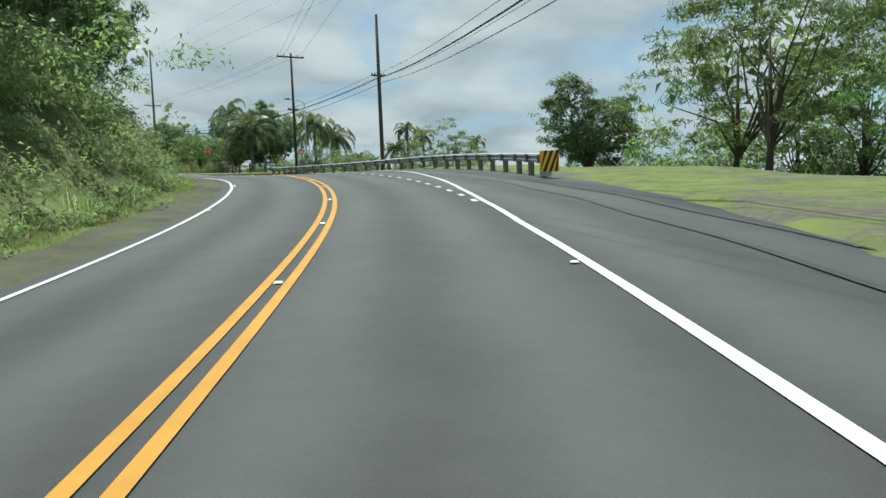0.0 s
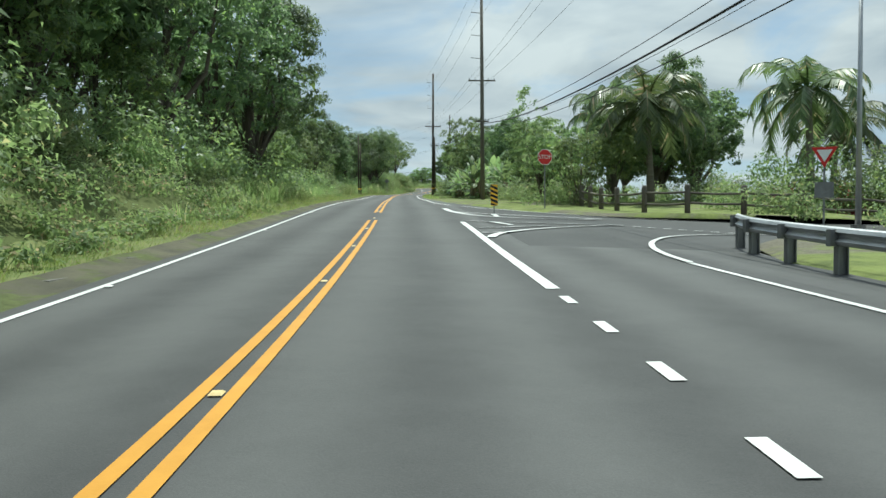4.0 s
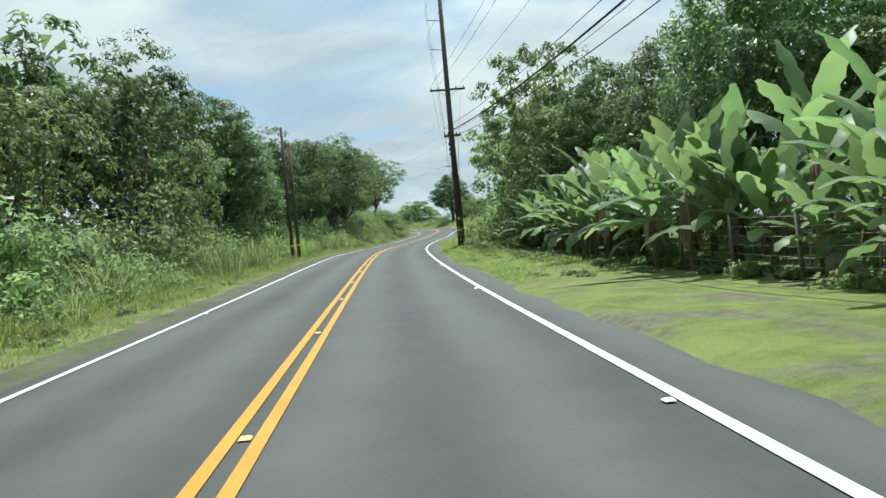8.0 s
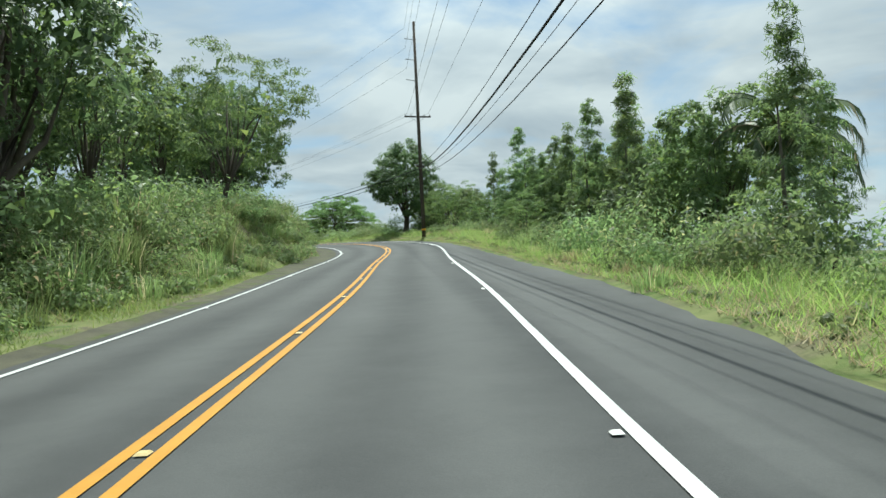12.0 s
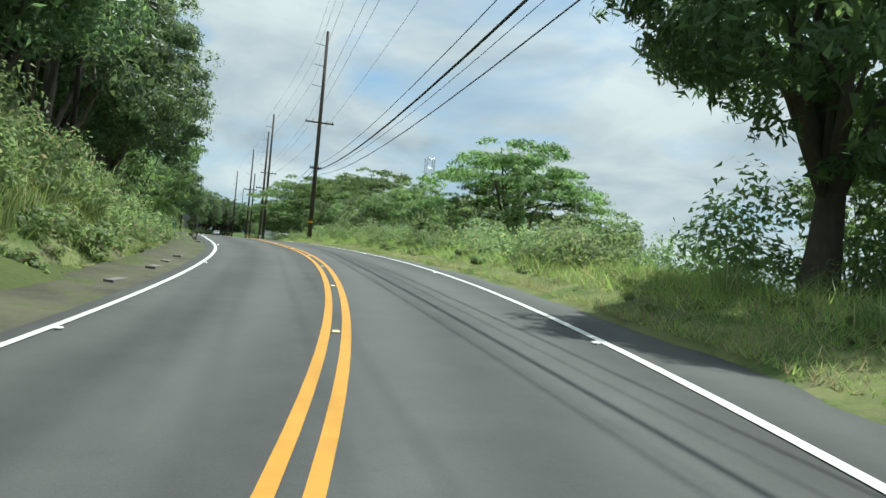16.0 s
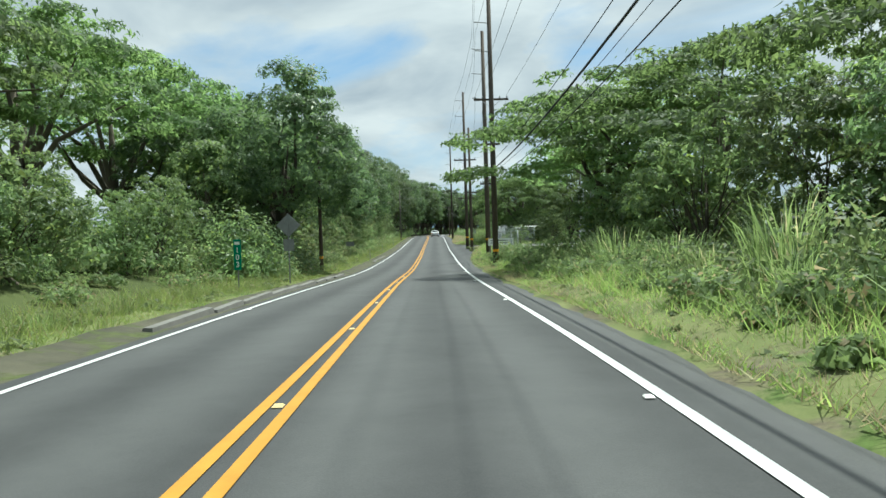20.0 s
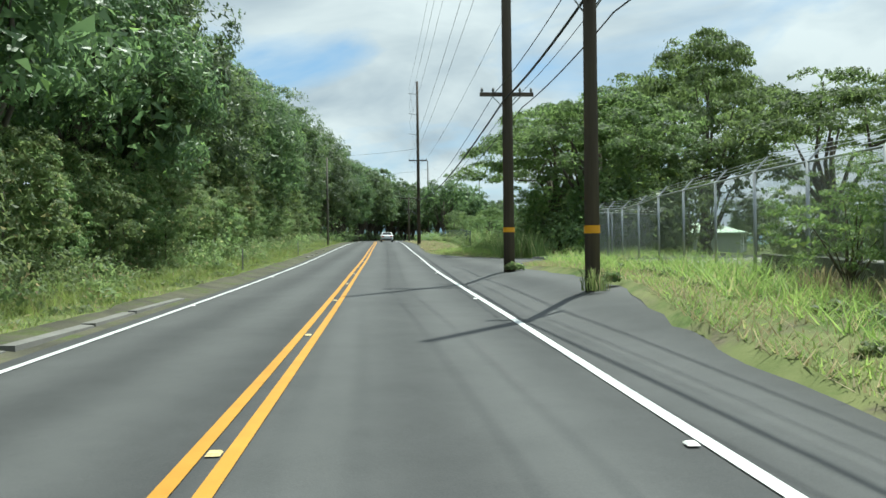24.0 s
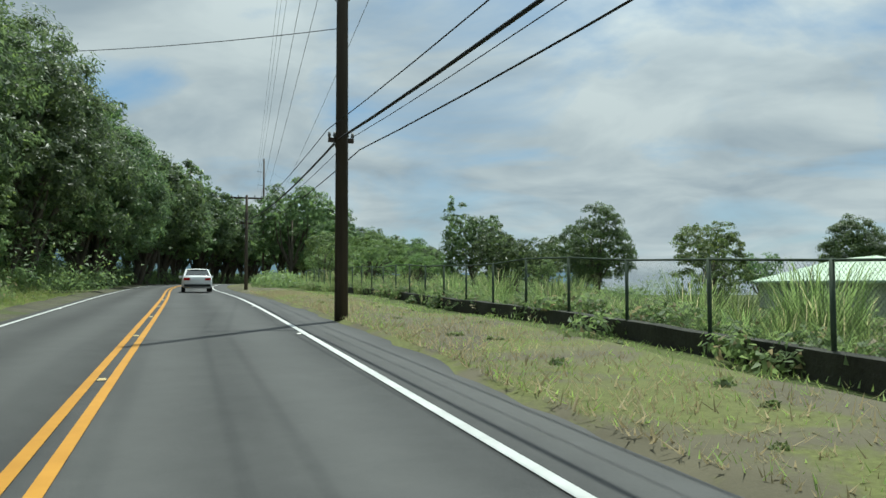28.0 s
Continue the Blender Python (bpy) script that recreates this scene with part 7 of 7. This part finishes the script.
gut = lambda s: np.interp(s, lk, gw)
blades("grass_left", (-15, 500), lambda s: (-4.0 - gut(s), -7.2 + 0 * s), 120000, 0.2, M_GRASS, "short green grass on the verge", 1)
blades("grass_right", (142, 448), lambda s: (np.interp(s, road_s, right_edge) + 0.1, np.interp(s, road_s, right_edge) + 3.2), 140000, 0.13, M_GRASS, "short yellow-green grass on the verge", 2)
blades("thin_grass_right", (448, 505), lambda s: (np.interp(s, road_s, right_edge) + 0.1, np.interp(s, road_s, right_edge) + 4.0), 9000, 0.1, M_GRASS, "thin tufts of green grass on the dry verge", 8)
blades("dry_blades_right", (180, 505), lambda s: (np.interp(s, road_s, right_edge) + 0.05, np.interp(s, road_s, right_edge) + 2.8), 55000, 0.15, M_DRYGRASS, "thin dry grass on the verge", 3)
blades("tall_grass_right", (186, 450), lambda s: (np.interp(s, road_s, right_edge) + 0.9, np.interp(s, road_s, right_edge) + 3.6), 55000, 0.38, M_GRASS, "knee-high green grass behind the mown strip", 6)
blades("tall_grass_left", (90, 500), lambda s: (-5.3 - gut(s) * 0.6, -8.4 + 0 * s), 70000, 0.42, M_GRASS, "knee-high green grass below the bank", 7)


# ---- broken concrete kerb along the far edge ----
KERBS = ((62, 84, 4.3), (282, 294, 4.1), (303, 322, 3.95), (345, 372, 3.95), (398, 412, 4.05), (444, 460, 4.0))
for s0, s1, d in KERBS:
    k = thing("kerb", at(s0, -d, 0.0), "worn broken concrete kerb beside the gutter", "kerb", "broken kerbs")
    iv = k.matrix_basis.inverted()
    s = s0
    while s < s1:
        L = u(2.2, 4.2)
        h, w = u(0.04, 0.065), u(0.11, 0.17)
        b = Bag().put([(-w, 0, -0.2), (w, 0, -0.2), (w, L, -0.2), (-w, L, -0.2), (-w * 0.7, 0.04, h * u(0.8, 1)), (w * 0.8, 0.03, h * u(0.7, 0.95)), (w * 0.75, L - 0.05, h * u(0.6, 1)), (-w * 0.75, L - 0.03, h)],
                      [(0, 1, 5, 4), (1, 2, 6, 5), (2, 3, 7, 6), (3, 0, 4, 7), (4, 5, 6, 7)])
        part("kerb_piece", b.mesh("kerb_piece", M_CURB), k, m=iv @ at(s, -d + u(-0.03, 0.03), 0.0, u(-0.8, 0.8)))
        s += L + (u(0.01, 0.05) if u(0, 1) < 0.85 else u(0.3, 0.8))
